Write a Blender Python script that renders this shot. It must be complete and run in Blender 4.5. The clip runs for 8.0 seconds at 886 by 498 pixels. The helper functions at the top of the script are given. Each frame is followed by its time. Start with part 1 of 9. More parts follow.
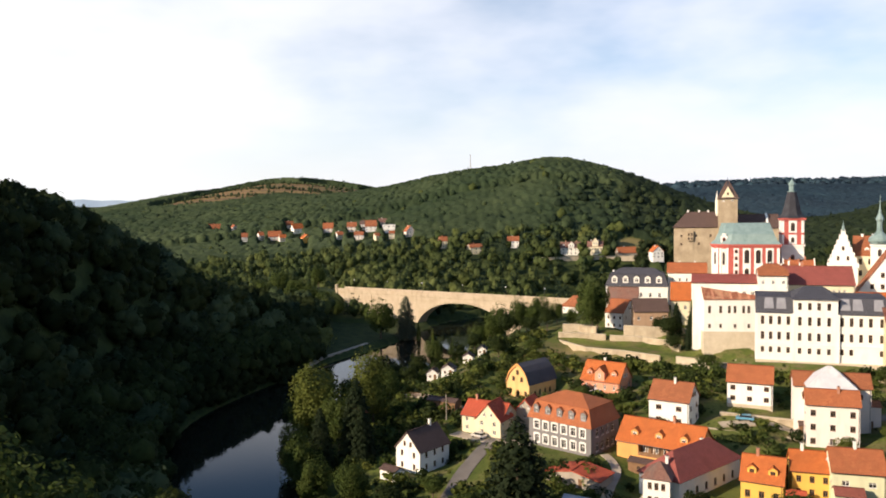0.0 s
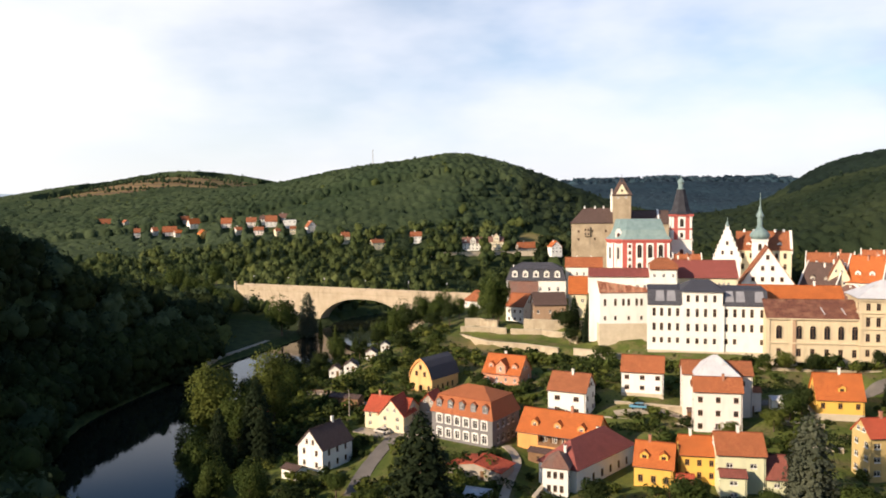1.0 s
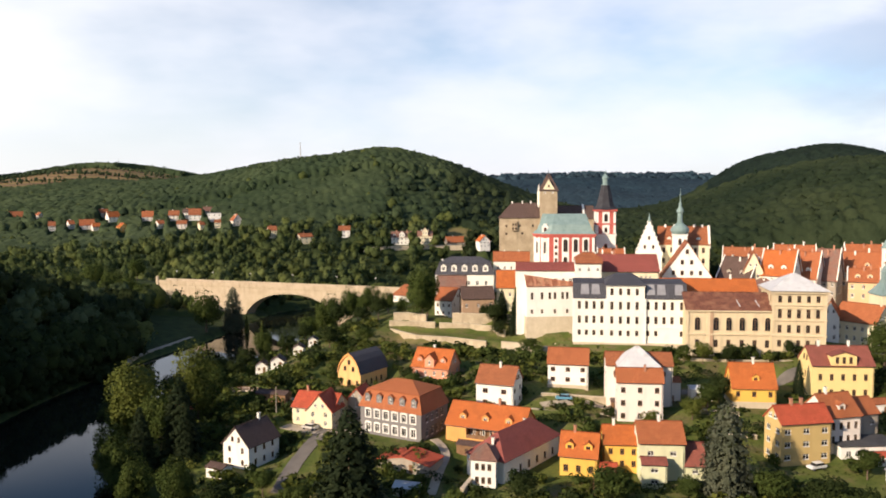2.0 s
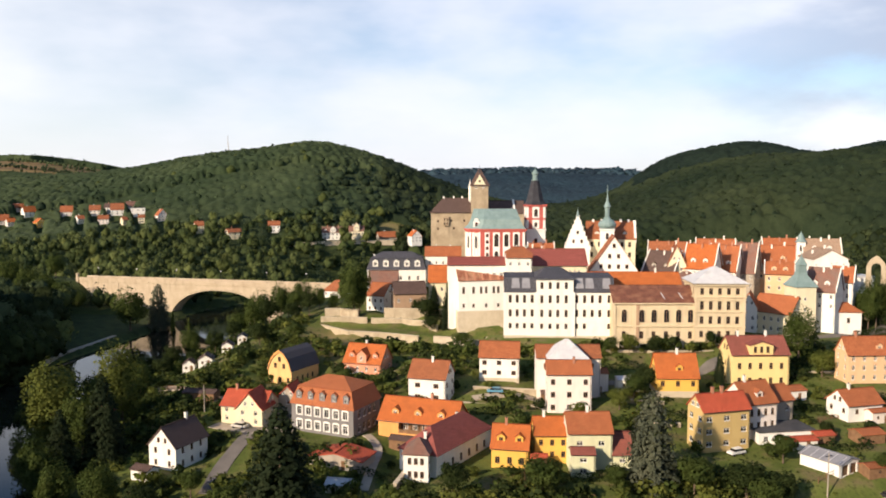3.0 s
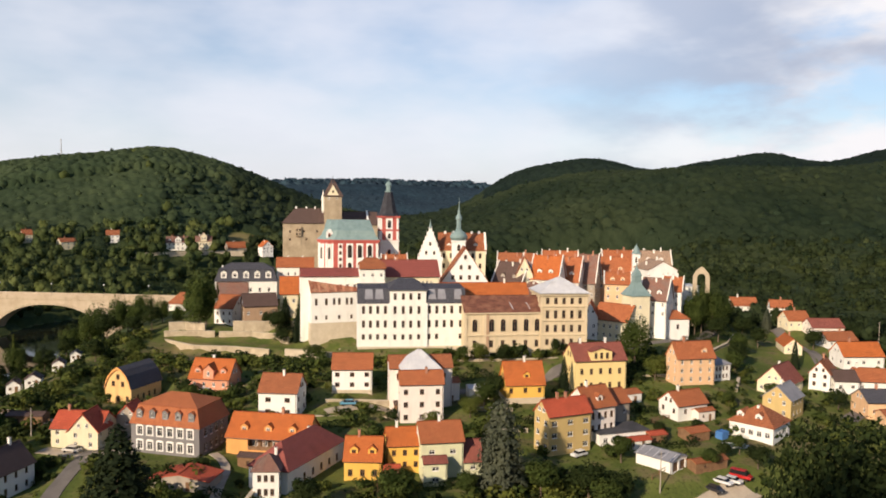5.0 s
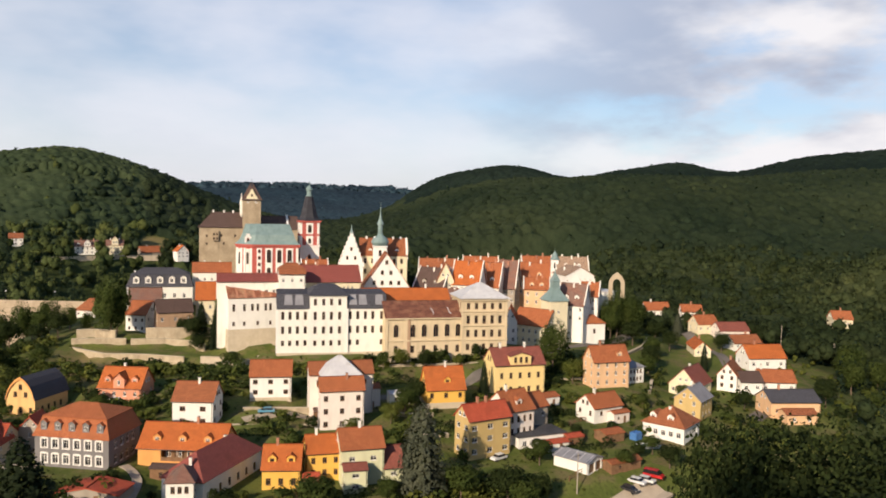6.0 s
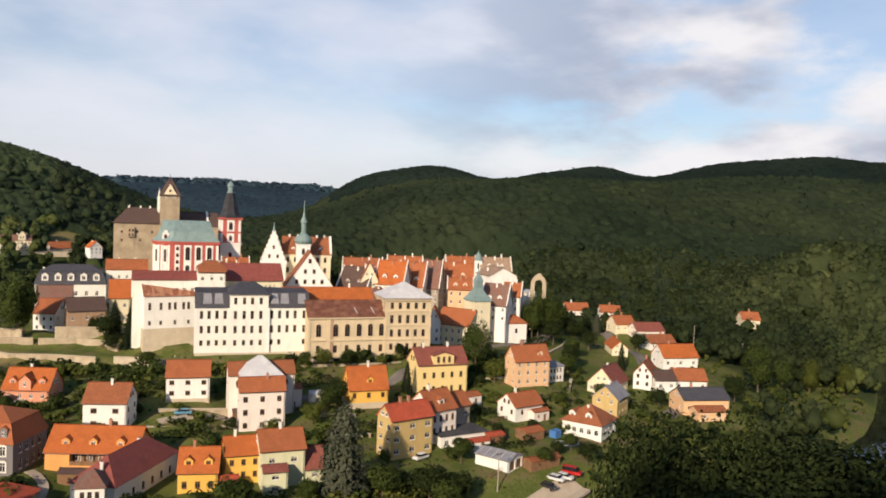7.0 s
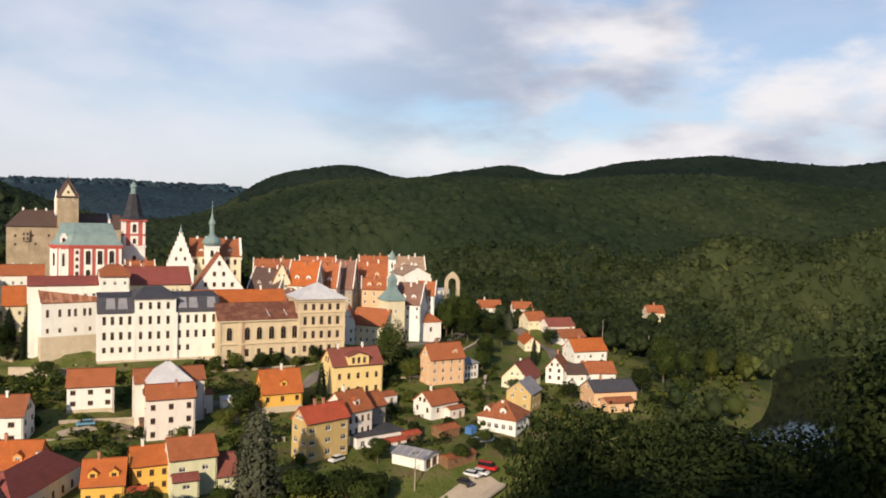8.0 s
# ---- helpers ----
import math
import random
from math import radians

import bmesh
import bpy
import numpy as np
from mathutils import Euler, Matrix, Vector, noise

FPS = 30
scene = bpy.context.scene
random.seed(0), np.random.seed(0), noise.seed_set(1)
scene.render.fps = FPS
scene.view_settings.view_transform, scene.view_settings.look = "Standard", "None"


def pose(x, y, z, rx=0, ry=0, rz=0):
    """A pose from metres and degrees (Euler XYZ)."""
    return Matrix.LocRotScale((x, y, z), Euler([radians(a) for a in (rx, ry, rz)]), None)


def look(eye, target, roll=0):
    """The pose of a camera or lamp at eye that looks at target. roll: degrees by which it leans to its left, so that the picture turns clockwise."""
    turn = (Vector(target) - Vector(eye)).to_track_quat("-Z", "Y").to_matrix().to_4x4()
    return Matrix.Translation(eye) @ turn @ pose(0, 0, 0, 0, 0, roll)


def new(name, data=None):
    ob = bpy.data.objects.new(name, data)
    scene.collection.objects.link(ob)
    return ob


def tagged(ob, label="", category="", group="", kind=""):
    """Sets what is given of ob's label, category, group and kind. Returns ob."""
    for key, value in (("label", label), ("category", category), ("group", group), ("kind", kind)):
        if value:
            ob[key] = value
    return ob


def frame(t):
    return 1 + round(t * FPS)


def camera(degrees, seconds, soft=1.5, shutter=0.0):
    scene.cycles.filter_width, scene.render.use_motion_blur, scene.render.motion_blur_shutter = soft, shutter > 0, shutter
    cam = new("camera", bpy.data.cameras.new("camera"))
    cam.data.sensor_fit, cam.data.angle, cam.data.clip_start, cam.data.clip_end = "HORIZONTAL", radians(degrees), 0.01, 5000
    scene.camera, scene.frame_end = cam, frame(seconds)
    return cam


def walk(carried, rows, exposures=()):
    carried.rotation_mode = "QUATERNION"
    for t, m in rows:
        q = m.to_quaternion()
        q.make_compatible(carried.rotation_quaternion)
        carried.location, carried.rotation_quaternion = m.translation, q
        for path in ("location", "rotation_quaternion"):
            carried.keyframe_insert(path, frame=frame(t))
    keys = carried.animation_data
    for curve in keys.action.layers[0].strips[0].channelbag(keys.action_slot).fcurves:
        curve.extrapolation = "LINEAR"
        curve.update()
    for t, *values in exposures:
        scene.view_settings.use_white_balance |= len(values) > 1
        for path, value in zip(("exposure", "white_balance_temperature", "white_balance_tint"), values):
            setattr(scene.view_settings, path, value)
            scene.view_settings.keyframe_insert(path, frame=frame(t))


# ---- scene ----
cam = camera(59.15, 8.0, soft=1.85)
ROWS = [(0.0, 0.0, -3.181, 0.931), (0.5, -3.422, -3.373, 0.702), (1.0, -7.129, -3.614, 0.656), (1.5, -9.850, -3.890, 0.397),
        (3.0, -17.334, -4.464, 0.113), (3.5, -19.836, -4.700, -0.200), (4.0, -22.456, -4.558, -0.412), (4.5, -25.125, -4.043, -0.543),
        (6.0, -33.758, -3.082, -1.355), (6.5, -36.317, -3.010, -1.670), (7.0, -39.259, -2.929, -2.303), (7.5, -42.135, -2.832, -1.741),
        (8.0, -45.635, -2.756, -1.786)]
# the camera turns on the spot, at eye height on a lookout 66 m above the river
walk(cam, [(t, pose(0, 0, 66, 90 + tilt, lean, turn)) for t, turn, tilt, lean in ROWS],
     exposures=[(0.0, 0.32), (1.5, 0.28), (3.0, 0.27), (4.5, 0.09), (6.5, -0.03), (8.0, -0.07)])

# ---- light ----
SUN_AZ, SUN_EL = -118.0, 24.0          # clockwise from +y, above the horizon


def make_world():
    w = bpy.data.worlds.new("sky")
    scene.world = w
    w.use_nodes = True
    nt = w.node_tree
    N, L = nt.nodes, nt.links
    N.clear()
    out, bg = N.new("ShaderNodeOutputWorld"), N.new("ShaderNodeBackground")
    sky = N.new("ShaderNodeTexSky")
    sky.sky_type, sky.sun_disc = "NISHITA", False
    sky.sun_elevation, sky.sun_rotation = radians(SUN_EL), radians(SUN_AZ % 360)
    sky.altitude, sky.air_density, sky.dust_density, sky.ozone_density = 450, 1.0, 1.2, 3.0
    tc, sep = N.new("ShaderNodeTexCoord"), N.new("ShaderNodeSeparateXYZ")
    L.new(tc.outputs["Generated"], sep.inputs[0])

    def math_node(op, a, b=None):
        n = N.new("ShaderNodeMath")
        n.operation = op
        for i, v in enumerate((a, b)):
            if v is None:
                continue
            if isinstance(v, (int, float)):
                n.inputs[i].default_value = v
            else:
                L.new(v, n.inputs[i])
        return n.outputs[0]
    # clouds lie in level banks: the direction is stretched upwards before the noise reads it
    turned = N.new("ShaderNodeMapping")
    turned.inputs["Scale"].default_value = (1, 1, 2.5)
    L.new(tc.outputs["Generated"], turned.inputs["Vector"])

    def cloud(scale, seed, lo, hi, detail=7.0, rough=0.55):
        n = N.new("ShaderNodeTexNoise")
        n.noise_dimensions = "3D"
        n.inputs["Scale"].default_value = scale
        n.inputs["Detail"].default_value = detail
        n.inputs["Roughness"].default_value = rough
        off = N.new("ShaderNodeVectorMath")
        off.operation = "ADD"
        off.inputs[1].default_value = seed
        L.new(turned.outputs[0], off.inputs[0])
        L.new(off.outputs[0], n.inputs["Vector"])
        r = N.new("ShaderNodeMapRange")
        r.interpolation_type = "SMOOTHSTEP"
        r.inputs["From Min"].default_value, r.inputs["From Max"].default_value = lo, hi
        L.new(n.outputs["Fac"], r.inputs["Value"])
        return r.outputs[0]
    veil = cloud(2.3, (3.1, 7.7, 0.0), 0.34, 0.64, 5.0, 0.5)
    puff = cloud(3.6, (5.3, 4.2, 2.0), 0.38, 0.54, 7.0, 0.54)
    shade = cloud(3.6, (5.3, 4.2, 2.14), 0.40, 0.60, 5.0, 0.5)
    # bright haze, thickest low down and towards the sun
    haze = N.new("ShaderNodeMapRange")
    haze.interpolation_type = "SMOOTHSTEP"
    haze.inputs["From Min"].default_value, haze.inputs["From Max"].default_value = 0.20, -0.02
    L.new(sep.outputs[2], haze.inputs["Value"])
    dot = N.new("ShaderNodeVectorMath")
    dot.operation = "DOT_PRODUCT"
    L.new(tc.outputs["Generated"], dot.inputs[0])
    dot.inputs[1].default_value = (math.sin(radians(SUN_AZ)), math.cos(radians(SUN_AZ)), 0.15)
    glow = N.new("ShaderNodeMapRange")
    glow.interpolation_type = "SMOOTHSTEP"
    glow.inputs["From Min"].default_value, glow.inputs["From Max"].default_value = -0.75, 0.35
    L.new(dot.outputs["Value"], glow.inputs["Value"])

    # heaped clouds gather over the hills to the east, thin ones over the river
    east = N.new("ShaderNodeVectorMath")
    east.operation = "DOT_PRODUCT"
    L.new(tc.outputs["Generated"], east.inputs[0])
    east.inputs[1].default_value = (0.92, 0.35, 0.1)
    heap = N.new("ShaderNodeMapRange")
    heap.interpolation_type = "SMOOTHSTEP"
    heap.inputs["From Min"].default_value, heap.inputs["From Max"].default_value = 0.78, 0.985
    heap.inputs["To Min"].default_value, heap.inputs["To Max"].default_value = 0.10, 1.0
    L.new(east.outputs["Value"], heap.inputs["Value"])

    def mix(fac, a, b):
        m = N.new("ShaderNodeMix")
        m.data_type = "RGBA"
        for sock, v in ((m.inputs["Factor"], fac), (m.inputs["A"], a), (m.inputs["B"], b)):
            if isinstance(v, (int, float, tuple)):
                sock.default_value = v
            else:
                L.new(v, sock)
        return m.outputs["Result"]
    S = 0.125
    c = N.new("ShaderNodeVectorMath")
    c.operation = "SCALE"
    c.inputs["Scale"].default_value = S
    L.new(sky.outputs[0], c.inputs[0])
    # the veil thins out towards the zenith
    clear = N.new("ShaderNodeMapRange")
    clear.interpolation_type = "SMOOTHSTEP"
    clear.inputs["From Min"].default_value, clear.inputs["From Max"].default_value = 0.34, 0.24
    L.new(sep.outputs[2], clear.inputs["Value"])
    thin = math_node("SUBTRACT", 0.78, math_node("MULTIPLY", heap.outputs[0], 0.42))
    col = mix(math_node("MULTIPLY", math_node("MULTIPLY", veil, thin), clear.outputs[0]), c.outputs[0], (0.88, 0.88, 0.96, 1))
    col = mix(math_node("MULTIPLY", haze.outputs[0], 0.62), col, (0.87, 0.85, 0.91, 1))
    tone = mix(shade, (0.95, 0.92, 0.94, 1), (0.46, 0.50, 0.62, 1))
    col = mix(math_node("MULTIPLY", math_node("MULTIPLY", puff, heap.outputs[0]), clear.outputs[0]), col, tone)
    col = mix(math_node("MULTIPLY", math_node("MULTIPLY", glow.outputs[0], 0.85), clear.outputs[0]), col, (1.0, 0.99, 0.98, 1))
    L.new(col, bg.inputs["Color"])
    bg.inputs["Strength"].default_value = 1.0
    L.new(bg.outputs[0], out.inputs[0])


make_world()
sun = new("sun", bpy.data.lights.new("sun", "SUN"))
sun.data.energy, sun.data.angle, sun.data.color = 5.6, radians(0.5), (1.0, 0.81, 0.61)
_az, _el = radians(SUN_AZ), radians(SUN_EL)
sun.matrix_world = look((math.sin(_az) * math.cos(_el) * 300, math.cos(_az) * math.cos(_el) * 300, 66 + 300 * math.sin(_el)), (0, 0, 66))


# ---- materials ----
def mat_base(name, rough=0.8, metal=0.0, spec=0.3):
    m = bpy.data.materials.new(name)
    m.use_nodes = True
    p = m.node_tree.nodes["Principled BSDF"]
    p.inputs["Roughness"].default_value, p.inputs["Metallic"].default_value = rough, metal
    p.inputs["Specular IOR Level"].default_value = spec
    return m, m.node_tree.nodes, m.node_tree.links, p


def mottled(name, c1, c2, scale=0.6, fine=6.0, bump=0.25, rough=0.85, island=0.0, obj=0.0, spec=0.25, grime=None, metal=0.0):
    """Two colours mixed by noise at two scales, with fine relief; island / obj: how far whole pieces differ in value."""
    m, N, L, p = mat_base(name, rough, metal, spec)
    tc = N.new("ShaderNodeTexCoord")
    geo = N.new("ShaderNodeNewGeometry")
    n1, n2 = N.new("ShaderNodeTexNoise"), N.new("ShaderNodeTexNoise")
    for n, s, d in ((n1, scale, 4.0), (n2, fine, 5.0)):
        n.inputs["Scale"].default_value, n.inputs["Detail"].default_value = s, d
        L.new(geo.outputs["Position"], n.inputs["Vector"])
    add = N.new("ShaderNodeMath")
    add.operation = "MULTIPLY_ADD"
    L.new(n2.outputs["Fac"], add.inputs[0])
    add.inputs[1].default_value = 0.45
    L.new(n1.outputs["Fac"], add.inputs[2])
    ramp = N.new("ShaderNodeMapRange")
    ramp.inputs["From Min"].default_value, ramp.inputs["From Max"].default_value = 0.5, 0.95
    L.new(add.outputs[0], ramp.inputs["Value"])
    mx = N.new("ShaderNodeMix")
    mx.data_type = "RGBA"
    mx.inputs["A"].default_value, mx.inputs["B"].default_value = (*c1, 1), (*c2, 1)
    L.new(ramp.outputs[0], mx.inputs["Factor"])
    col = mx.outputs["Result"]
    if island or obj:
        hs = N.new("ShaderNodeHueSaturation")
        src = geo.outputs["Random Per Island"] if island else N.new("ShaderNodeObjectInfo").outputs["Random"]
        r = N.new("ShaderNodeMapRange")
        k = island or obj
        r.inputs["To Min"].default_value, r.inputs["To Max"].default_value = 1 - k, 1 + k
        L.new(src, r.inputs["Value"])
        L.new(r.outputs[0], hs.inputs["Value"])
        r2 = N.new("ShaderNodeMapRange")
        r2.inputs["To Min"].default_value, r2.inputs["To Max"].default_value = 0.5 - 0.03 * k, 0.5 + 0.03 * k
        wn = N.new("ShaderNodeTexWhiteNoise")
        wn.noise_dimensions = "1D"
        L.new(src, wn.inputs["W"])
        L.new(wn.outputs["Value"], r2.inputs["Value"])
        L.new(r2.outputs[0], hs.inputs["Hue"])
        L.new(col, hs.inputs["Color"])
        col = hs.outputs["Color"]
    if grime:
        n3 = N.new("ShaderNodeTexNoise")
        n3.inputs["Scale"].default_value, n3.inputs["Detail"].default_value = 0.35, 6.0
        st = N.new("ShaderNodeMapping")
        st.inputs["Scale"].default_value = (1.6, 1.6, 0.35)
        L.new(geo.outputs["Position"], st.inputs["Vector"])
        L.new(st.outputs[0], n3.inputs["Vector"])
        r3 = N.new("ShaderNodeMapRange")
        r3.inputs["From Min"].default_value, r3.inputs["From Max"].default_value, r3.inputs["To Max"].default_value = 0.52, 0.78, 0.7
        L.new(n3.outputs["Fac"], r3.inputs["Value"])
        m3 = N.new("ShaderNodeMix")
        m3.data_type = "RGBA"
        m3.inputs["B"].default_value = (*grime, 1)
        L.new(r3.outputs[0], m3.inputs["Factor"])
        L.new(col, m3.inputs["A"])
        col = m3.outputs["Result"]
    L.new(col, p.inputs["Base Color"])
    if bump:
        b = N.new("ShaderNodeBump")
        b.inputs["Strength"].default_value, b.inputs["Distance"].default_value = bump, 0.15
        L.new(n2.outputs["Fac"], b.inputs["Height"])
        L.new(b.outputs[0], p.inputs["Normal"])
    return m


def roof_tiles(name, c1, c2, course=0.36, patchy=None):
    """Clay tiles: courses that follow the slope, single tiles of varied firing, and patches of moss or newer tiles."""
    m, N, L, p = mat_base(name, 0.75, 0.0, 0.25)
    tc = N.new("ShaderNodeTexCoord")
    br = N.new("ShaderNodeTexBrick")
    br.inputs["Scale"].default_value = 1.0
    br.inputs["Mortar Size"].default_value = 0.02
    br.inputs["Brick Width"].default_value, br.inputs["Row Height"].default_value = 0.28, course
    br.inputs["Color1"].default_value, br.inputs["Color2"].default_value = (*c1, 1), (*c2, 1)
    br.inputs["Mortar"].default_value = (*[v * 0.45 for v in c1], 1)
    L.new(tc.outputs["UV"], br.inputs["Vector"])
    geo = N.new("ShaderNodeNewGeometry")
    n = N.new("ShaderNodeTexNoise")
    n.inputs["Scale"].default_value, n.inputs["Detail"].default_value = 0.45, 7.0
    L.new(geo.outputs["Position"], n.inputs["Vector"])
    r = N.new("ShaderNodeMapRange")
    r.inputs["From Min"].default_value, r.inputs["From Max"].default_value = 0.46, 0.7
    r.inputs["To Max"].default_value = 0.75
    L.new(n.outputs["Fac"], r.inputs["Value"])
    mx = N.new("ShaderNodeMix")
    mx.data_type = "RGBA"
    mx.inputs["B"].default_value = (*(patchy or [v * 0.6 for v in c2]), 1)
    L.new(r.outputs[0], mx.inputs["Factor"])
    L.new(br.outputs["Color"], mx.inputs["A"])
    L.new(mx.outputs["Result"], p.inputs["Base Color"])
    b = N.new("ShaderNodeBump")
    b.inputs["Strength"].default_value, b.inputs["Distance"].default_value = 0.5, 0.05
    L.new(br.outputs["Fac"], b.inputs["Height"])
    b.invert = True
    L.new(b.outputs[0], p.inputs["Normal"])
    return m


def foliage(name, c1, c2, spread=0.2, scale=0.25, fine=1.6):
    """Leaves: two greens in patches, whole clumps of varied value, and some light that comes through from behind."""
    m = mottled(name, c1, c2, scale=scale, fine=fine, bump=0.0, rough=0.8, island=spread, spec=0.1)
    N, L = m.node_tree.nodes, m.node_tree.links
    p = N["Principled BSDF"]
    at, hs = N.new("ShaderNodeAttribute"), N.new("ShaderNodeHueSaturation")
    at.attribute_name = "tone"
    for out, lo, hi in (("Value", 0.62, 1.42), ("Hue", 0.512, 0.482)):
        r = N.new("ShaderNodeMapRange")
        r.inputs["To Min"].default_value, r.inputs["To Max"].default_value = lo, hi
        L.new(at.outputs["Fac"], r.inputs["Value"])
        L.new(r.outputs[0], hs.inputs[out])
    L.new(p.inputs["Base Color"].links[0].from_socket, hs.inputs["Color"])
    L.new(hs.outputs["Color"], p.inputs["Base Color"])
    tr, mx = N.new("ShaderNodeBsdfTranslucent"), N.new("ShaderNodeMixShader")
    L.new(p.inputs["Base Color"].links[0].from_socket, tr.inputs["Color"])
    mx.inputs[0].default_value = 0.42
    L.new(p.outputs[0], mx.inputs[1])
    L.new(tr.outputs[0], mx.inputs[2])
    L.new(mx.outputs[0], N["Material Output"].inputs["Surface"])
    return m


def plaster(name, c, dirt=0.75):
    return mottled(name, c, tuple(v * 0.93 for v in c), 0.5, 9.0, 0.12, 0.9, grime=tuple(v * dirt for v in c))


WHITE = plaster("white_plaster", (0.80, 0.78, 0.73))
WARM_WHITE = plaster("warm_white_plaster", (0.80, 0.775, 0.70))
CREAM = plaster("cream_plaster", (0.74, 0.66, 0.46))
OCHRE = plaster("ochre_plaster", (0.55, 0.40, 0.17))
YELLOW = plaster("yellow_plaster", (0.78, 0.60, 0.27))
DEEP_YELLOW = plaster("deep_yellow_plaster", (0.78, 0.46, 0.10))
APRICOT = plaster("apricot_plaster", (0.74, 0.47, 0.20))
PEACH = plaster("peach_plaster", (0.74, 0.48, 0.28))
CORAL = plaster("coral_plaster", (0.70, 0.32, 0.20))
ORANGE_WALL = plaster("orange_plaster", (0.74, 0.36, 0.12))
PINK = plaster("pale_pink_plaster", (0.80, 0.72, 0.65))
GREEN_PALE = plaster("pale_green_plaster", (0.66, 0.66, 0.44))
GREY_WALL = plaster("dark_grey_render", (0.20, 0.19, 0.19))
BEIGE_STONE = plaster("weathered_beige_stucco", (0.62, 0.51, 0.34), 0.62)
BROWN_STUCCO = plaster("brown_stucco", (0.42, 0.28, 0.18), 0.6)
RED_STUCCO = plaster("red_stucco", (0.46, 0.11, 0.09), 0.8)
# grey render, also used where a wall is painted dark for shade
SHADOWY = plaster("unpainted_and_shaded_render", (0.38, 0.33, 0.27), 0.6)
CASTLE_STONE = mottled("castle_rubble_stone", (0.30, 0.235, 0.155), (0.46, 0.37, 0.255), 0.25, 1.4, 0.8, 0.95, grime=(0.24, 0.19, 0.13))
WALL_STONE = mottled("retaining_wall_stone", (0.36, 0.29, 0.20), (0.50, 0.42, 0.30), 0.4, 2.6, 0.6, 0.95, grime=(0.24, 0.2, 0.14))
BRIDGE_STONE = mottled("bridge_limestone", (0.43, 0.345, 0.24), (0.52, 0.43, 0.315), 0.25, 1.5, 0.3, 0.9, grime=(0.32, 0.25, 0.17))
PLINTH = mottled("plinth_stone", (0.45, 0.38, 0.28), (0.56, 0.48, 0.36), 0.5, 3.0, 0.4, 0.9)
R_ORANGE = roof_tiles("orange_clay_tiles", (0.47, 0.125, 0.032), (0.56, 0.165, 0.045))
R_RED = roof_tiles("red_clay_tiles", (0.37, 0.115, 0.047), (0.46, 0.158, 0.064))
R_BROWN = roof_tiles("brown_clay_tiles", (0.31, 0.105, 0.046), (0.40, 0.145, 0.064))
R_MAROON = roof_tiles("maroon_tiles", (0.25, 0.078, 0.058), (0.32, 0.108, 0.078))
R_DARK = roof_tiles("dark_brown_tiles", (0.10, 0.065, 0.055), (0.14, 0.09, 0.075))
R_SLATE = roof_tiles("slate", (0.07, 0.07, 0.085), (0.10, 0.10, 0.115), 0.25)
R_RUSTY = roof_tiles("mottled_old_tiles", (0.24, 0.085, 0.05), (0.33, 0.13, 0.075), 0.36, (0.50, 0.30, 0.18))
R_PATCHED = roof_tiles("patched_dark_tiles", (0.15, 0.06, 0.042), (0.20, 0.08, 0.052), 0.36, (0.30, 0.15, 0.09))
R_FADED = roof_tiles("faded_brown_tiles", (0.21, 0.105, 0.078), (0.29, 0.15, 0.11), 0.36, (0.17, 0.13, 0.11))
R_TAN = roof_tiles("pale_tan_tiles", (0.33, 0.22, 0.15), (0.42, 0.29, 0.20), 0.36, (0.30, 0.22, 0.16))
R_DUSTY = roof_tiles("dusty_red_tiles", (0.27, 0.075, 0.06), (0.34, 0.10, 0.08))
R_BRIGHT_RED = roof_tiles("bright_red_tiles", (0.46, 0.085, 0.045), (0.54, 0.115, 0.055))
COPPER = mottled("verdigris_copper", (0.165, 0.24, 0.235), (0.23, 0.31, 0.30), 0.5, 3.0, 0.15, 0.55, grime=(0.11, 0.18, 0.175))
ZINC = mottled("pale_zinc_sheet", (0.50, 0.50, 0.52), (0.62, 0.62, 0.62), 0.4, 3.0, 0.12, 0.5, grime=(0.4, 0.38, 0.36))
GREY_SHEET = mottled("grey_roofing_sheet", (0.20, 0.20, 0.22), (0.28, 0.28, 0.30), 0.4, 3.0, 0.2, 0.7)
ROOF_FELT = mottled("dark_roof_felt", (0.06, 0.06, 0.065), (0.09, 0.09, 0.095), 0.4, 3.0, 0.2, 1.0, spec=0.05)
FRAME_WHITE = mottled("white_window_frame", (0.72, 0.70, 0.66), (0.80, 0.78, 0.74), 1.0, 8.0, 0.0, 0.6)
FRAME_BROWN = mottled("brown_window_frame", (0.14, 0.08, 0.05), (0.20, 0.12, 0.07), 1.0, 8.0, 0.0, 0.6)
BRICK = mottled("chimney_brick", (0.36, 0.16, 0.10), (0.48, 0.24, 0.15), 1.0, 6.0, 0.3, 0.9)
WOOD = mottled("weathered_wood", (0.16, 0.09, 0.05), (0.26, 0.15, 0.08), 1.0, 6.0, 0.3, 0.85)
METAL_DARK = mottled("dark_painted_metal", (0.05, 0.05, 0.055), (0.08, 0.08, 0.085), 1.0, 6.0, 0.0, 0.45, metal=0.6)
ASPHALT = mottled("asphalt", (0.14, 0.125, 0.11), (0.19, 0.17, 0.15), 0.3, 3.0, 0.2, 0.9)
GRAVEL = mottled("pale_gravel", (0.36, 0.30, 0.23), (0.46, 0.39, 0.30), 0.4, 4.0, 0.3, 0.95)
GILT = mottled("gilded_metal", (0.5, 0.36, 0.12), (0.6, 0.44, 0.16), 1.0, 6.0, 0.0, 0.35, metal=1.0)
BARK = mottled("tree_bark", (0.10, 0.07, 0.05), (0.16, 0.12, 0.085), 1.0, 6.0, 0.4, 0.95)
LEAF_BROAD = foliage("broadleaf_foliage", (0.042, 0.066, 0.016), (0.085, 0.112, 0.028))
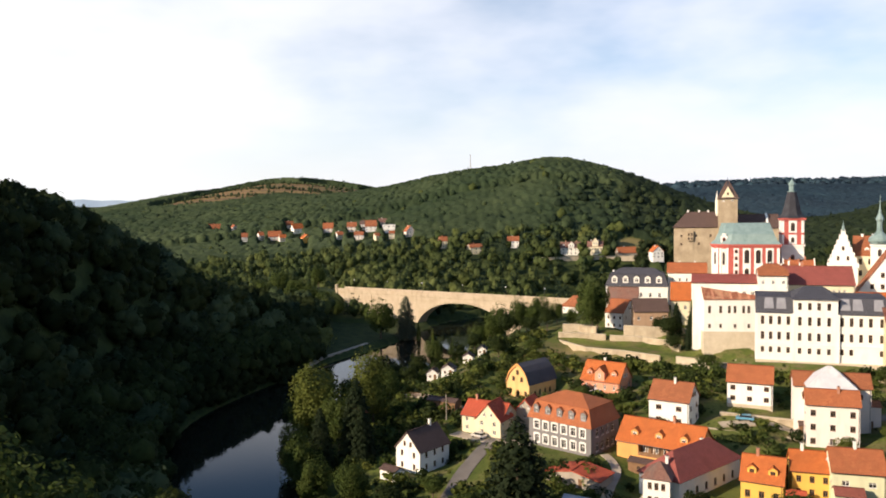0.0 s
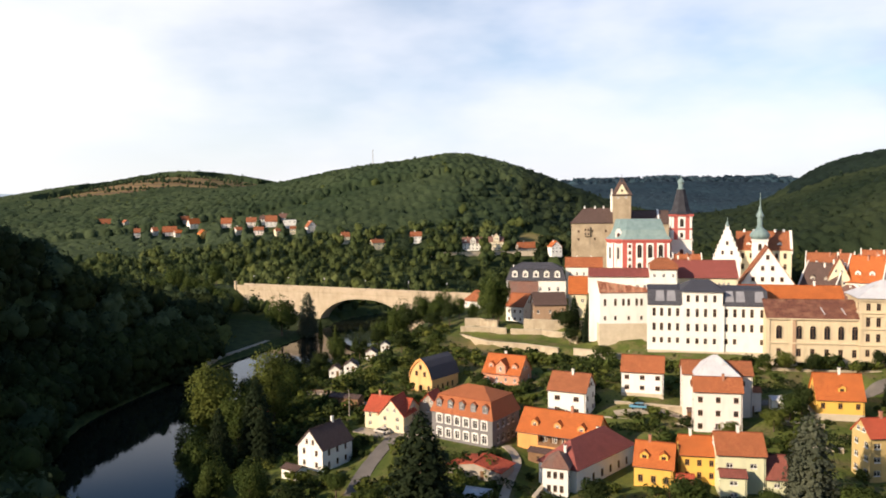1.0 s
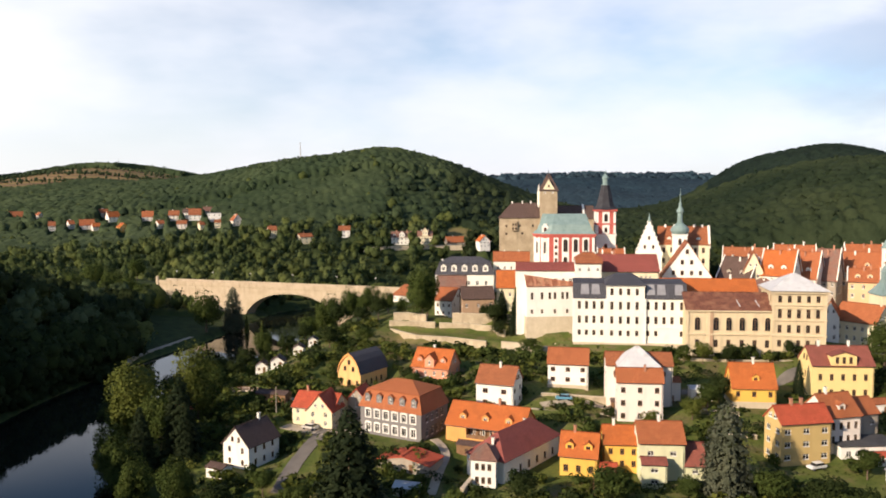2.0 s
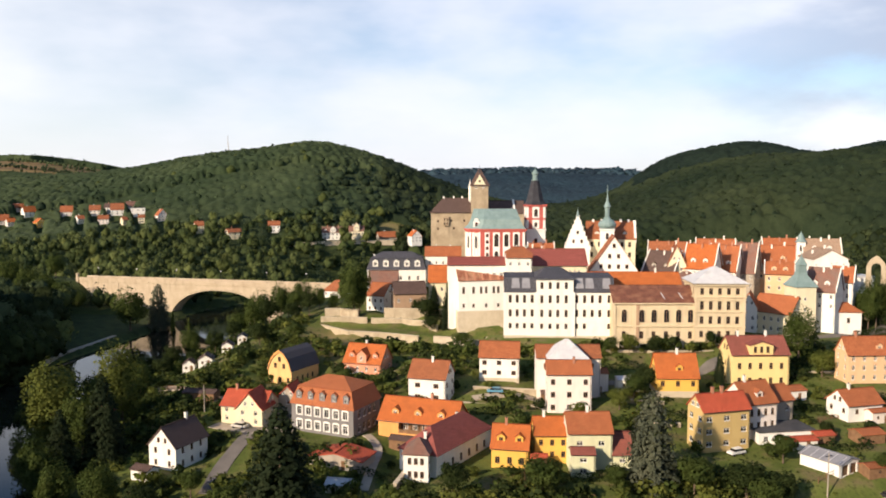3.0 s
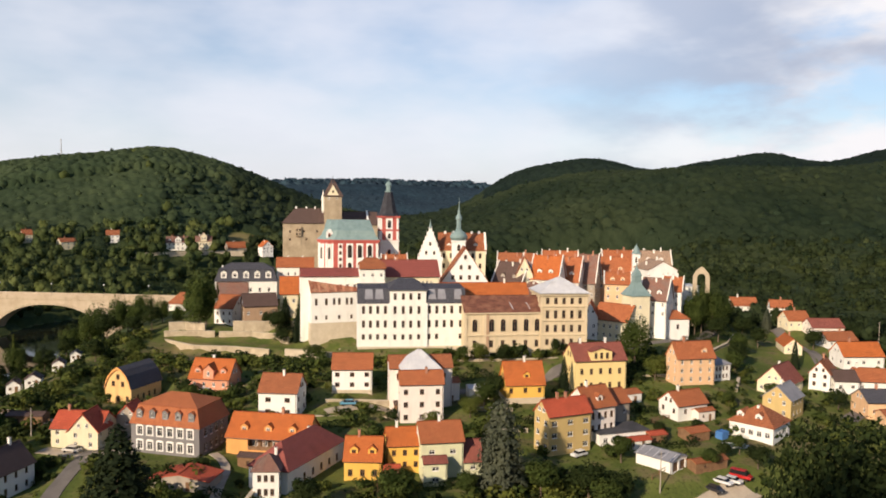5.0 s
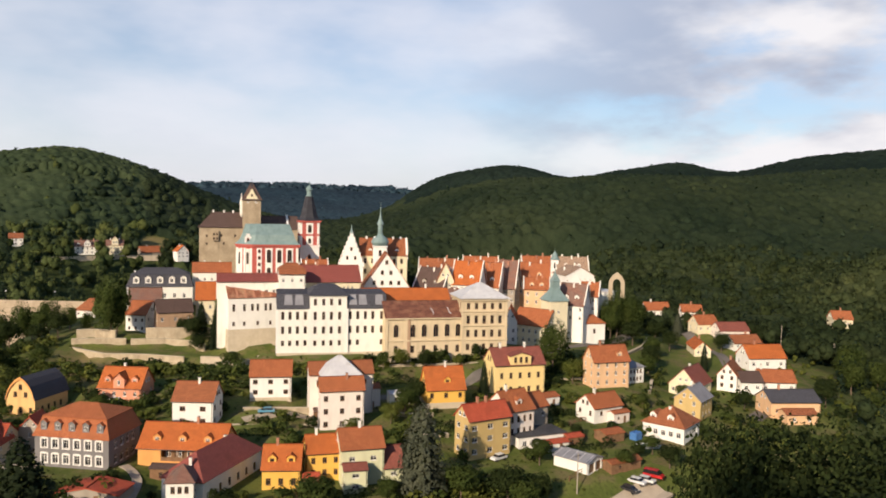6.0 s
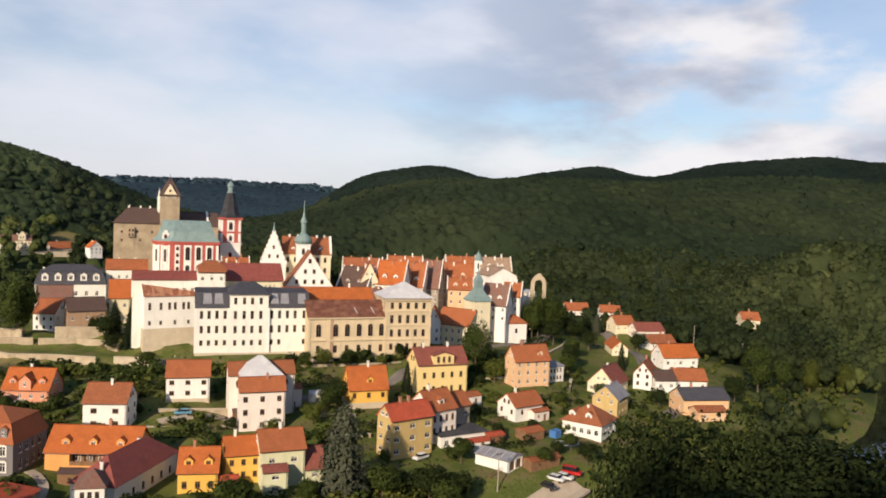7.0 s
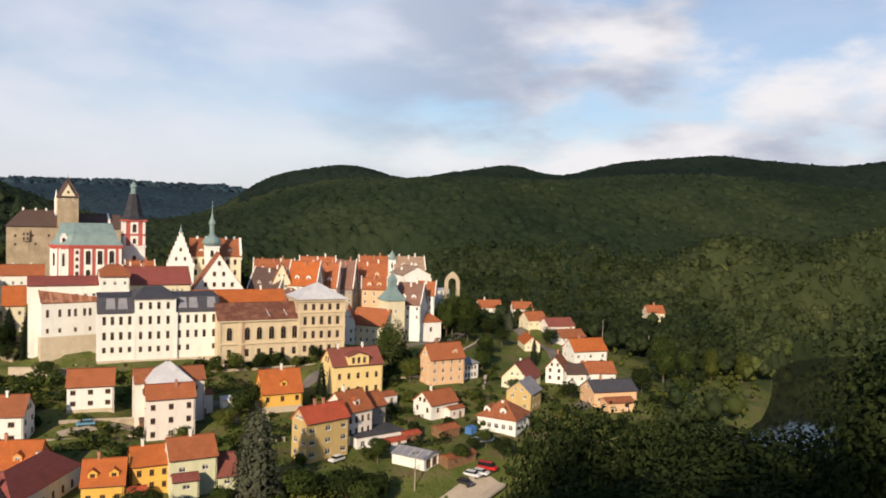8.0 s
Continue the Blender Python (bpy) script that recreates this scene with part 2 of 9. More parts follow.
LEAF_BRIGHT = foliage("bright_foliage", (0.085, 0.112, 0.022), (0.14, 0.160, 0.036))
LEAF_OLIVE = foliage("olive_foliage", (0.082, 0.102, 0.022), (0.130, 0.150, 0.034))
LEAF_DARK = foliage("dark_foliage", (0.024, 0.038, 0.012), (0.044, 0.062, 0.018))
LEAF_SPRUCE = foliage("spruce_needles", (0.018, 0.030, 0.014), (0.036, 0.050, 0.022), 0.2)
LEAF_SPRUCE_BLUE = foliage("blue_spruce_needles", (0.082, 0.097, 0.064), (0.135, 0.145, 0.095), 0.2)


WOOD_BROAD = foliage("woodland_foliage", (0.038, 0.063, 0.030), (0.085, 0.114, 0.052), 0.10, 0.009, 0.5)
WOOD_BRIGHT = foliage("light_woodland_foliage", (0.070, 0.095, 0.028), (0.115, 0.138, 0.042), 0.12, 0.03, 0.5)
# darkened green that carries the shade of the bank and side valley
WOOD_SHADE = foliage("shade_toned_woodland", (0.024, 0.036, 0.013), (0.048, 0.064, 0.021), 0.14, 0.05, 0.6)
WOOD_CONIFER = foliage("conifer_woodland", (0.022, 0.038, 0.022), (0.038, 0.060, 0.032), 0.10, 0.011, 0.6)

# haze over the far range is painted as its base colour
HAZE_RANGE = mottled("haze_blue_range", (0.56, 0.68, 0.80), (0.62, 0.73, 0.84), 0.002, 0.01, 0.0, 1.0)
# cloud shade on the farther hills is put into this darker green
WOOD_HILL_SHADE = foliage("cloud_dimmed_hill_foliage", (0.012, 0.023, 0.018), (0.026, 0.041, 0.028), 0.08, 0.006, 0.4)
WOOD_VALLEY = foliage("valley_foliage", (0.048, 0.074, 0.026), (0.102, 0.128, 0.044), 0.14, 0.02, 0.5)
WOOD_SIDE = foliage("side_valley_foliage", (0.032, 0.050, 0.021), (0.066, 0.084, 0.033), 0.12, 0.02, 0.5)
# darker copy of the woodland green, for cloud shade on the side hills
WOOD_MID_SHADE = foliage("cloud_dimmed_side_foliage", (0.021, 0.036, 0.019), (0.047, 0.064, 0.029), 0.12, 0.009, 0.5)
# blue of distance haze mixed into the leaf colour of the farthest woods
WOOD_HAZE = foliage("haze_tinted_forest", (0.034, 0.060, 0.086), (0.052, 0.084, 0.112), 0.06, 0.005, 0.4)


def glass_material():
    m, N, L, p = mat_base("window_glass", 0.08, 0.0, 0.5)
    p.inputs["Base Color"].default_value = (0.018, 0.018, 0.02, 1)
    n = N.new("ShaderNodeObjectInfo")
    r = N.new("ShaderNodeMapRange")
    r.inputs["To Min"].default_value, r.inputs["To Max"].default_value = 0.04, 0.25
    L.new(n.outputs["Random"], r.inputs["Value"])
    L.new(r.outputs[0], p.inputs["Roughness"])
    return m


GLASS = glass_material()


def water_material():
    m, N, L, p = mat_base("river_water", 0.04, 0.0, 0.5)
    p.inputs["Base Color"].default_value = (0.012, 0.014, 0.010, 1)
    p.inputs["IOR"].default_value = 1.33
    geo, n = N.new("ShaderNodeNewGeometry"), N.new("ShaderNodeTexNoise")
    n.inputs["Scale"].default_value, n.inputs["Detail"].default_value = 0.5, 4.0
    L.new(geo.outputs["Position"], n.inputs["Vector"])
    b = N.new("ShaderNodeBump")
    b.inputs["Strength"].default_value, b.inputs["Distance"].default_value = 0.06, 0.08
    L.new(n.outputs["Fac"], b.inputs["Height"])
    L.new(b.outputs[0], p.inputs["Normal"])
    return m


WATER = water_material()


def ground_material():
    """Grass and meadow, with woodland soil under the trees and ripe fields where 'field' says so."""
    m, N, L, p = mat_base("meadow_and_soil", 0.95, 0.0, 0.1)
    geo = N.new("ShaderNodeNewGeometry")

    def noise_node(scale, detail=6.0):
        n = N.new("ShaderNodeTexNoise")
        n.inputs["Scale"].default_value, n.inputs["Detail"].default_value = scale, detail
        L.new(geo.outputs["Position"], n.inputs["Vector"])
        return n.outputs["Fac"]

    def ramp(fac, lo, hi, a, b):
        r = N.new("ShaderNodeMapRange")
        r.inputs["From Min"].default_value, r.inputs["From Max"].default_value = lo, hi
        L.new(fac, r.inputs["Value"])
        mx = N.new("ShaderNodeMix")
        mx.data_type = "RGBA"
        L.new(r.outputs[0], mx.inputs["Factor"])
        for k, v in (("A", a), ("B", b)):
            if isinstance(v, tuple):
                mx.inputs[k].default_value = (*v, 1)
            else:
                L.new(v, mx.inputs[k])
        return mx.outputs["Result"]
    grass = ramp(noise_node(0.11), 0.35, 0.65, (0.072, 0.098, 0.022), (0.135, 0.150, 0.040))
    grass = ramp(noise_node(0.22), 0.50, 0.66, grass, (0.150, 0.125, 0.060))
    grass = ramp(noise_node(1.3), 0.52, 0.72, grass, (0.060, 0.072, 0.022))
    attr = {}
    for k in ("field", "wood", "dry"):
        a = N.new("ShaderNodeAttribute")
        a.attribute_name = k
        attr[k] = a.outputs["Fac"]
    wave = N.new("ShaderNodeTexWave")
    wave.wave_type, wave.bands_direction = "BANDS", "Y"
    wave.inputs["Scale"].default_value, wave.inputs["Distortion"].default_value = 0.006, 3.0
    wave.inputs["Detail"].default_value, wave.inputs["Detail Scale"].default_value = 3.0, 0.6
    L.new(geo.outputs["Position"], wave.inputs["Vector"])
    field = ramp(noise_node(0.008), 0.42, 0.58, (0.30, 0.20, 0.09), (0.15, 0.13, 0.05))
    field = ramp(wave.outputs["Fac"], 0.55, 0.75, field, (0.17, 0.11, 0.07))
    dry = ramp(noise_node(0.4), 0.35, 0.65, (0.22, 0.17, 0.08), (0.16, 0.15, 0.055))
    soil = ramp(noise_node(0.25), 0.35, 0.65, (0.034, 0.048, 0.018), (0.056, 0.074, 0.025))
    col = ramp(attr["field"], 0.4, 0.6, grass, field)
    col = ramp(attr["dry"], 0.3, 0.7, col, dry)
    col = ramp(attr["wood"], 0.3, 0.7, col, soil)
    L.new(col, p.inputs["Base Color"])
    b = N.new("ShaderNodeBump")
    b.inputs["Strength"].default_value, b.inputs["Distance"].default_value = 0.6, 0.4
    L.new(noise_node(0.9), b.inputs["Height"])
    L.new(b.outputs[0], p.inputs["Normal"])
    return m


GROUND = ground_material()


# ---- mesh helpers ----
def mesh_of(bm, name, mats):
    bm.normal_update()
    me = bpy.data.meshes.new(name)
    bm.to_mesh(me)
    bm.free()
    for m in mats if isinstance(mats, (list, tuple)) else [mats]:
        me.materials.append(m)
    return me


def part(name, bm, material, parent, label=""):
    """Links a bmesh (or a ready mesh) as one mesh object under a thing or a part."""
    me = bm if isinstance(bm, bpy.types.Mesh) else mesh_of(bm, name, material)
    ob = new(name, me)
    ob.parent = parent
    return tagged(ob, label) if label else ob


def thing(name, m, label, category, group="", kind=""):
    ob = new(name)
    ob.matrix_basis = m
    ob.empty_display_size = 0.5
    return tagged(ob, label, category, group, kind)


def quad(bm, *pts):
    return bm.faces.new([bm.verts.new(p) for p in pts])


def box(bm, x0, x1, y0, y1, z0, z1):
    v = [bm.verts.new((x, y, z)) for x in (x0, x1) for y in (y0, y1) for z in (z0, z1)]
    for f in ((0, 1, 3, 2), (4, 6, 7, 5), (0, 4, 5, 1), (2, 3, 7, 6), (0, 2, 6, 4), (1, 5, 7, 3)):
        bm.faces.new([v[i] for i in f])


def lathe(bm, profile, n=12, cx=0.0, cy=0.0, turn=0.0):
    """Rings (radius, height) joined into a closed turned form."""
    rings = []
    for r, z in profile:
        if r < 1e-4:
            rings.append([bm.verts.new((cx, cy, z))])
        else:
            rings.append([bm.verts.new((cx + r * math.cos(turn + 2 * math.pi * i / n), cy + r * math.sin(turn + 2 * math.pi * i / n), z)) for i in range(n)])
    for a, b in zip(rings, rings[1:]):
        for i in range(n):
            j = (i + 1) % n
            if len(a) == 1 and len(b) > 1:
                bm.faces.new((a[0], b[j], b[i]))
            elif len(b) == 1 and len(a) > 1:
                bm.faces.new((a[i], a[j], b[0]))
            elif len(a) > 1:
                bm.faces.new((a[i], a[j], b[j], b[i]))
    if len(rings[0]) > 1:
        bm.faces.new(rings[0][::-1])
    if len(rings[-1]) > 1:
        bm.faces.new(rings[-1])


def slab(bm, pts, t=0.18, uv=True):
    """A roof plane (3 or 4 corners, eaves first) with thickness t, and tile coordinates in metres along eaves and slope."""
    p = [Vector(q) for q in pts]
    n = (p[1] - p[0]).cross(p[2] - p[0]).normalized()
    if n.z < 0:
        p = p[::-1]
        n = -n
    top = [bm.verts.new(q) for q in p]
    low = [bm.verts.new(q - n * t) for q in p]
    fs = [bm.faces.new(top), bm.faces.new(low[::-1])]
    for i in range(len(p)):
        j = (i + 1) % len(p)
        fs.append(bm.faces.new((top[i], low[i], low[j], top[j])))
    lay = bm.loops.layers.uv.verify()
    side = Vector((n.y, -n.x, 0))
    side = side.normalized() if side.length > 1e-4 else Vector((1, 0, 0))
    upw = n.cross(side)
    for f in fs:
        for l in f.loops:
            l[lay].uv = (l.vert.co.dot(side), l.vert.co.dot(upw))


def facade(bm, origin, along, width, height, holes, depth=0.22, z0=0.0):
    """A wall face with rectangular holes (cx, cz, w, h) and their reveals. along: unit direction, outside on its right."""
    o, a = Vector(origin), Vector(along).normalized()
    inward = Vector((-a.y, a.x, 0)) * depth
    xs = sorted({0.0, width, *[round(c - w / 2, 3) for c, _, w, _ in holes], *[round(c + w / 2, 3) for c, _, w, _ in holes]})
    zs = sorted({z0, height, *[round(c - h / 2, 3) for _, c, _, h in holes], *[round(c + h / 2, 3) for _, c, _, h in holes]})

    def at(x, z, back=False):
        return o + a * x + Vector((0, 0, z)) + (inward if back else Vector((0, 0, 0)))
    for x0, x1 in zip(xs, xs[1:]):
        for b0, b1 in zip(zs, zs[1:]):
            mx, mz = (x0 + x1) / 2, (b0 + b1) / 2
            if any(abs(mx - c) < w / 2 and abs(mz - d) < h / 2 for c, d, w, h in holes):
                continue
            quad(bm, at(x0, b0), at(x1, b0), at(x1, b1), at(x0, b1))
    for c, d, w, h in holes:
        x0, x1, b0, b1 = c - w / 2, c + w / 2, d - h / 2, d + h / 2
        quad(bm, at(x0, b0), at(x0, b0, 1), at(x1, b0, 1), at(x1, b0))
        quad(bm, at(x0, b1), at(x1, b1), at(x1, b1, 1), at(x0, b1, 1))
        quad(bm, at(x0, b0), at(x0, b1), at(x0, b1, 1), at(x0, b0, 1))
        quad(bm, at(x1, b0), at(x1, b0, 1), at(x1, b1, 1), at(x1, b1))


_win = {}


def window_meshes(w, h, frame_mat, sill=True):
    key = (round(w, 2), round(h, 2), frame_mat.name, sill)
    if key not in _win:
        f = bmesh.new()
        t = min(0.09, w * 0.1)
        xs = (-w / 2, -w / 2 + t, -t / 2, t / 2, w / 2 - t, w / 2)
        zs = (-h / 2, -h / 2 + t, h * 0.16, h * 0.16 + t * 0.8, h / 2 - t, h / 2)
        V = [[[f.verts.new((x, y, z)) for z in zs] for x in xs] for y in (0.0, 0.07)]

        def solid(a, c):
            return 0 <= a < 5 and 0 <= c < 5 and (a in (0, 2, 4) or c in (0, 2, 4))
        for a in range(5):
            for c in range(5):
                if not solid(a, c):
                    continue
                f.faces.new((V[0][a][c], V[0][a + 1][c], V[0][a + 1][c + 1], V[0][a][c + 1]))
                for da, dc, p, q in ((-1, 0, (a, c + 1), (a, c)), (1, 0, (a + 1, c), (a + 1, c + 1)), (0, -1, (a, c), (a + 1, c)), (0, 1, (a + 1, c + 1), (a, c + 1))):
                    if not solid(a + da, c + dc):
                        f.faces.new((V[0][p[0]][p[1]], V[1][p[0]][p[1]], V[1][q[0]][q[1]], V[0][q[0]][q[1]]))
        bmesh.ops.delete(f, geom=[v for v in f.verts if not v.link_faces], context="VERTS")
        g = bmesh.new()
        box(g, -w / 2 + 0.01, w / 2 - 0.01, 0.03, 0.05, -h / 2 + 0.01, h / 2 - 0.01)
        if sill:
            box(f, -w / 2, w / 2, -0.20, 0.0, -h / 2 - 0.10, -h / 2)
            bmesh.ops.remove_doubles(f, verts=f.verts, dist=0.001)
        _win[key] = (mesh_of(f, "window", frame_mat), mesh_of(g, "pane", GLASS))
    return _win[key]


def add_window(parent, pos, turn, w, h, frame_mat, sill=True):
    """A casement window set in its reveal: frame with bars, pane, sill. turn: radians of the wall's direction."""
    f, g = window_meshes(w, h, frame_mat, sill)
    ob = part("window", f, None, parent)
    ob.matrix_basis = Matrix.Translation(pos) @ Matrix.Rotation(turn, 4, "Z")
    part("pane", g, None, ob)
    return ob


def spaced(n, width, margin):
    if n <= 0:
        return []
    if n == 1:
        return [width / 2]
    return [margin + (width - 2 * margin) * i / (n - 1) for i in range(n)]


def walls_with_windows(parent, W, D, H, wall_mat, front=(), left=(), right=(), frame_mat=None, below=2.5, name="wall", z0=0.0, y0=0.0, x0=0.0, sill=True):
    """Four wall faces of a block, x from x0-W/2 to x0+W/2 and y from y0 to y0+D. front/left/right: holes (cx, cz, w, h) as seen from outside."""
    bm = bmesh.new()
    sides = [((x0 - W / 2, y0, 0), (1, 0, 0), W, front), ((x0 + W / 2, y0, 0), (0, 1, 0), D, right),
             ((x0 + W / 2, y0 + D, 0), (-1, 0, 0), W, ()), ((x0 - W / 2, y0 + D, 0), (0, -1, 0), D, left)]
    for o, a, wd, holes in sides:
        facade(bm, o, a, wd, H, list(holes), z0=z0 - below)
    quad(bm, (x0 - W / 2, y0, H), (x0 + W / 2, y0, H), (x0 + W / 2, y0 + D, H), (x0 - W / 2, y0 + D, H))
    ob = part(name, bm, wall_mat, parent)
    for o, a, wd, holes in sides:
        a = Vector(a)
        inward = Vector((-a.y, a.x, 0))
        for cx, cz, w, h in holes:
            add_window(parent, Vector(o) + a * cx + Vector((0, 0, cz)) + inward * 0.12, math.atan2(a.y, a.x), w, h, frame_mat or FRAME_WHITE, sill)
    return ob


def roof_gable(parent, W, D, H, rise, mat, over=0.45, along="x", x0=0.0, y0=0.0, wall_mat=None, half=0.0, name="roof"):
    """A pitched roof with ridge along x or y over the block; half: share of the gable that is hipped back."""
    bm = bmesh.new()
    k = rise / ((D if along == "x" else W) / 2)
    drop = over * k
    z0, z1, e = H - drop, H + rise, over * 0.7
    if along == "x":
        L, c = W / 2, (x0, y0 + D / 2)

        def pt(u, v, z):
            return (c[0] + u, c[1] + v, z + 0.12)
        half_span = D / 2
    else:
        L, c = D / 2, (x0, y0 + D / 2)

        def pt(u, v, z):
            return (c[0] - v, c[1] + u, z + 0.12)
        half_span = W / 2
    s = half_span + over
    if half <= 0:
        slab(bm, [pt(-L - e, -s, z0), pt(L + e, -s, z0), pt(L + e, 0, z1), pt(-L - e, 0, z1)])
        slab(bm, [pt(L + e, s, z0), pt(-L - e, s, z0), pt(-L - e, 0, z1), pt(L + e, 0, z1)])
    else:
        hz = H + rise * (1 - half)
        hv = half_span * half
        back = hv * 0.9
        for sgn in (-1, 1):
            pts = [pt(-L - e, sgn * s, z0), pt(L + e, sgn * s, z0), pt(L + e, sgn * hv, hz), pt(L - back, 0, z1), pt(-L + back, 0, z1), pt(-L - e, sgn * hv, hz)]
            slab(bm, pts)
        for sgn in (-1, 1):
            slab(bm, [pt(sgn * (L + e), -hv, hz), pt(sgn * (L + e), hv, hz), pt(sgn * (L - back), 0, z1)])
    bmesh.ops.remove_doubles(bm, verts=bm.verts, dist=0.002)
    ob = part(name, bm, mat, parent)
    cap = bmesh.new()
    rl = L + e if half <= 0 else L - hv * 0.9
    if along == "x":
        box(cap, c[0] - rl, c[0] + rl, c[1] - 0.14, c[1] + 0.14, z1 + 0.06, z1 + 0.22)
    else:
        box(cap, c[0] - 0.14, c[0] + 0.14, c[1] - rl, c[1] + rl, z1 + 0.06, z1 + 0.22)
    part("ridge_tiles", cap, mat, ob)
    if wall_mat is not None:
        for sgn in (-1, 1):
            g = bmesh.new()
            if half <= 0:
                tri = [pt(sgn * L, -half_span, H - 0.12), pt(sgn * L, half_span, H - 0.12), pt(sgn * L, 0, z1 - 0.25)]
                inner = [pt(sgn * (L - 0.3), -half_span, H - 0.12), pt(sgn * (L - 0.3), half_span, H - 0.12), pt(sgn * (L - 0.3), 0, z1 - 0.25)]
            else:
                tri = [pt(sgn * L, -half_span, H - 0.12), pt(sgn * L, half_span, H - 0.12), pt(sgn * L, hv, hz - 0.25), pt(sgn * L, -hv, hz - 0.25)]
                inner = [pt(sgn * (L - 0.3), -half_span, H - 0.12), pt(sgn * (L - 0.3), half_span, H - 0.12), pt(sgn * (L - 0.3), hv, hz - 0.25), pt(sgn * (L - 0.3), -hv, hz - 0.25)]
            a, b = [g.verts.new(q) for q in tri], [g.verts.new(q) for q in inner]
            g.faces.new(a)
            g.faces.new(b[::-1])
            for i in range(len(a)):
                j = (i + 1) % len(a)
                g.faces.new((a[i], b[i], b[j], a[j]))
            bmesh.ops.recalc_face_normals(g, faces=g.faces)
            part("gable", g, wall_mat, parent)
    return ob


def roof_gambrel(parent, W, D, H, rise, mat, wall_mat):
    """A rounded gambrel roof, its curved gable to the front, with a raised trim along the gable's edge."""
    prof = [(W / 2 + 0.35, -0.25), (W * 0.44, rise * 0.30), (W * 0.34, rise * 0.58), (W * 0.18, rise * 0.84), (0.0, rise)]
    bm = bmesh.new()
    for s in (-1, 1):
        for (a, za), (c, zc) in zip(prof, prof[1:]):
            slab(bm, [(s * a, -0.35, H + za + 0.1), (s * a, D + 0.35, H + za + 0.1), (s * c, D + 0.35, H + zc + 0.1), (s * c, -0.35, H + zc + 0.1)], 0.14)
    bmesh.ops.remove_doubles(bm, verts=bm.verts, dist=0.002)
    ob = part("roof", bm, mat, parent)
    line = [(-a, z) for a, z in prof[1:]] + [(a, z) for a, z in prof[1:-1]][::-1]
    line = [(-W / 2, 0.0)] + line + [(W / 2, 0.0)]
    for y in (0.0, D):
        g = bmesh.new()
        k = 0.97
        lo, hi = [g.verts.new((x * k, y + 0.02, H + z * k)) for x, z in line], [g.verts.new((x * k, y + (0.3 if y == 0 else -0.3), H + z * k)) for x, z in line]
        g.faces.new(lo)
        g.faces.new(hi[::-1])
        for i in range(len(lo)):
            j = (i + 1) % len(lo)
            g.faces.new((lo[i], hi[i], hi[j], lo[j]))
        bmesh.ops.recalc_face_normals(g, faces=g.faces)
        part("gable", g, wall_mat, parent)
    g = bmesh.new()
    for (a, za), (c, zc) in zip(line, line[1:]):
        v = [g.verts.new(p) for p in ((a, -0.38, H + za - 0.5), (c, -0.38, H + zc - 0.5), (c, -0.38, H + zc + 0.15), (a, -0.38, H + za + 0.15))]
        u = [g.verts.new(p) for p in ((a, -0.30, H + za - 0.5), (c, -0.30, H + zc - 0.5), (c, -0.30, H + zc + 0.15), (a, -0.30, H + za + 0.15))]
        g.faces.new(v)
        g.faces.new(u[::-1])
        for i in range(4):
            j = (i + 1) % 4
            g.faces.new((v[i], u[i], u[j], v[j]))
    bmesh.ops.recalc_face_normals(g, faces=g.faces)
    part("gable_trim", g, ORANGE_WALL, ob, "orange bargeboard trim")
    return ob


def roof_hip(parent, W, D, H, rise, mat, over=0.45, x0=0.0, y0=0.0, ridge=None, name="roof"):
    """A hipped roof; ridge: its length (0 gives a pyramid)."""
    bm = bmesh.new()
    r = max(W - D, 0.0) if ridge is None else ridge
    cy = y0 + D / 2
    X, Y = W / 2 + over, D / 2 + over
    z0, z1 = H - 0.02, H + rise
    a, b = (x0 - r / 2, cy, z1), (x0 + r / 2, cy, z1)
    q = [(x0 - X, cy - Y, z0), (x0 + X, cy - Y, z0), (x0 + X, cy + Y, z0), (x0 - X, cy + Y, z0)]
    if r > 0.05:
        slab(bm, [q[0], q[1], b, a])
        slab(bm, [q[2], q[3], a, b])
    else:
        slab(bm, [q[0], q[1], a])
        slab(bm, [q[2], q[3], a])
    slab(bm, [q[1], q[2], b])
    slab(bm, [q[3], q[0], a])
    bmesh.ops.remove_doubles(bm, verts=bm.verts, dist=0.002)
    return part(name, bm, mat, parent)


def roof_mansard(parent, W, D, H, low, inset, rise, mat, over=0.4):
    """Steep tiled sides up to a kerb, and a flatter hipped top."""
    b = bmesh.new()
    k = over / inset
    z0, z1 = H - low * k * 0.6, H + low
    q0 = [(-W / 2 - over, -over), (W / 2 + over, -over), (W / 2 + over, D + over), (-W / 2 - over, D + over)]
    q1 = [(-W / 2 + inset, inset), (W / 2 - inset, inset), (W / 2 - inset, D - inset), (-W / 2 + inset, D - inset)]
    for i in range(4):
        j = (i + 1) % 4
        slab(b, [(*q0[i], z0), (*q0[j], z0), (*q1[j], z1), (*q1[i], z1)])
    bmesh.ops.remove_doubles(b, verts=b.verts, dist=0.002)
    ob = part("mansard_roof", b, mat, parent)
    roof_hip(parent, W - 2 * inset, D - 2 * inset, H + low, rise, mat, 0.25, 0.0, inset)
    return ob


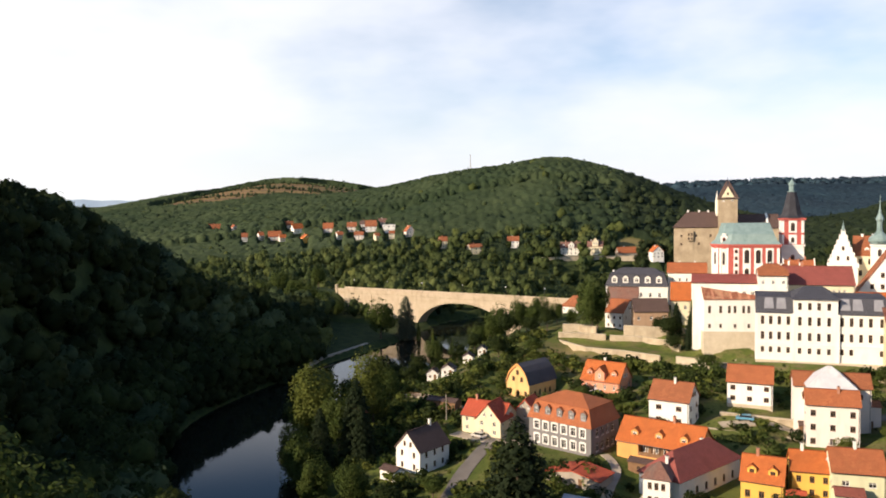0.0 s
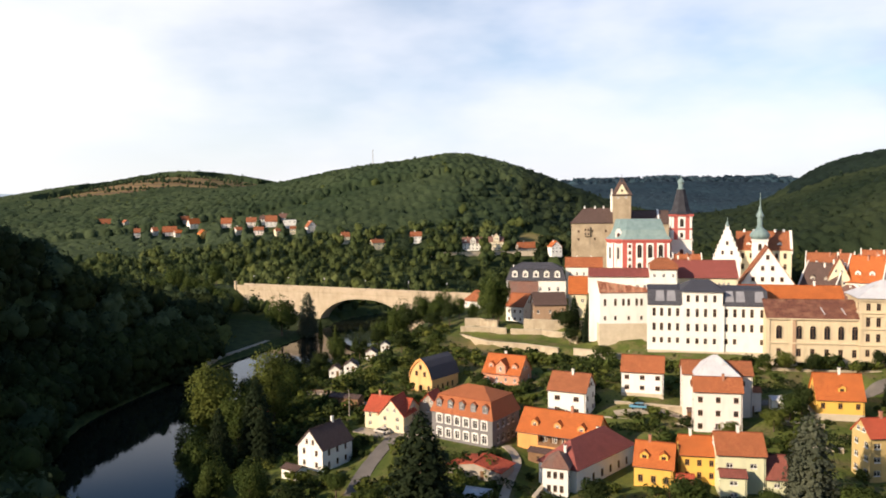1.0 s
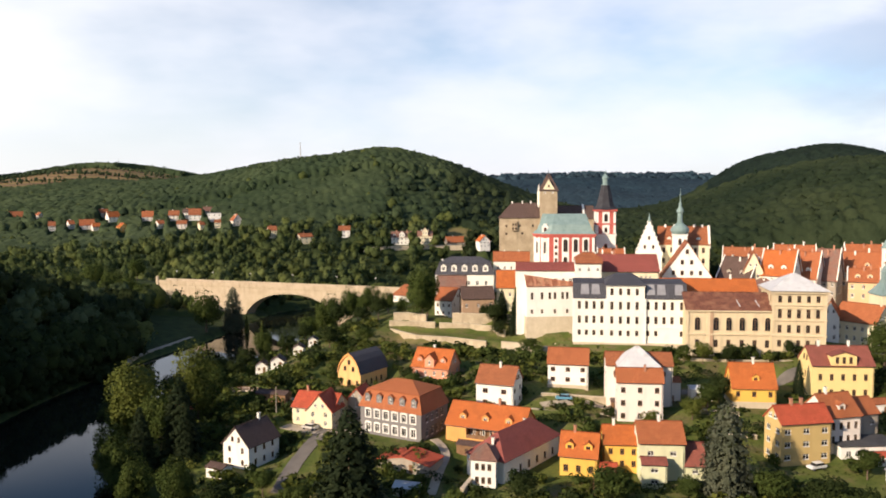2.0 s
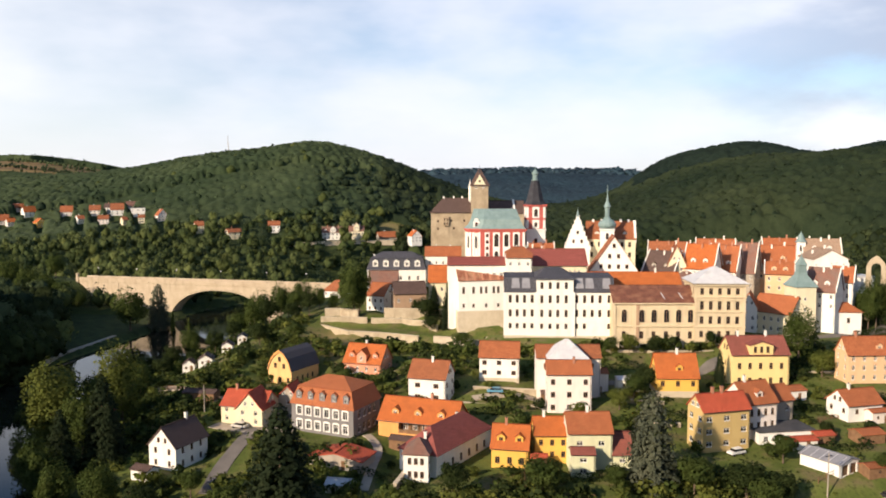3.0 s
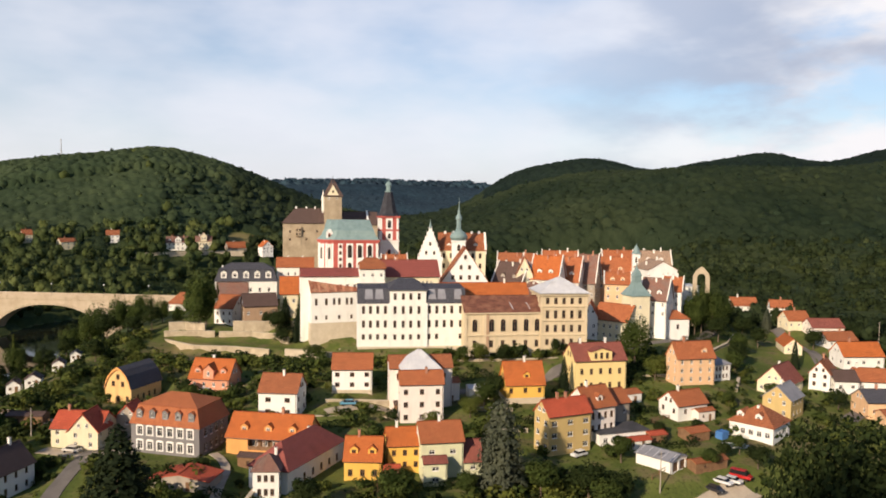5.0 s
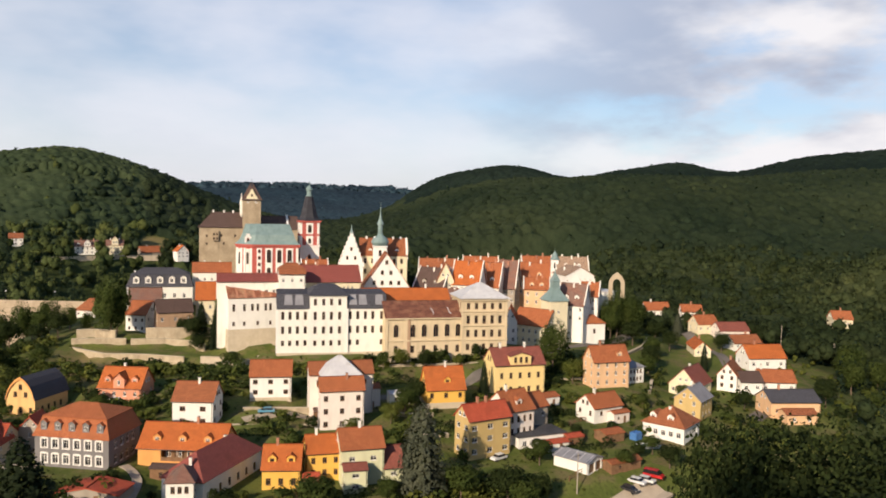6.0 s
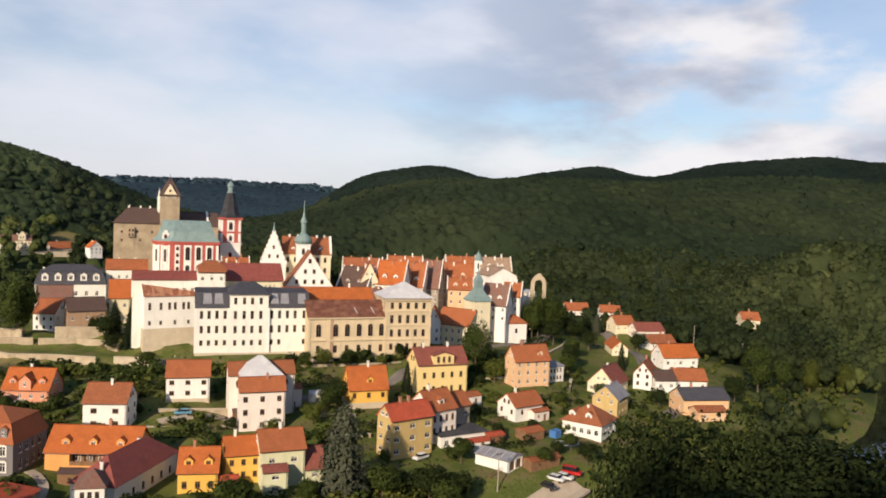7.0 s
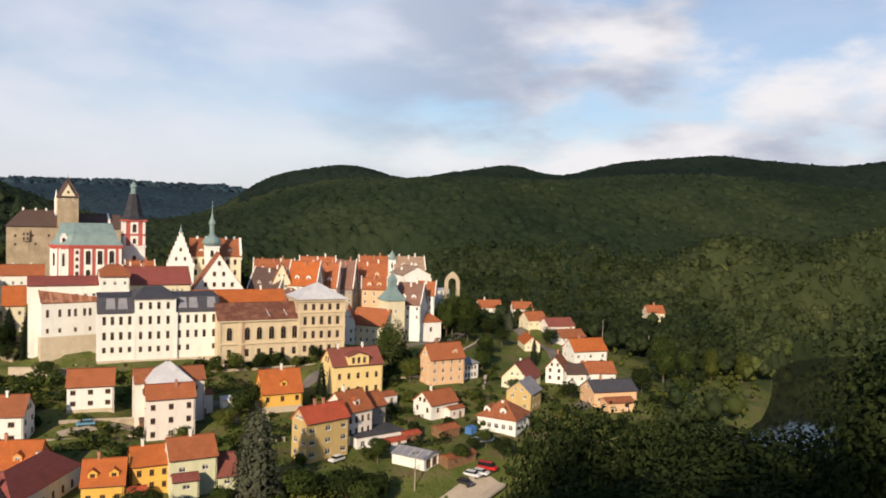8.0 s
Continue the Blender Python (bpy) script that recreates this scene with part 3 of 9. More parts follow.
def gutter(parent, W, z, y):
    """A half-round gutter along the eaves with a downpipe at one end."""
    b = bmesh.new()
    n = 5
    rings = [[b.verts.new((x, y + 0.08 * math.cos(math.pi * (1 + i / n)), z + 0.08 * math.sin(math.pi * (1 + i / n)))) for i in range(n + 1)] for x in (-W / 2, W / 2)]
    for i in range(n):
        b.faces.new((rings[0][i], rings[0][i + 1], rings[1][i + 1], rings[1][i]))
    ob = part("gutter", b, METAL_DARK, parent)
    p = bmesh.new()
    lathe(p, [(0.05, 0.0), (0.05, z - 0.05)], 6, W / 2 - 0.5, -0.08)
    part("downpipe", p, METAL_DARK, ob)


def chimney(parent, x, y, z, h=1.3, s=0.55, mat=None):
    bm = bmesh.new()
    box(bm, x - s / 2, x + s / 2, y - s / 2, y + s / 2, z - 1.6, z + h)
    box(bm, x - s / 2 - 0.08, x + s / 2 + 0.08, y - s / 2 - 0.08, y + s / 2 + 0.08, z + h, z + h + 0.14)
    ob = part("chimney", bm, mat or BRICK, parent)
    pot = bmesh.new()
    box(pot, x - 0.13, x + 0.13, y - 0.13, y + 0.13, z + h + 0.14, z + h + 0.38)
    part("chimney_pot", pot, METAL_DARK, ob)


def dormer(parent, x, y, z, w, h, run, wall_mat, roof_mat, frame_mat=None, arched=False):
    """A gabled dormer whose face stands at y and looks to -y, running back into the roof by run."""
    b = bmesh.new()
    facade(b, (x - w / 2, y, 0), (1, 0, 0), w, z + h, [(w / 2, z + h * 0.52, w * 0.55, h * 0.62)], z0=z, depth=0.15)
    for s in (-1, 1):
        quad(b, (x + s * w / 2, y, z), (x + s * w / 2, y + run, z), (x + s * w / 2, y + run, z + h), (x + s * w / 2, y, z + h))
    g = w * 0.36
    b.faces.new([b.verts.new(p) for p in ((x - w / 2, y, z + h), (x + w / 2, y, z + h), (x, y, z + h + g))])
    ob = part("dormer", b, wall_mat, parent)
    r = bmesh.new()
    o = 0.18
    k = g / (w / 2)
    for s in (-1, 1):
        slab(r, [(x + s * (w / 2 + o), y - o, z + h - o * k + 0.08), (x + s * (w / 2 + o), y + run + 0.5, z + h - o * k + 0.08), (x, y + run + 1.2, z + h + g + 0.08), (x, y - o, z + h + g + 0.08)], 0.1)
    bmesh.ops.remove_doubles(r, verts=r.verts, dist=0.002)
    part("dormer_roof", r, roof_mat, ob)
    add_window(ob, (x, y + 0.08, z + h * 0.52), 0.0, w * 0.55, h * 0.62, frame_mat or FRAME_WHITE, False)


PADS = []            # level ground that each building stands on: x, y, half size, z


def house(label, mid, rot, W, D, zb, wall, rise, wall_mat, roof_mat, kind="E", rows=(1.6, 4.4), cols=3, scols=2, win=(1.0, 1.4),
          dormers=(), chimneys=((0.25, 0.6),), frame_mat=None, half=0.0, gable_win=True, group="", category="house", name="house", plinth=0.0, over=0.45, pad=True, left=True, right=True, loggia=None, cross=None, surround=None, dsize=(1.7, 1.35), parapets=False):
    """A building whose front stands at mid, W wide and D deep, on level zb. kind: E eaves to the front, G gable to the front, H hipped, P pyramid, F flat."""
    m = pose(mid[0], mid[1], zb, 0, 0, rot)
    t = thing(name, m, label, category, group)
    w, h = win
    f = [(cx, z, w, h) for z in rows for cx in spaced(cols, W, W / (2 * max(cols, 1)) if cols < 3 else max(1.3, W * 0.13))]
    sd = [(cx, z, w, h) for z in rows for cx in spaced(scols, D, max(1.5, D * 0.22))]
    if loggia:
        lx, lw, lz, lh = loggia
        f = [q for q in f if abs(q[0] - lx) > lw / 2 + 0.6]
        lw_front = f + [(lx, lz, lw, lh)]
        b = bmesh.new()
        for o, al, wd, hs in (((-W / 2, 0, 0), (1, 0, 0), W, lw_front), ((W / 2, 0, 0), (0, 1, 0), D, sd), ((W / 2, D, 0), (-1, 0, 0), W, ()), ((-W / 2, D, 0), (0, -1, 0), D, sd)):
            facade(b, o, al, wd, wall, list(hs), 0.22 if hs is not lw_front else 1.6, -2.5)
        part("wall", b, wall_mat, t)
        b = bmesh.new()
        x0, x1, z0, z1 = -W / 2 + lx - lw / 2, -W / 2 + lx + lw / 2, lz - lh / 2, lz + lh / 2
        quad(b, (x0, 1.6, z0), (x1, 1.6, z0), (x1, 1.6, z1), (x0, 1.6, z1))
        part("loggia_back", b, WOOD, t)
        for i in range(6):
            b = bmesh.new()
            x = x0 + (x1 - x0) * i / 5
            box(b, x - 0.09, x + 0.09, 0.05, 0.23, z0, z1)
            part("post", b, WOOD, t)
        b = bmesh.new()
        box(b, x0, x1, 0.0, 0.06, z0, z0 + 0.85)
        part("railing", b, WOOD, t)
        for i in range(4):
            add_window(t, (x0 + (x1 - x0) * (i + 0.5) / 4, 1.5, lz), 0.0, 1.1, 1.5, FRAME_WHITE, False)
        for cx, cz, ww, hh in f:
            add_window(t, (-W / 2 + cx, 0.12, cz), 0.0, ww, hh, frame_mat or FRAME_WHITE)
    else:
        walls_with_windows(t, W, D, wall, wall_mat, f, sd if left else (), sd if right else (), frame_mat)
    if surround:
        sw, smat = surround
        for cx, cz, ww, hh in f:
            b = bmesh.new()
            x = cx - W / 2
            for x0, x1, z0, z1 in ((x - ww / 2 - sw, x - ww / 2, cz - hh / 2 - sw * 0.6, cz + hh / 2 + sw), (x + ww / 2, x + ww / 2 + sw, cz - hh / 2 - sw * 0.6, cz + hh / 2 + sw),
                                   (x - ww / 2, x + ww / 2, cz + hh / 2, cz + hh / 2 + sw * 1.5), (x - ww / 2, x + ww / 2, cz - hh / 2 - sw * 0.6, cz - hh / 2)):
                box(b, x0, x1, -0.07, 0.0, z0, z1)
            part("window_surround", b, smat, t, "painted window surround")
    if cross:
        cw, ch, cg, n = cross
        b = bmesh.new()
        box(b, -cw / 2, cw / 2, -0.25, D * 0.45, wall - 0.3, wall + ch)
        g2 = [b.verts.new(p) for p in ((-cw / 2, -0.25, wall + ch), (cw / 2, -0.25, wall + ch), (0, -0.25, wall + ch + cg))]
        b.faces.new(g2)
        cr = part("cross_gable", b, wall_mat, t)
        b = bmesh.new()
        kk = cg / (cw / 2)
        for s in (-1, 1):
            slab(b, [(s * (cw / 2 + 0.3), -0.55, wall + ch - 0.3 * kk + 0.1), (s * (cw / 2 + 0.3), D * 0.5, wall + ch - 0.3 * kk + 0.1), (0, D * 0.5, wall + ch + cg + 0.1), (0, -0.55, wall + ch + cg + 0.1)], 0.12)
        part("cross_gable_roof", b, roof_mat, cr)
        for i in range(n):
            add_window(cr, ((i - (n - 1) / 2) * cw / n * 0.8, -0.30, wall + ch * 0.55), 0.0, w * 0.85, min(h, ch * 0.7), frame_mat or FRAME_WHITE)
    if kind in "EG":
        al = "x" if kind == "E" else "y"
        roof_gable(t, W, D, wall, rise, roof_mat, over, al, wall_mat=wall_mat, half=half)
        if gable_win and rise > 2.2:
            zz = wall + rise * 0.30
            gw, gh = w * 0.8, min(h * 0.8, rise * 0.4)
            spots = []
            if kind == "E":
                spots = [((-W / 2 - 0.06, D / 2 - 0.9, zz), -math.pi / 2), ((-W / 2 - 0.06, D / 2 + 0.9, zz), -math.pi / 2),
                         ((W / 2 + 0.06, D / 2 - 0.9, zz), math.pi / 2), ((W / 2 + 0.06, D / 2 + 0.9, zz), math.pi / 2)]
            else:
                spots = [((-0.95, -0.06, zz), 0.0), ((0.95, -0.06, zz), 0.0)]
            for p, a in spots:
                add_window(t, p, a, gw, gh, frame_mat or FRAME_WHITE)
    elif kind == "M":
        roof_gambrel(t, W, D, wall, rise, roof_mat, wall_mat)
        for x, z in ((-1.5, 0.22), (1.5, 0.22), (0.0, 0.56)):
            add_window(t, (x, -0.08, wall + rise * z), 0.0, w, h * 0.85, frame_mat or FRAME_WHITE)
    elif kind == "A":
        roof_mansard(t, W, D, wall, rise * 0.62, rise * 0.22, rise * 0.38, roof_mat)
    elif kind == "H":
        roof_hip(t, W, D, wall, rise, roof_mat, over)
    elif kind == "P":
        roof_hip(t, W, D, wall, rise, roof_mat, over, ridge=0)
    elif kind == "F":
        b = bmesh.new()
        box(b, -W / 2 - 0.3, W / 2 + 0.3, -0.3, D + 0.3, wall + 0.004, wall + 0.35)
        part("flat_roof", b, roof_mat, t)
    for u, v in chimneys:
        if kind == "E":
            y, z = D * v, wall + rise * (1 - abs(2 * v - 1))
        elif kind == "G":
            y, z = D * v, wall + rise * (1 - abs(2 * u - 1))
        else:
            y, z = D * v, wall + rise * 0.6
        chimney(t, -W / 2 + W * u, y, z, mat=WARM_WHITE if (hash_ints(int(mid[0]), int(u * 100)) % 2) else BRICK)
    for u in dormers:
        y = D * 0.12 if kind != "A" else 0.12
        dormer(t, -W / 2 + W * u, y, wall + (rise * 0.24 - 0.2 if kind != "A" else 0.5), *dsize, D * 0.3 if kind != "A" else 1.8, wall_mat, roof_mat, frame_mat)
    if parapets and kind == "E":
        for sx in (-1, 1):
            b = bmesh.new()
            x0, x1 = sx * (W / 2 + over * 0.7) - 0.18, sx * (W / 2 + over * 0.7) + 0.18
            v = [[b.verts.new(p) for p in ((x, -over, wall - 0.2), (x, -over, wall + 0.45), (x, D / 2, wall + rise + 0.75), (x, D + over, wall + 0.45), (x, D + over, wall - 0.2), (x, D / 2, wall + rise - 0.1))] for x in (x0, x1)]
            for q in ((0, 1, 2, 5), (2, 3, 4, 5)):
                b.faces.new([v[0][i] for i in q])
                b.faces.new([v[1][i] for i in q[::-1]])
            for i, j in ((0, 1), (1, 2), (2, 3), (3, 4)):
                b.faces.new((v[0][i], v[1][i], v[1][j], v[0][j]))
            bmesh.ops.recalc_face_normals(b, faces=b.faces)
            part("fire_wall", b, WARM_WHITE, t, "pale plastered fire wall")
    if kind == "E" and math.hypot(*mid) < 330:
        gutter(t, W + 0.5, wall - over * rise / (D / 2) + 0.05, -over - 0.06)
    if plinth:
        b = bmesh.new()
        box(b, -W / 2 - 0.05, W / 2 + 0.05, -0.05, D + 0.05, -2.5, plinth)
        part("plinth", b, PLINTH, t)
    if pad:
        c = m @ Vector((0, D / 2, 0))
        PADS.append((c.x, c.y, max(W, D) / 2, zb))
    return t


def hash_ints(a, b):
    return (a * 73856093 ^ b * 19349663) & 1023


# ---- the town's houses ----
W2 = (1.6, 4.5)
T = "semi-detached"
V = "houses below the town wall"
house("white gabled house with a dark brown roof by the river", (-9.0, 176.5), -41.5, 7.6, 10.0, 5, 5.4, 3.9, WHITE, R_DARK, "G", (1.5, 4.2), 2, 3, (0.8, 1.2), (), ((0.5, 0.75),), FRAME_BROWN, group=V)
house("cream villa with a slate gambrel roof and orange trim", (20.8, 223.4), -45.3, 8.4, 12.5, 10, 4.4, 5.6, APRICOT, R_SLATE, "M", (1.6,), 3, 4, (0.95, 1.5), (), (), FRAME_BROWN, group=V)
coral = house("coral villa with orange tiled roof and dormers", (44.1, 221.0), -36, 11.6, 9.0, 11, 4.4, 4.6, CORAL, R_ORANGE, "E", (2.6,), 4, 2, (0.9, 1.2), (0.18, 0.82), ((0.45, 0.55),), group=V, cross=(3.0, 2.4, 1.5, 1))
house("cream house with bright red roof and front gable", (8.9, 194.6), -30, 11.4, 8.5, 8, 4.7, 2.9, CREAM, R_BRIGHT_RED, "E", (1.5, 3.6), 3, 2, (0.8, 1.1), (), ((0.2, 0.5),), group=V)
house("cream front gable wing with red roof", (10.3, 191.7), -30, 6.9, 7.0, 8, 4.7, 3.9, CREAM, R_BRIGHT_RED, "G", (1.5, 3.6), 2, 2, (0.8, 1.1), (), (), group=V)
house("small grey annex with bright red roof", (20.2, 197.5), -30, 5.0, 6.0, 8.5, 5.0, 2.6, SHADOWY, R_BRIGHT_RED, "G", (3.4,), 1, 1, (0.8, 1.1), (), (), group=V)
house("large dark grey house with mansard tiles and white window surrounds", (26.4, 180.7), -42, 17.2, 12.5, 8, 7.4, 5.6, GREY_WALL, R_RED, "A", (1.9, 5.2), 6, 4, (1.25, 1.9), (0.12, 0.31, 0.5, 0.69, 0.88), ((0.3, 0.6), (0.7, 0.6)), group=V, surround=(0.3, FRAME_WHITE), dsize=(1.5, 1.9))
house("white house with brown hipped gables", (54.5, 189.0), -33, 9.8, 9.0, 11, 6.6, 3.7, WHITE, R_BROWN, "E", (1.6, 4.6), 2, 2, (1.4, 1.1), (), ((0.55, 0.45),), FRAME_BROWN, group=V)
house("white two storey house with orange tiled roof", (76.2, 193.7), -24, 10.6, 8.2, 14, 6.6, 3.4, WHITE, R_RED, "E", (2.3, 5.0), 3, 2, (1.2, 1.1), (), (), FRAME_BROWN, group=V, plinth=0.8)
house("tall white block with lean tiled roof", (86.6, 172.5), -19, 10.9, 5.0, 10, 10.2, 2.7, PINK, R_RED, "E", (1.6, 4.8, 8.0), 3, 1, (1.1, 1.3), (), ((0.62, 0.4),), FRAME_BROWN, group=V)
house("white house with pale zinc hipped roof", (88.8, 177.6), -19, 10.0, 9.0, 11, 11.6, 4.3, PINK, ZINC, "H", (5.0, 9.4), 3, 1, (1.0, 1.2), (), ((0.5, 0.5),), group=V)
house("low cross wing with brown tiled roof behind the zinc roofed house", (90.6, 181.0), -19, 16.4, 7.0, 11, 11.2, 2.6, PINK, R_BROWN, "E", (9.0,), 5, 1, (0.9, 1.2), (), (), FRAME_BROWN, group=V, gable_win=False)
house("long orange house with open loggia and dormers", (46.5, 170.3), -36, 18.8, 10.0, 8, 4.2, 4.2, ORANGE_WALL, R_ORANGE, "E", (), 0, 0, (1.0, 1.2), (0.2, 0.5, 0.8), ((0.62, 0.5),), group=V, loggia=(9.8, 9.5, 2.5, 2.5))
house("white house wing with maroon tiled roof", (54.6, 158.8), 40, 23.0, 9.5, 6, 4.6, 4.4, WHITE, R_DUSTY, "H", (1.7,), 6, 2, (1.0, 1.5), (), ((0.2, 0.6), (0.75, 0.6)), FRAME_BROWN, group=V)
house("slim white corner bay with dark hipped roof", (41.2, 151.2), -26, 5.2, 7.0, 5.5, 6.0, 2.6, WHITE, R_FADED, "H", (1.7, 4.5), 3, 3, (0.8, 1.3), (), ((0.7, 0.8),), FRAME_BROWN, group=V)
house("small deep yellow house with dormers and porch", (61.8, 150.8), -29, 7.8, 7.5, 6.5, 4.4, 3.9, DEEP_YELLOW, R_ORANGE, "E", (1.6,), 3, 2, (1.0, 1.4), (0.25, 0.75), ((0.35, 0.5),), FRAME_BROWN, group=V)
house("deep yellow terraced house with orange roof", (71.4, 150.1), -19, 7.4, 8.0, 7, 6.0, 2.8, DEEP_YELLOW, R_ORANGE, "E", (1.7, 4.3), 3, 2, (0.9, 1.2), (), ((0.3, 0.5),), FRAME_BROWN, group=V)
house("pale green end house with orange brown roof", (77.8, 144.8), -17, 9.2, 9.0, 6.5, 7.9, 3.2, GREEN_PALE, R_RED, "E", (5.6,), 2, 2, (1.3, 1.0), (), ((0.5, 0.5),), group=V)
house("pale green porch wing with maroon roof", (74.6, 141.8), -19, 4.9, 4.0, 6, 5.0, 0.9, GREEN_PALE, R_MAROON, "E", (1.5, 3.8), 1, 1, (1.5, 0.9), (), (), group=V, over=0.3)
house("small lean wing with maroon roof", (84.4, 143.0), -17, 4.0, 6.5, 6.5, 3.4, 3.6, GREEN_PALE, R_MAROON, "E", (1.8,), 1, 1, (1.2, 0.9), (), (), group=V)
house("small orange house with orange mansard roof", (116.3, 170.3), -19, 10.5, 8.0, 12.2, 5.4, 5.2, DEEP_YELLOW, R_ORANGE, "E", (3.6,), 3, 2, (1.0, 1.3), (0.55,), ((0.55, 0.5),), FRAME_BROWN, plinth=1.6, group=V)
bigyel = house("tall yellow house with dark red roof and wall dormer", (143.0, 171.9), -16, 15.4, 9.5, 12, 9.4, 4.1, YELLOW, R_MAROON, "E", (2.2, 6.2), 5, 1, (0.95, 1.6), (), ((0.2, 0.5), (0.7, 0.5)), FRAME_BROWN, group=V, cross=(6.4, 2.4, 1.0, 3))
house("peach house with red tiled roof", (170.8, 163.0), -15, 12.0, 6.5, 13.5, 8.0, 4.1, PEACH, R_RED, "E", (1.6, 4.2, 6.7), 4, 2, (0.8, 1.3), (0.75,), ((0.3, 0.5),), group=V)
house("small white house with grey hipped roof", (184.0, 165.4), -4, 6.6, 7.0, 13, 4.8, 2.1, WHITE, GREY_SHEET, "H", (1.3, 3.6), 4, 3, (0.8, 1.1), (), (), FRAME_BROWN, group=V)
house("ochre three storey house with bright red roof", (111.4, 144.3), -3, 11.8, 6.4, 7, 9.6, 3.0, OCHRE, R_BRIGHT_RED, "E", (2.0, 4.8, 7.6), 3, 2, (1.5, 1.2), (), ((0.35, 0.5), (0.55, 0.5)), group=V)
house("pale house with orange roof and twin dormer", (123.0, 146.8), 1, 8.4, 9.0, 9.5, 7.0, 4.0, PINK, R_RED, "E", (1.8, 4.8), 4, 2, (0.9, 1.5), (0.5,), ((0.3, 0.5),), FRAME_BROWN, group=V)
house("lower wing with red roof", (131.5, 150.5), 1, 7.0, 7.0, 10, 5.5, 2.8, SHADOWY, R_RED, "E", (3.4,), 2, 1, (0.9, 1.2), (), (), group=V)
house("low white garage row with dark flat roof", (126.6, 143.0), -9, 13.4, 7.0, 7.5, 3.0, 0.3, WHITE, ROOF_FELT, "F", (1.4,), 5, 1, (1.2, 1.3), (), (), group=V, category="garage", name="garage")
house("white house with red roof and porch", (155.3, 148.8), -3, 10.2, 7.5, 8.5, 4.4, 2.9, WHITE, R_RED, "E", (2.7,), 2, 2, (1.0, 1.2), (), ((0.3, 0.5),), FRAME_BROWN, group=V)
house("white bungalow with brown hipped roof and dormers", (157.2, 131.6), -72, 11.0, 10.6, 8, 3.8, 4.1, WHITE, R_BROWN, "H", (1.7,), 5, 4, (1.2, 1.4), (0.2, 0.62), ((0.5, 0.4),), group=V)
house("pale yellow house with maroon roof", (193.6, 155.0), -72, 9.0, 12.0, 10, 3.6, 4.7, CREAM, R_MAROON, "G", (1.7,), 3, 3, (1.0, 1.2), (), ((0.4, 0.6),), group=V)
house("ochre house with grey sheet roof", (177.5, 140.5), -72, 7.6, 9.0, 8.5, 5.6, 3.2, OCHRE, GREY_SHEET, "G", (1.8, 4.5), 2, 3, (0.9, 1.2), (), ((0.5, 0.3),), group=V)
house("white gabled house by the lane", (208.2, 150.2), -62, 5.8, 11.0, 11, 5.0, 3.4, WHITE, R_BROWN, "G", (1.7, 4.1), 2, 3, (0.9, 1.2), (), ((0.5, 0.6),), FRAME_BROWN, group="houses along the lane")
LN = "houses along the lane"
house("small cream house with orange roof", (240.0, 184.0), -40, 6.0, 14.0, 13, 2.8, 2.6, CREAM, R_ORANGE, "G", (1.5,), 2, 3, (0.8, 1.0), (), ((0.5, 0.5),), group=LN)
house("low house with red roof under trees", (304.8, 240.5), -40, 9.5, 8.0, 16, 3.0, 3.0, WARM_WHITE, R_RED, "E", (1.6,), 3, 2, (0.9, 1.1), (), ((0.5, 0.5),), group=LN)
house("low cottage with dull red roof among trees", (301.0, 258.0), -30, 12.0, 8.0, 15, 3.0, 3.4, WARM_WHITE, R_RED, "E", (1.6,), 4, 2, (0.9, 1.1), (), ((0.3, 0.5),), group=LN)
house("cream house with orange red roof", (278.7, 211.3), -20, 9.5, 8.0, 15, 3.9, 3.3, CREAM, R_RED, "E", (2.0,), 3, 2, (0.9, 1.1), (), ((0.5, 0.5),), group=LN)
house("long house with faded red roof", (282.0, 200.4), -25, 13.0, 9.0, 14, 3.3, 3.0, PINK, R_MAROON, "E", (1.7,), 5, 2, (0.9, 1.1), (), (), group=LN)
house("white house with brown roof and front gable", (268.4, 184.6), -20, 12.0, 8.0, 13, 2.8, 2.6, WHITE, R_BROWN, "E", (1.6,), 3, 2, (0.9, 1.1), (), ((0.6, 0.5),), group=LN)
house("white house with orange roof", (246.4, 161.5), -25, 14.0, 9.0, 11.5, 4.4, 3.9, WHITE, R_ORANGE, "E", (2.2,), 3, 2, (1.1, 1.3), (), ((0.3, 0.5),), group=LN)
house("white house with grey brown roof", (213.3, 144.7), -32, 7.0, 8.0, 10.5, 3.8, 2.4, WHITE, R_DARK, "E", (2.0,), 2, 2, (1.1, 1.1), (), (), group=LN)
house("white house with red roof stripe and long dormer", (221.5, 141.0), -38, 10.5, 9.0, 10.5, 3.6, 3.0, WHITE, R_RED, "E", (1.8,), 3, 2, (1.1, 1.1), (), ((0.1, 0.5),), group=LN)
house("grey roofed house with peach walls", (210.0, 128.0), -28, 15.0, 9.0, 7.5, 4.6, 2.6, PEACH, R_SLATE, "E", (2.0,), 3, 2, (1.0, 1.2), (), ((0.3, 0.5),), group=LN)
house("low peach wing with brown roof", (206.0, 123.5), -28, 9.0, 5.0, 7, 3.0, 1.0, PEACH, R_BROWN, "E", (1.5,), 2, 1, (1.0, 1.1), (), (), group=LN)
house("lone cream house with red roof among trees", (344.1, 189.1), -40, 8.4, 8.0, 16, 4.0, 3.2, CREAM, R_RED, "E", (2.0,), 2, 2, (0.9, 1.1), (), ((0.5, 0.5),))

TW = "old town houses"
house("white town house with red roof and arched shutters", (209.4, 209.3), -20, 8.6, 7.0, 15, 8.8, 3.0, WHITE, R_RED, "H", (6.0,), 1, 3, (1.0, 1.7), (), ((0.5, 0.6),), FRAME_BROWN, group=TW)
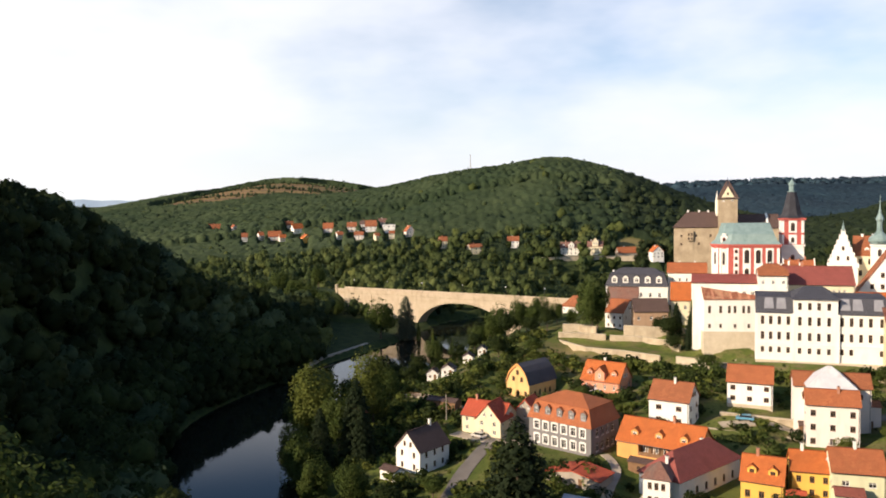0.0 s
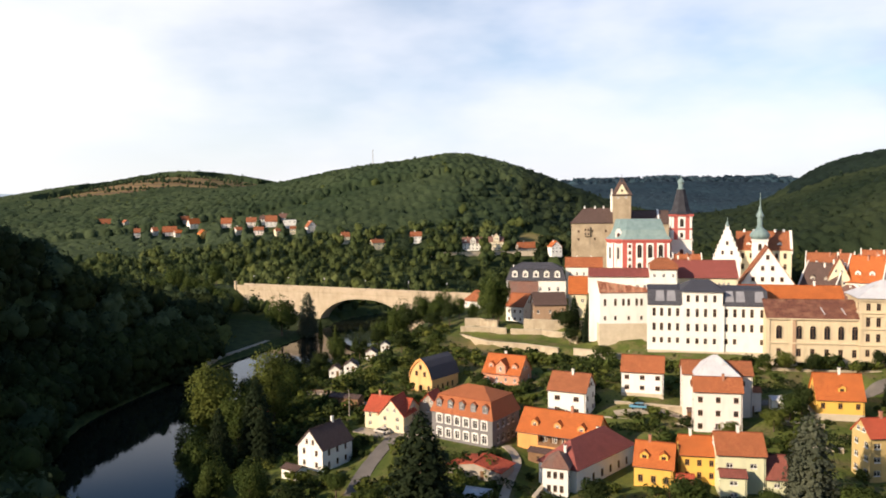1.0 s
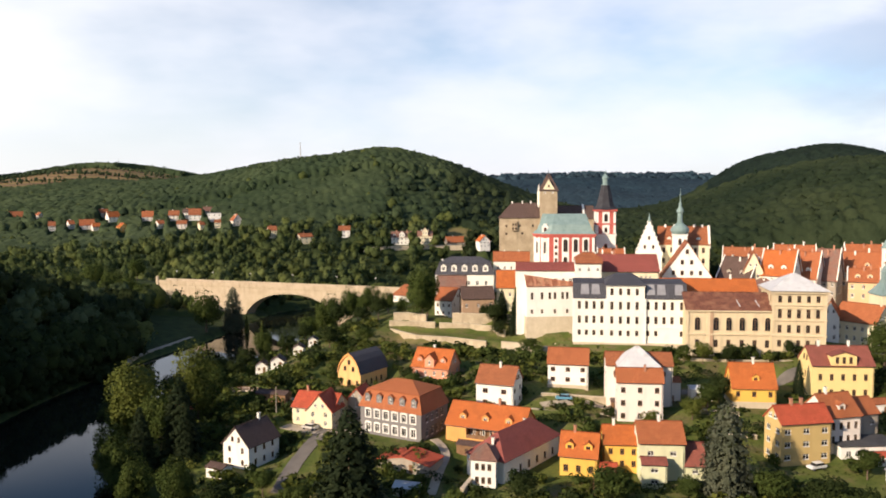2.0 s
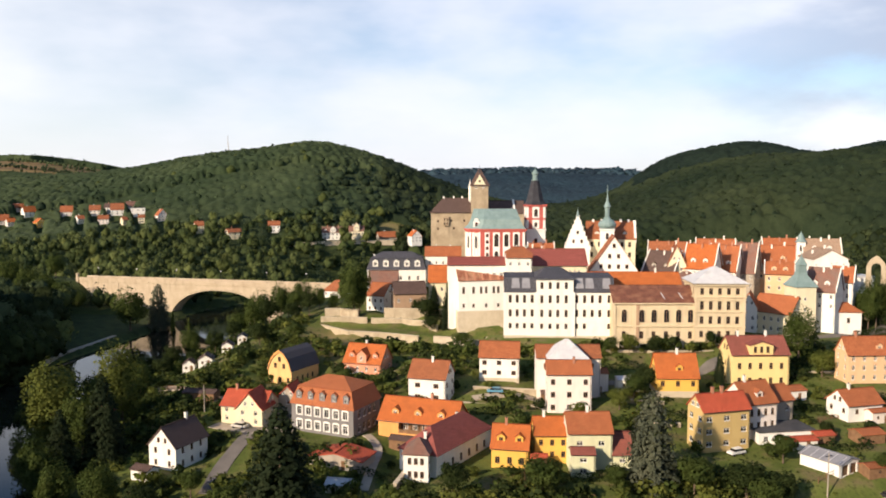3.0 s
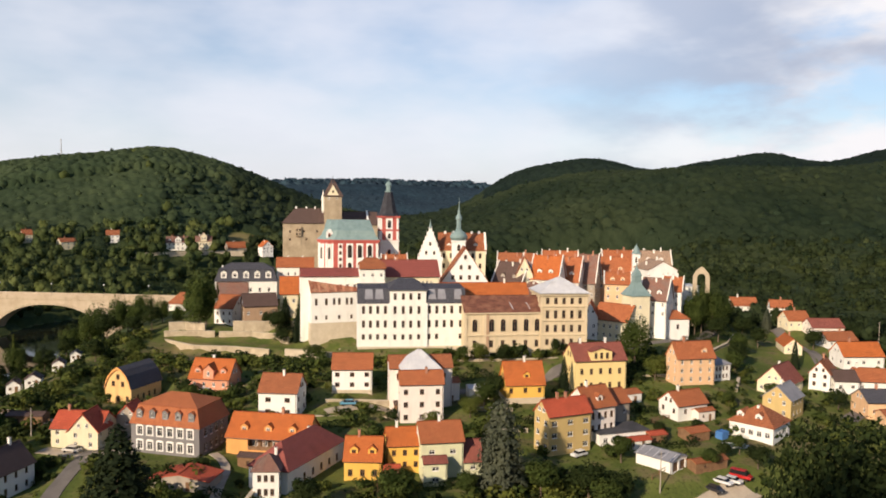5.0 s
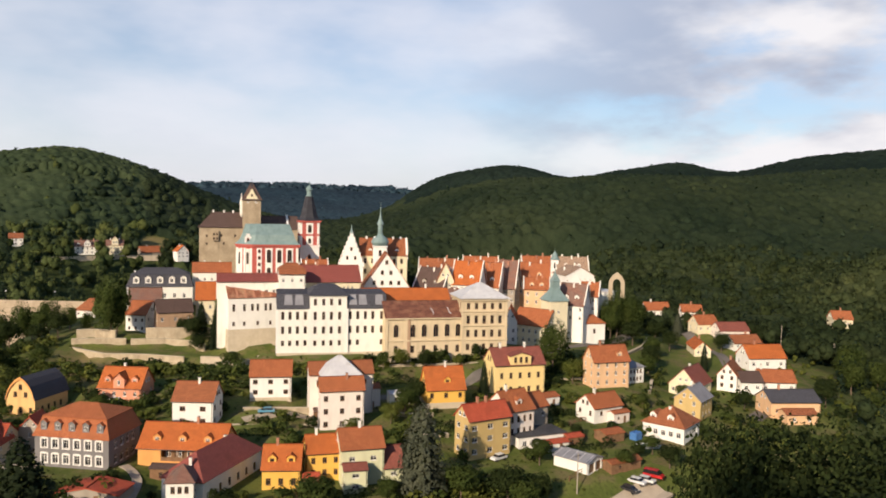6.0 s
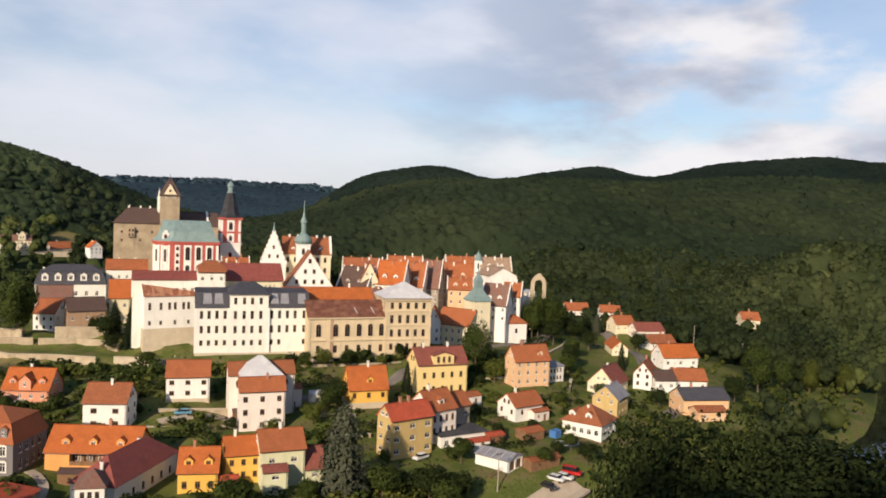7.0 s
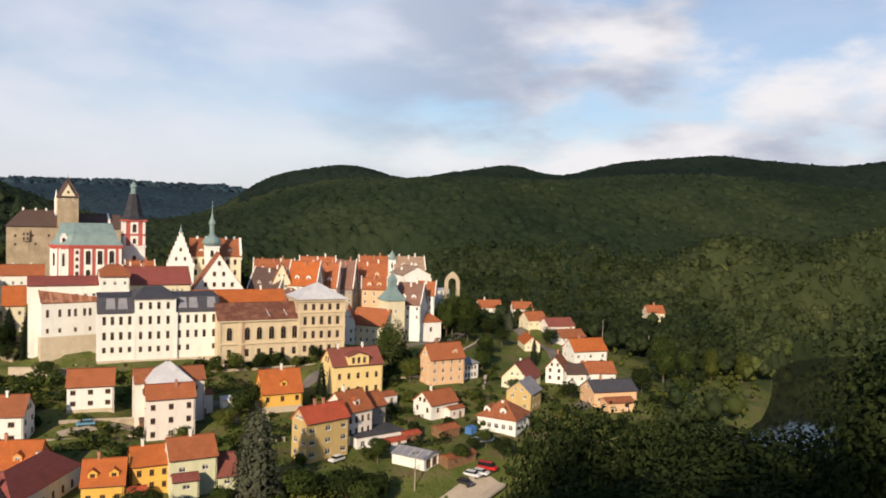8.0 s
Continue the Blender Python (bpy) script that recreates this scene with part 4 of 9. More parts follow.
house("pale house with orange roof beside the gate tower", (182.0, 214.5), -68, 13.5, 10.0, 16.5, 8.0, 5.2, CREAM, R_RED, "E", (2.4, 5.6), 5, 2, (0.9, 1.4), (), (), group=TW)
house("off-white school wing with red brown roof", (95.6, 254.7), -18, 27.3, 12.0, 19, 20.2, 2.2, WARM_WHITE, R_DUSTY, "E", (16.5,), 9, 3, (1.1, 1.8), (), (), group=TW, pad=False)
house("cream block with long dark red roof", (119.1, 249.0), -18, 22.3, 14.0, 19, 19.9, 5.2, CREAM, R_DUSTY, "E", (17.4,), 12, 3, (0.8, 1.5), (), ((0.35, 0.5),), group=TW, pad=False)
house("small cream cube with brown tiled roof", (104.4, 246.8), -18, 8.6, 9.0, 38, 4.3, 3.2, WARM_WHITE, R_BROWN, "E", (2.0,), 3, 2, (0.9, 1.2), (), (), group=TW, half=0.6, pad=False, gable_win=False)
house("house under a wide orange roof", (136.8, 224.6), -20, 30.0, 14.0, 18, 14.2, 5.4, CREAM, R_ORANGE, "E", (11.0,), 8, 3, (1.0, 1.5), (), ((0.75, 0.5),), group=TW, pad=False)
gable_house = house("white gabled house with rows of small windows", (143.8, 251.8), -25, 18.5, 12.0, 22, 13.0, 13.4, WHITE, R_BROWN, "G", (11.2,), 5, 2, (1.1, 1.5), (), (), FRAME_BROWN, group=TW, gable_win=False)
for zz, xs in ((15.4, (-4.6, -1.6, 1.6, 4.6)), (19.2, (-1.6, 1.6)), (23.0, (0.0,))):
    for xx in xs:
        add_window(gable_house, (xx, -0.06, zz), 0.0, 1.1, 1.5, FRAME_BROWN)
house("white house with slate mansard and rounded dormers", (79.2, 320.4), -18, 24.8, 12.0, 21, 11.2, 6.6, WARM_WHITE, R_SLATE, "A", (3.0, 7.0), 6, 3, (1.1, 1.8), (0.14, 0.32, 0.5, 0.68, 0.86), ((0.1, 0.5), (0.6, 0.5)), group=TW, gable_win=False, dsize=(2.3, 2.5))
house("house with faded lilac brown roof", (69.6, 304.1), -18, 11.5, 8.0, 18, 9.6, 5.0, WARM_WHITE, R_FADED, "E", (6.5,), 3, 2, (0.9, 1.3), (), (), group=TW)
house("narrow house with bright orange roof", (88.7, 291.8), -18, 7.0, 9.0, 20, 9.4, 6.0, CREAM, R_ORANGE, "E", (6.4,), 2, 2, (1.0, 1.5), (), (), group=TW)
house("low house with dark weathered roof", (76.7, 288.0), -5, 12.4, 8.0, 19, 6.8, 4.0, BROWN_STUCCO, R_DARK, "E", (4.0,), 3, 2, (1.0, 1.3), (), (), group=TW)
house("row house with red roof", (99.8, 319.8), -18, 15.3, 9.0, 26, 11.0, 3.6, WARM_WHITE, R_RED, "E", (8.0,), 5, 2, (0.9, 1.3), (), ((0.3, 0.6), (0.7, 0.6)), group=TW)
house("white house on the town wall with red brown roof", (65.2, 298.7), -38, 7.5, 12.0, 16, 8.0, 4.4, WHITE, R_RED, "E", (3.0, 6.0), 3, 2, (0.8, 1.1), (), (), FRAME_BROWN, group=TW)
house("low house with orange hipped roof at the bridge", (55.8, 340.6), -35, 10.0, 8.0, 18, 2.8, 4.6, WARM_WHITE, R_BROWN, "H", (1.5,), 3, 2, (0.9, 1.0), (), (), group=TW)
for lb, mid, rot, w, d, z, ze, zr, wm, rm, kd in (
        ("cream town house with chimney gable", (169.0, 249.9), -30, 6.6, 14, 24, 37.7, 44.6, CREAM, R_BROWN, "G"),
        ("town house with orange roof", (174.8, 245.0), -48, 11.0, 14, 24, 36.4, 44.8, WARM_WHITE, R_ORANGE, "E"),
        ("town house with weathered red roof", (188.5, 249.6), -50, 10.5, 12, 23, 34.7, 43.8, PINK, R_RED, "E"),
        # wall painted dark for the shade between the houses
        ("town house with dark brown roof", (198.3, 249.6), -50, 8.0, 12, 23, 33.8, 44.6, SHADOWY, R_FADED, "E"),
        ("long town house with orange red roof", (213.5, 252.7), -42, 21.0, 12, 23, 36.2, 43.0, PEACH, R_RED, "E"),
        ("town house with red roof and dormers", (226.1, 261.6), -30, 13.0, 11, 23, 38.4, 45.0, CREAM, R_RED, "E"),
        ("salmon town house with red roof", (196.4, 227.8), -40, 9.4, 9, 20, 35.4, 39.3, PEACH, R_RED, "E"),
        ("white blind gabled house with tan roof", (215.4, 224.0), -20, 11.8, 14, 20, 40.4, 43.6, WHITE, R_TAN, "G"),
        ("town house with pale tan roof", (225.9, 239.6), -35, 13.0, 10, 20, 41.0, 46.2, PINK, R_TAN, "E"),
        ("stepped roof house with purple brown tiles", (199.7, 212.3), -58, 9.8, 10, 17, 31.2, 38.5, WHITE, R_FADED, "E"),
        ("narrow house with rust red roof", (211.4, 214.9), -50, 7.0, 8, 17, 33.6, 38.4, WHITE, R_RED, "E"),
        ("house with grey roof behind the school", (163.4, 253.6), -60, 12.5, 12, 23, 34.4, 42.0, SHADOWY, R_DARK, "E"),
        ("house with grey brown hipped roof", (165.4, 236.6), -20, 12.0, 10, 20, 31.8, 36.0, SHADOWY, R_FADED, "H"),
        ("town house with red brown roof in the square", (180.0, 272.0), -35, 16.0, 11, 25, 37.0, 44.0, CREAM, R_BROWN, "E"),
        ("town house with tall tiled roof in the square", (203.0, 273.0), -35, 15.0, 11, 24, 37.0, 44.5, WARM_WHITE, R_RED, "E"),
        ("narrow gabled house beside the town hall", (130.5, 285.5), -20, 10.0, 12, 26, 38.5, 43.5, WARM_WHITE, R_RED, "E"),
        ("town house with dusty red roof", (121.0, 279.0), -20, 12.0, 10, 26, 37.0, 42.5, CREAM, R_BROWN, "E")):
    house(lb, mid, rot, w, d, z, ze - z, zr - ze, wm, rm, kd, () if "blind" in lb else (ze - z - 5.0, ze - z - 1.9), max(2, int(w / 2.6)), 3, (0.9, 1.4), (0.3, 0.7) if w > 9 and kd == "E" else (), ((0.2, 0.55), (0.5, 0.42), (0.72, 0.5)), group=TW, parapets=True, gable_win="blind" not in lb)
house("narrow white gabled house with small windows", (176.2, 218.5), -42, 5.2, 9.0, 16.5, 9.4, 4.6, WHITE, R_RED, "G", (2.4, 5.6), 2, 2, (0.9, 1.4), (), (), group=TW)
house("low white flat roofed house", (228.5, 224.0), -18, 10.0, 8.0, 25, 8.4, 0.3, WHITE, ZINC, "F", (6.0,), 2, 2, (1.0, 1.2), (), (), group=TW)

# far village on the slope beyond the bridge
VG = "village houses on the slope"
for lb, azi, dist, w, d, wall, rise, wm, rm, rot, z in (
        ("cream village house with hipped roof", 0.0, 660, 8, 8, 7.5, 4.0, CREAM, R_BROWN, 8, 29.5),
        ("cream village inn with brown roof", 2.4, 634, 13, 8, 6.5, 3.0, CREAM, R_BROWN, -4, 26),
        ("white village house with brown roof", 5.1, 648, 11, 9, 7.0, 4.0, WHITE, R_BROWN, -6, 29.8),
        ("white gabled village house", -14.3, 828, 7, 8, 5.5, 4.5, WHITE, R_BROWN, 14, 32.2),
        ("orange village house with orange roof", -9.9, 760, 9, 8, 5.0, 4.0, DEEP_YELLOW, R_ORANGE, 10, 32.7),
        ("white village house with bright orange roof", -10.5, 830, 13, 8, 5.5, 6.0, WHITE, R_ORANGE, 12, 39.8),
        ("village house with red roof", -12.2, 806, 15, 8, 4.5, 6.0, PINK, R_RED, 14, 33.9),
        ("village house with red brown roof", -8.4, 800, 12, 8, 5.0, 6.0, PINK, R_RED, 4, 40.7),
        ("grey village house with red roof", -6.7, 782, 11, 9, 5.5, 5.0, PINK, R_BROWN, 2, 41.7),
        ("white modern village house with flat roof", -4.0, 746, 14, 9, 9.0, 0.4, WHITE, ROOF_FELT, 2, 40.9),
        ("white village house with steep brown roof", -5.3, 766, 13, 9, 6.0, 6.5, WHITE, R_BROWN, 4, 41.9),
        ("cream village house with low roof", -3.8, 718, 6, 8, 6.0, 2.5, CREAM, R_BROWN, 0, 36.1),
        ("village house with orange roof", -2.4, 716, 10, 8, 6.0, 6.0, PINK, R_RED, 0, 37.8),
        ("dusky village house with brown roof", -16.3, 950, 18, 9, 6.0, 6.0, SHADOWY, R_BROWN, 16, 38.3),
        ("pink village house with brown roof", -6.2, 736, 10, 8, 5.0, 3.5, PINK, R_BROWN, 2, 35.5),
        ("white villa half hidden by trees", -19.6, 600, 12, 8, 5.5, 0.4, WHITE, ZINC, 20, 25),
        ("small white village house with gable", -13.1, 826, 6, 8, 5.0, 4.0, WHITE, R_RED, 30, 34.0),
        ("pale village house with red roof among trees", -11.6, 790, 8, 7, 4.5, 3.6, PINK, R_ORANGE, 26, 33.0),
        ("brown roofed village house up the slope", -11.1, 880, 12, 8, 4.5, 4.5, PINK, R_BROWN, 20, 43.5),
        ("small cream village cottage", -4.8, 722, 5, 7, 4.8, 2.8, CREAM, R_BROWN, 24, 35.2),
        ("white village house with slate roof", -5.9, 785, 9, 8, 5.5, 4.0, WHITE, R_DARK, -18, 44.0),
        ("pale village house with orange gable", -7.5, 750, 7, 8, 4.5, 3.4, WARM_WHITE, R_RED, 28, 36.0),
        ("tiny white village house", -14.9, 905, 7, 8, 4.0, 3.0, WHITE, R_BROWN, 18, 42.0),
        ("pink village house behind the white one", -4.4, 800, 10, 8, 5.0, 4.5, PINK, R_FADED, 10, 45.5),
        ("low house with orange roof below the castle", 13.3, 634, 18, 8, 3.5, 5.0, SHADOWY, R_RED, -14, 23.4),
        ("white gabled house with orange roof below the castle", 15.4, 600, 10, 8, 6.0, 5.0, WHITE, R_ORANGE, -14, 24.0)):
    a = radians(azi)
    turned = hash_ints(int(dist), int(abs(azi) * 10)) % 3 == 0 and rise > 1
    house(lb, (dist * math.sin(a), dist * math.cos(a)), rot + (22 if turned else 0), w * 0.85, d, z, wall * 0.9, rise * 0.85, wm, rm, "F" if rise < 1 else "G" if turned and w < 11 else "E", (wall * 0.27, wall * 0.67), 3, 2, (1.1, 1.3), (), ((0.4, 0.55),) if rise > 1 else (), group=VG)

# larger houses on the road below the castle
for lb, azi, dist, rot, w, wall, rise, wm, rm, z, cr, dm in (("long grey cream house with dormers below the castle", 9.3, 628, -8, 17.0, 6.4, 4.2, WARM_WHITE, R_FADED, 24.7, (4.5, 2.6, 2.4, 2), (0.15, 0.85)),
                                                             ("pale yellow house with tall gable below the castle", 11.0, 630, -10, 12.0, 7.0, 3.8, CREAM, R_FADED, 24.8, (4.6, 4.2, 2.6, 2), ())):
    house(lb, (dist * math.sin(radians(azi)), dist * math.cos(radians(azi))), rot, w, 9.0, z, wall, rise, wm, rm, "E", (1.8, 4.8), 5, 2, (1.1, 1.6), dm, ((0.25, 0.5), (0.75, 0.5)), group=VG, cross=cr)


# ---- landmarks of the old town ----
def proud_panel(parent, name, x0, x1, z0, z1, y=-0.14, mat=None, turn=None, d=0.16):
    b = bmesh.new()
    box(b, x0, x1, y, y + d, z0, z1)
    ob = part(name, b, mat or WHITE, parent)
    if turn is not None:
        ob.matrix_basis = turn
    return ob


def arched_opening(parent, cx, z0, w, h, y=-0.18, mat=None, turn=None, surround=None):
    """A round-headed window: glazed leaf and a raised surround that stands proud of the wall."""
    r = w / 2
    n = 10
    rim = [(cx - r, z0)] + [(cx - r * math.cos(math.pi * i / n), z0 + h - r + r * math.sin(math.pi * i / n)) for i in range(n + 1)] + [(cx + r, z0)]
    g = bmesh.new()
    a = [g.verts.new((x, y, z)) for x, z in rim]
    b = [g.verts.new((x, y + 0.12, z)) for x, z in rim]
    g.faces.new(a)
    for i in range(len(a)):
        j = (i + 1) % len(a)
        g.faces.new((a[i], a[j], b[j], b[i]))
    bmesh.ops.recalc_face_normals(g, faces=g.faces)
    ob = part("window", g, GLASS, parent)
    if turn is not None:
        ob.matrix_basis = turn
    f = bmesh.new()
    k = 1 + 0.22 * min(1.0, 1.2 / w)
    mid = z0 + h - r
    out = [(cx + (x - cx) * k, mid + (z - mid) * k if z > mid else z) for x, z in rim]
    A, B, C = [f.verts.new((x, y - 0.08, z)) for x, z in rim], [f.verts.new((x, y - 0.08, z)) for x, z in out], [f.verts.new((x, y + 0.16, z)) for x, z in out]
    D = [f.verts.new((x, y + 0.16, z)) for x, z in rim]
    for i in range(len(rim) - 1):
        f.faces.new((A[i], A[i + 1], B[i + 1], B[i]))
        f.faces.new((B[i], B[i + 1], C[i + 1], C[i]))
        f.faces.new((A[i], D[i], D[i + 1], A[i + 1]))
    part("surround", f, surround or FRAME_WHITE, ob)
    bars = bmesh.new()
    box(bars, cx - 0.05, cx + 0.05, y - 0.05, y, z0, z0 + h - 0.05)
    box(bars, cx - r, cx + r, y - 0.05, y, mid - 0.05, mid + 0.05)
    part("glazing_bars", bars, mat or FRAME_BROWN, ob)
    return ob


def cornice(parent, W, D, z, t=0.35, out=0.3, mat=None, x0=0.0, y0=0.0):
    b = bmesh.new()
    box(b, x0 - W / 2 - out, x0 + W / 2 + out, y0 - out, y0 + D + out, z, z + t)
    return part("cornice", b, mat or WARM_WHITE, parent)


def school():
    t = thing("school", pose(107.4, 221.8, 19, 0, 0, -20.6), "long white school building with dark mansard roof and skylights", "school building")
    PADS.append((112.0, 228.0, 15, 19))
    PADS.append((98.0, 232.0, 10, 19))
    H = 14.3

    def block(x0, W, cols, rows, y0, D, top, name):
        hs = [(c - x0 + W / 2, z, 0.95, h) for c in cols for z, h in rows if not (c > 9.5 and z < 5 and c < 15.5)]
        walls_with_windows(t, W, D, top, WARM_WHITE, hs, (), (), FRAME_BROWN, 1.0, name, 0.0, y0, x0, False)
    rows = ((3.5, 1.7), (7.6, 2.3), (12.1, 2.5))
    block(-12.05, 10.0, (-15.3, -13.1, -10.8, -8.4), rows, 0.0, 16, H, "wall")
    block(-1.3, 11.5, (-5.4, -2.8, -0.4, 2.2), rows + ((16.4, 2.1),), -0.6, 17, 18.6, "wall")
    block(10.75, 12.6, (5.6, 8.0, 10.4, 12.8, 15.6), rows, 0.0, 16, H, "wall")
    for x0, x1 in ((-17.05, -7.05), (4.45, 17.05)):
        b = bmesh.new()
        slab(b, [(x0 - 0.2, -0.35, H - 0.05), (x1 + 0.2, -0.35, H - 0.05), (x1 + 0.2, 2.2, H + 4.4), (x0 - 0.2, 2.2, H + 4.4)], 0.25)
        slab(b, [(x0 - 0.2, 2.2, H + 4.4), (x1 + 0.2, 2.2, H + 4.4), (x1 + 0.2, 14.0, H + 4.8), (x0 - 0.2, 14.0, H + 4.8)], 0.25)
        quad(b, (x0, 0, H), (x0, 2.2, H + 4.3), (x0, 14, H + 4.6), (x0, 16, H))
        quad(b, (x1, 0, H), (x1, 2.2, H + 4.3), (x1, 14, H + 4.6), (x1, 16, H))
        part("mansard_roof", b, R_SLATE, t)
    for x in (-13.6, -10.3, 6.4, 9.6, 14.9):
        b = bmesh.new()
        box(b, x - 1.2, x + 1.2, 0.55, 2.0, H + 0.6, H + 1.6)
        slab(b, [(x - 1.35, 0.1, H + 1.2), (x + 1.35, 0.1, H + 1.2), (x + 1.1, 1.9, H + 4.2), (x - 1.1, 1.9, H + 4.2)], 0.12)
        part("skylight", b, GREY_SHEET, t, "grey hinged skylight")
    roof_hip(t, 11.5, 17, 18.6, 2.9, R_SLATE, 0.7, -1.3, -0.6, 5.0)
    for x0, x1, y in ((-17.3, -7.05, 0.0), (-7.3, 4.7, -0.6), (4.45, 17.3, 0.0)):
        for z in (5.2, 9.9):
            proud_panel(t, "string_course", x0, x1, z, z + 0.22, y - 0.16, WHITE)
    proud_panel(t, "cornice", -7.4, 4.8, 18.2, 18.6, -1.0, WHITE, d=0.5)
    proud_panel(t, "plinth", -17.2, 17.2, -3.0, 0.4, -0.75, PLINTH, d=0.9)
    for x in (-17.0, -7.2, 4.6, 17.0):
        proud_panel(t, "quoin", x - 0.35, x + 0.35, 0.4, H, -0.72 if abs(x) < 8 else -0.12, WHITE)


def school_annex():
    t = thing("school_annex", pose(93.0, 253.0, 19, 0, 0, -8), "white annex with rusty striped tile roof on a stone base", "annex")
    PADS.append((95.0, 259.0, 8, 19))
    f = [(c, 11.7, 0.9, 2.3) for c in (1.7, 5.2, 7.9, 9.7, 12.4, 14.0)] + [(c, 6.3, 0.8, 1.3) for c in (1.7, 5.2, 9.7, 14.0)]
    walls_with_windows(t, 16.2, 14, 15.2, WHITE, f, (), (), FRAME_BROWN)
    roof_gable(t, 16.2, 8, 15.2, 3.4, R_RUSTY, 0.4, "x", wall_mat=WHITE)
    b = bmesh.new()
    for a, c in (((-8.4, -1.3, -3), (8.4, -1.3, -3)),):
        quad(b, (-8.4, -1.2, -3), (8.4, -1.2, -3), (8.3, -0.05, 4.4), (-8.3, -0.05, 4.4))
        quad(b, (-8.4, -1.2, -3), (-8.3, -0.05, 4.4), (-8.3, 8, 4.4), (-8.4, 8, -3))
    part("battered_base", b, PLINTH, t)
    for x in (-5.2, -2.4, 0.4, 3.2, 6.0):
        s = bmesh.new()
        slab(s, [(x - 0.35, -0.45, 14.98), (x + 0.35, -0.45, 14.98), (x + 0.35, 3.9, 18.72), (x - 0.35, 3.9, 18.72)], 0.06)
        part("newer_tile_strip", s, BRICK, t)


def arcade_building():
    t = thing("arcade_building", pose(132.3, 206.7, 17.5, 0, 0, -18.5), "beige stucco hall with arched windows and patched brown roof", "hall")
    PADS.append((136, 213, 11, 17.5))
    PADS.append((128, 215, 9, 17.5))
    W, D, H = 24.9, 12.0, 13.8
    xs = (-9.3, -3.9, -0.2, 3.6, 7.3, 10.9)
    walls_with_windows(t, W, D, H, BEIGE_STONE, [(x + W / 2, 3.4, 1.2, 2.3) for x in xs], (), (), FRAME_BROWN, sill=False)
    for x in xs:
        arched_opening(t, x, 7.4, 1.55, 3.9, -0.14, surround=BEIGE_STONE)
    roof_gable(t, W, D, H, 4.2, R_PATCHED, 0.6, "x", wall_mat=BEIGE_STONE)
    b = bmesh.new()
    slab(b, [(-8.6, 1.2, 14.75), (-4.6, 0.9, 14.55), (-4.2, 4.6, 17.14), (-7.8, 4.9, 17.35)], 0.06)
    part("repaired_tiles", b, R_RUSTY, t, "paler repaired roof tiles")
    for z, d in ((6.0, 0.4), (13.0, 0.6), (0.6, 0.3)):
        proud_panel(t, "cornice", -W / 2 - 0.1, W / 2 + 0.1, z, z + 0.4, -d, BEIGE_STONE, d=d)
    for x in (-12.3, -6.1, -5.2, 12.2):
        proud_panel(t, "pilaster", x - 0.45, x + 0.45, 0.0, 12.9, -0.3, BROWN_STUCCO if x == -5.2 else BEIGE_STONE, d=0.28)
    for x in (3.0, 8.5):
        s = bmesh.new()
        slab(s, [(x, 0.6, 14.5), (x + 0.25, 0.6, 14.5), (x - 0.35, 3.0, 16.2), (x - 0.6, 3.0, 16.2)], 0.05)
        part("flashing", s, ZINC, t)
    proud_panel(t, "plinth", -W / 2 - 0.1, W / 2 + 0.1, -3.5, 0.5, -0.45, PLINTH, d=0.6)


def corner_palace():
    t = thing("corner_palace", pose(150.5, 199.6, 19.2, 0, 0, -21) @ Matrix.Diagonal((0.965, 0.965, 0.965, 1)), "four storey beige palace with pale zinc pyramid roof", "palace")
    PADS.append((153.0, 206.5, 9, 18.2))
    W, D, H = 15.6, 14.0, 18.4
    xs = (-5.6, -2.85, -0.1, 2.65, 5.4)
    rows = ((2.3, 2.0), (6.8, 2.3), (11.4, 2.6), (15.9, 2.0))
    f = [(x + W / 2, z, 1.15, h) for x in xs for z, h in rows]
    sd = [(c, z, 1.1, h) for c in (2.5, 5.5, 8.5, 11.5) for z, h in rows]
    walls_with_windows(t, W, D, H, BEIGE_STONE, f, sd, (), FRAME_BROWN)
    for z, d in ((4.4, 0.35), (9.2, 0.35), (13.9, 0.4), (17.6, 0.7)):
        b = bmesh.new()
        box(b, -W / 2 - d, W / 2 + d, -d, 0.0, z, z + 0.4)
        box(b, -W / 2 - d, -W / 2, 0.0, D, z, z + 0.4)
        part("cornice", b, BEIGE_STONE, t)
    for x in xs:
        for z in (13.05,):
            b = bmesh.new()
            box(b, x - 0.95, x + 0.95, -0.32, 0.0, z - 0.1, z + 0.14)
            bb = [b.verts.new(p) for p in ((x - 0.95, -0.3, z + 0.14), (x + 0.95, -0.3, z + 0.14), (x, -0.3, z + 0.62))]
            b.faces.new(bb)
            part("window_hood", b, BEIGE_STONE, t)
    for x in (-7.4, 7.4):
        proud_panel(t, "quoin", x - 0.45, x + 0.45, 0, 17.6, -0.2, BEIGE_STONE, d=0.19)
    roof_hip(t, W, D, H + 0.1, 4.7, ZINC, 0.9, ridge=1.2)


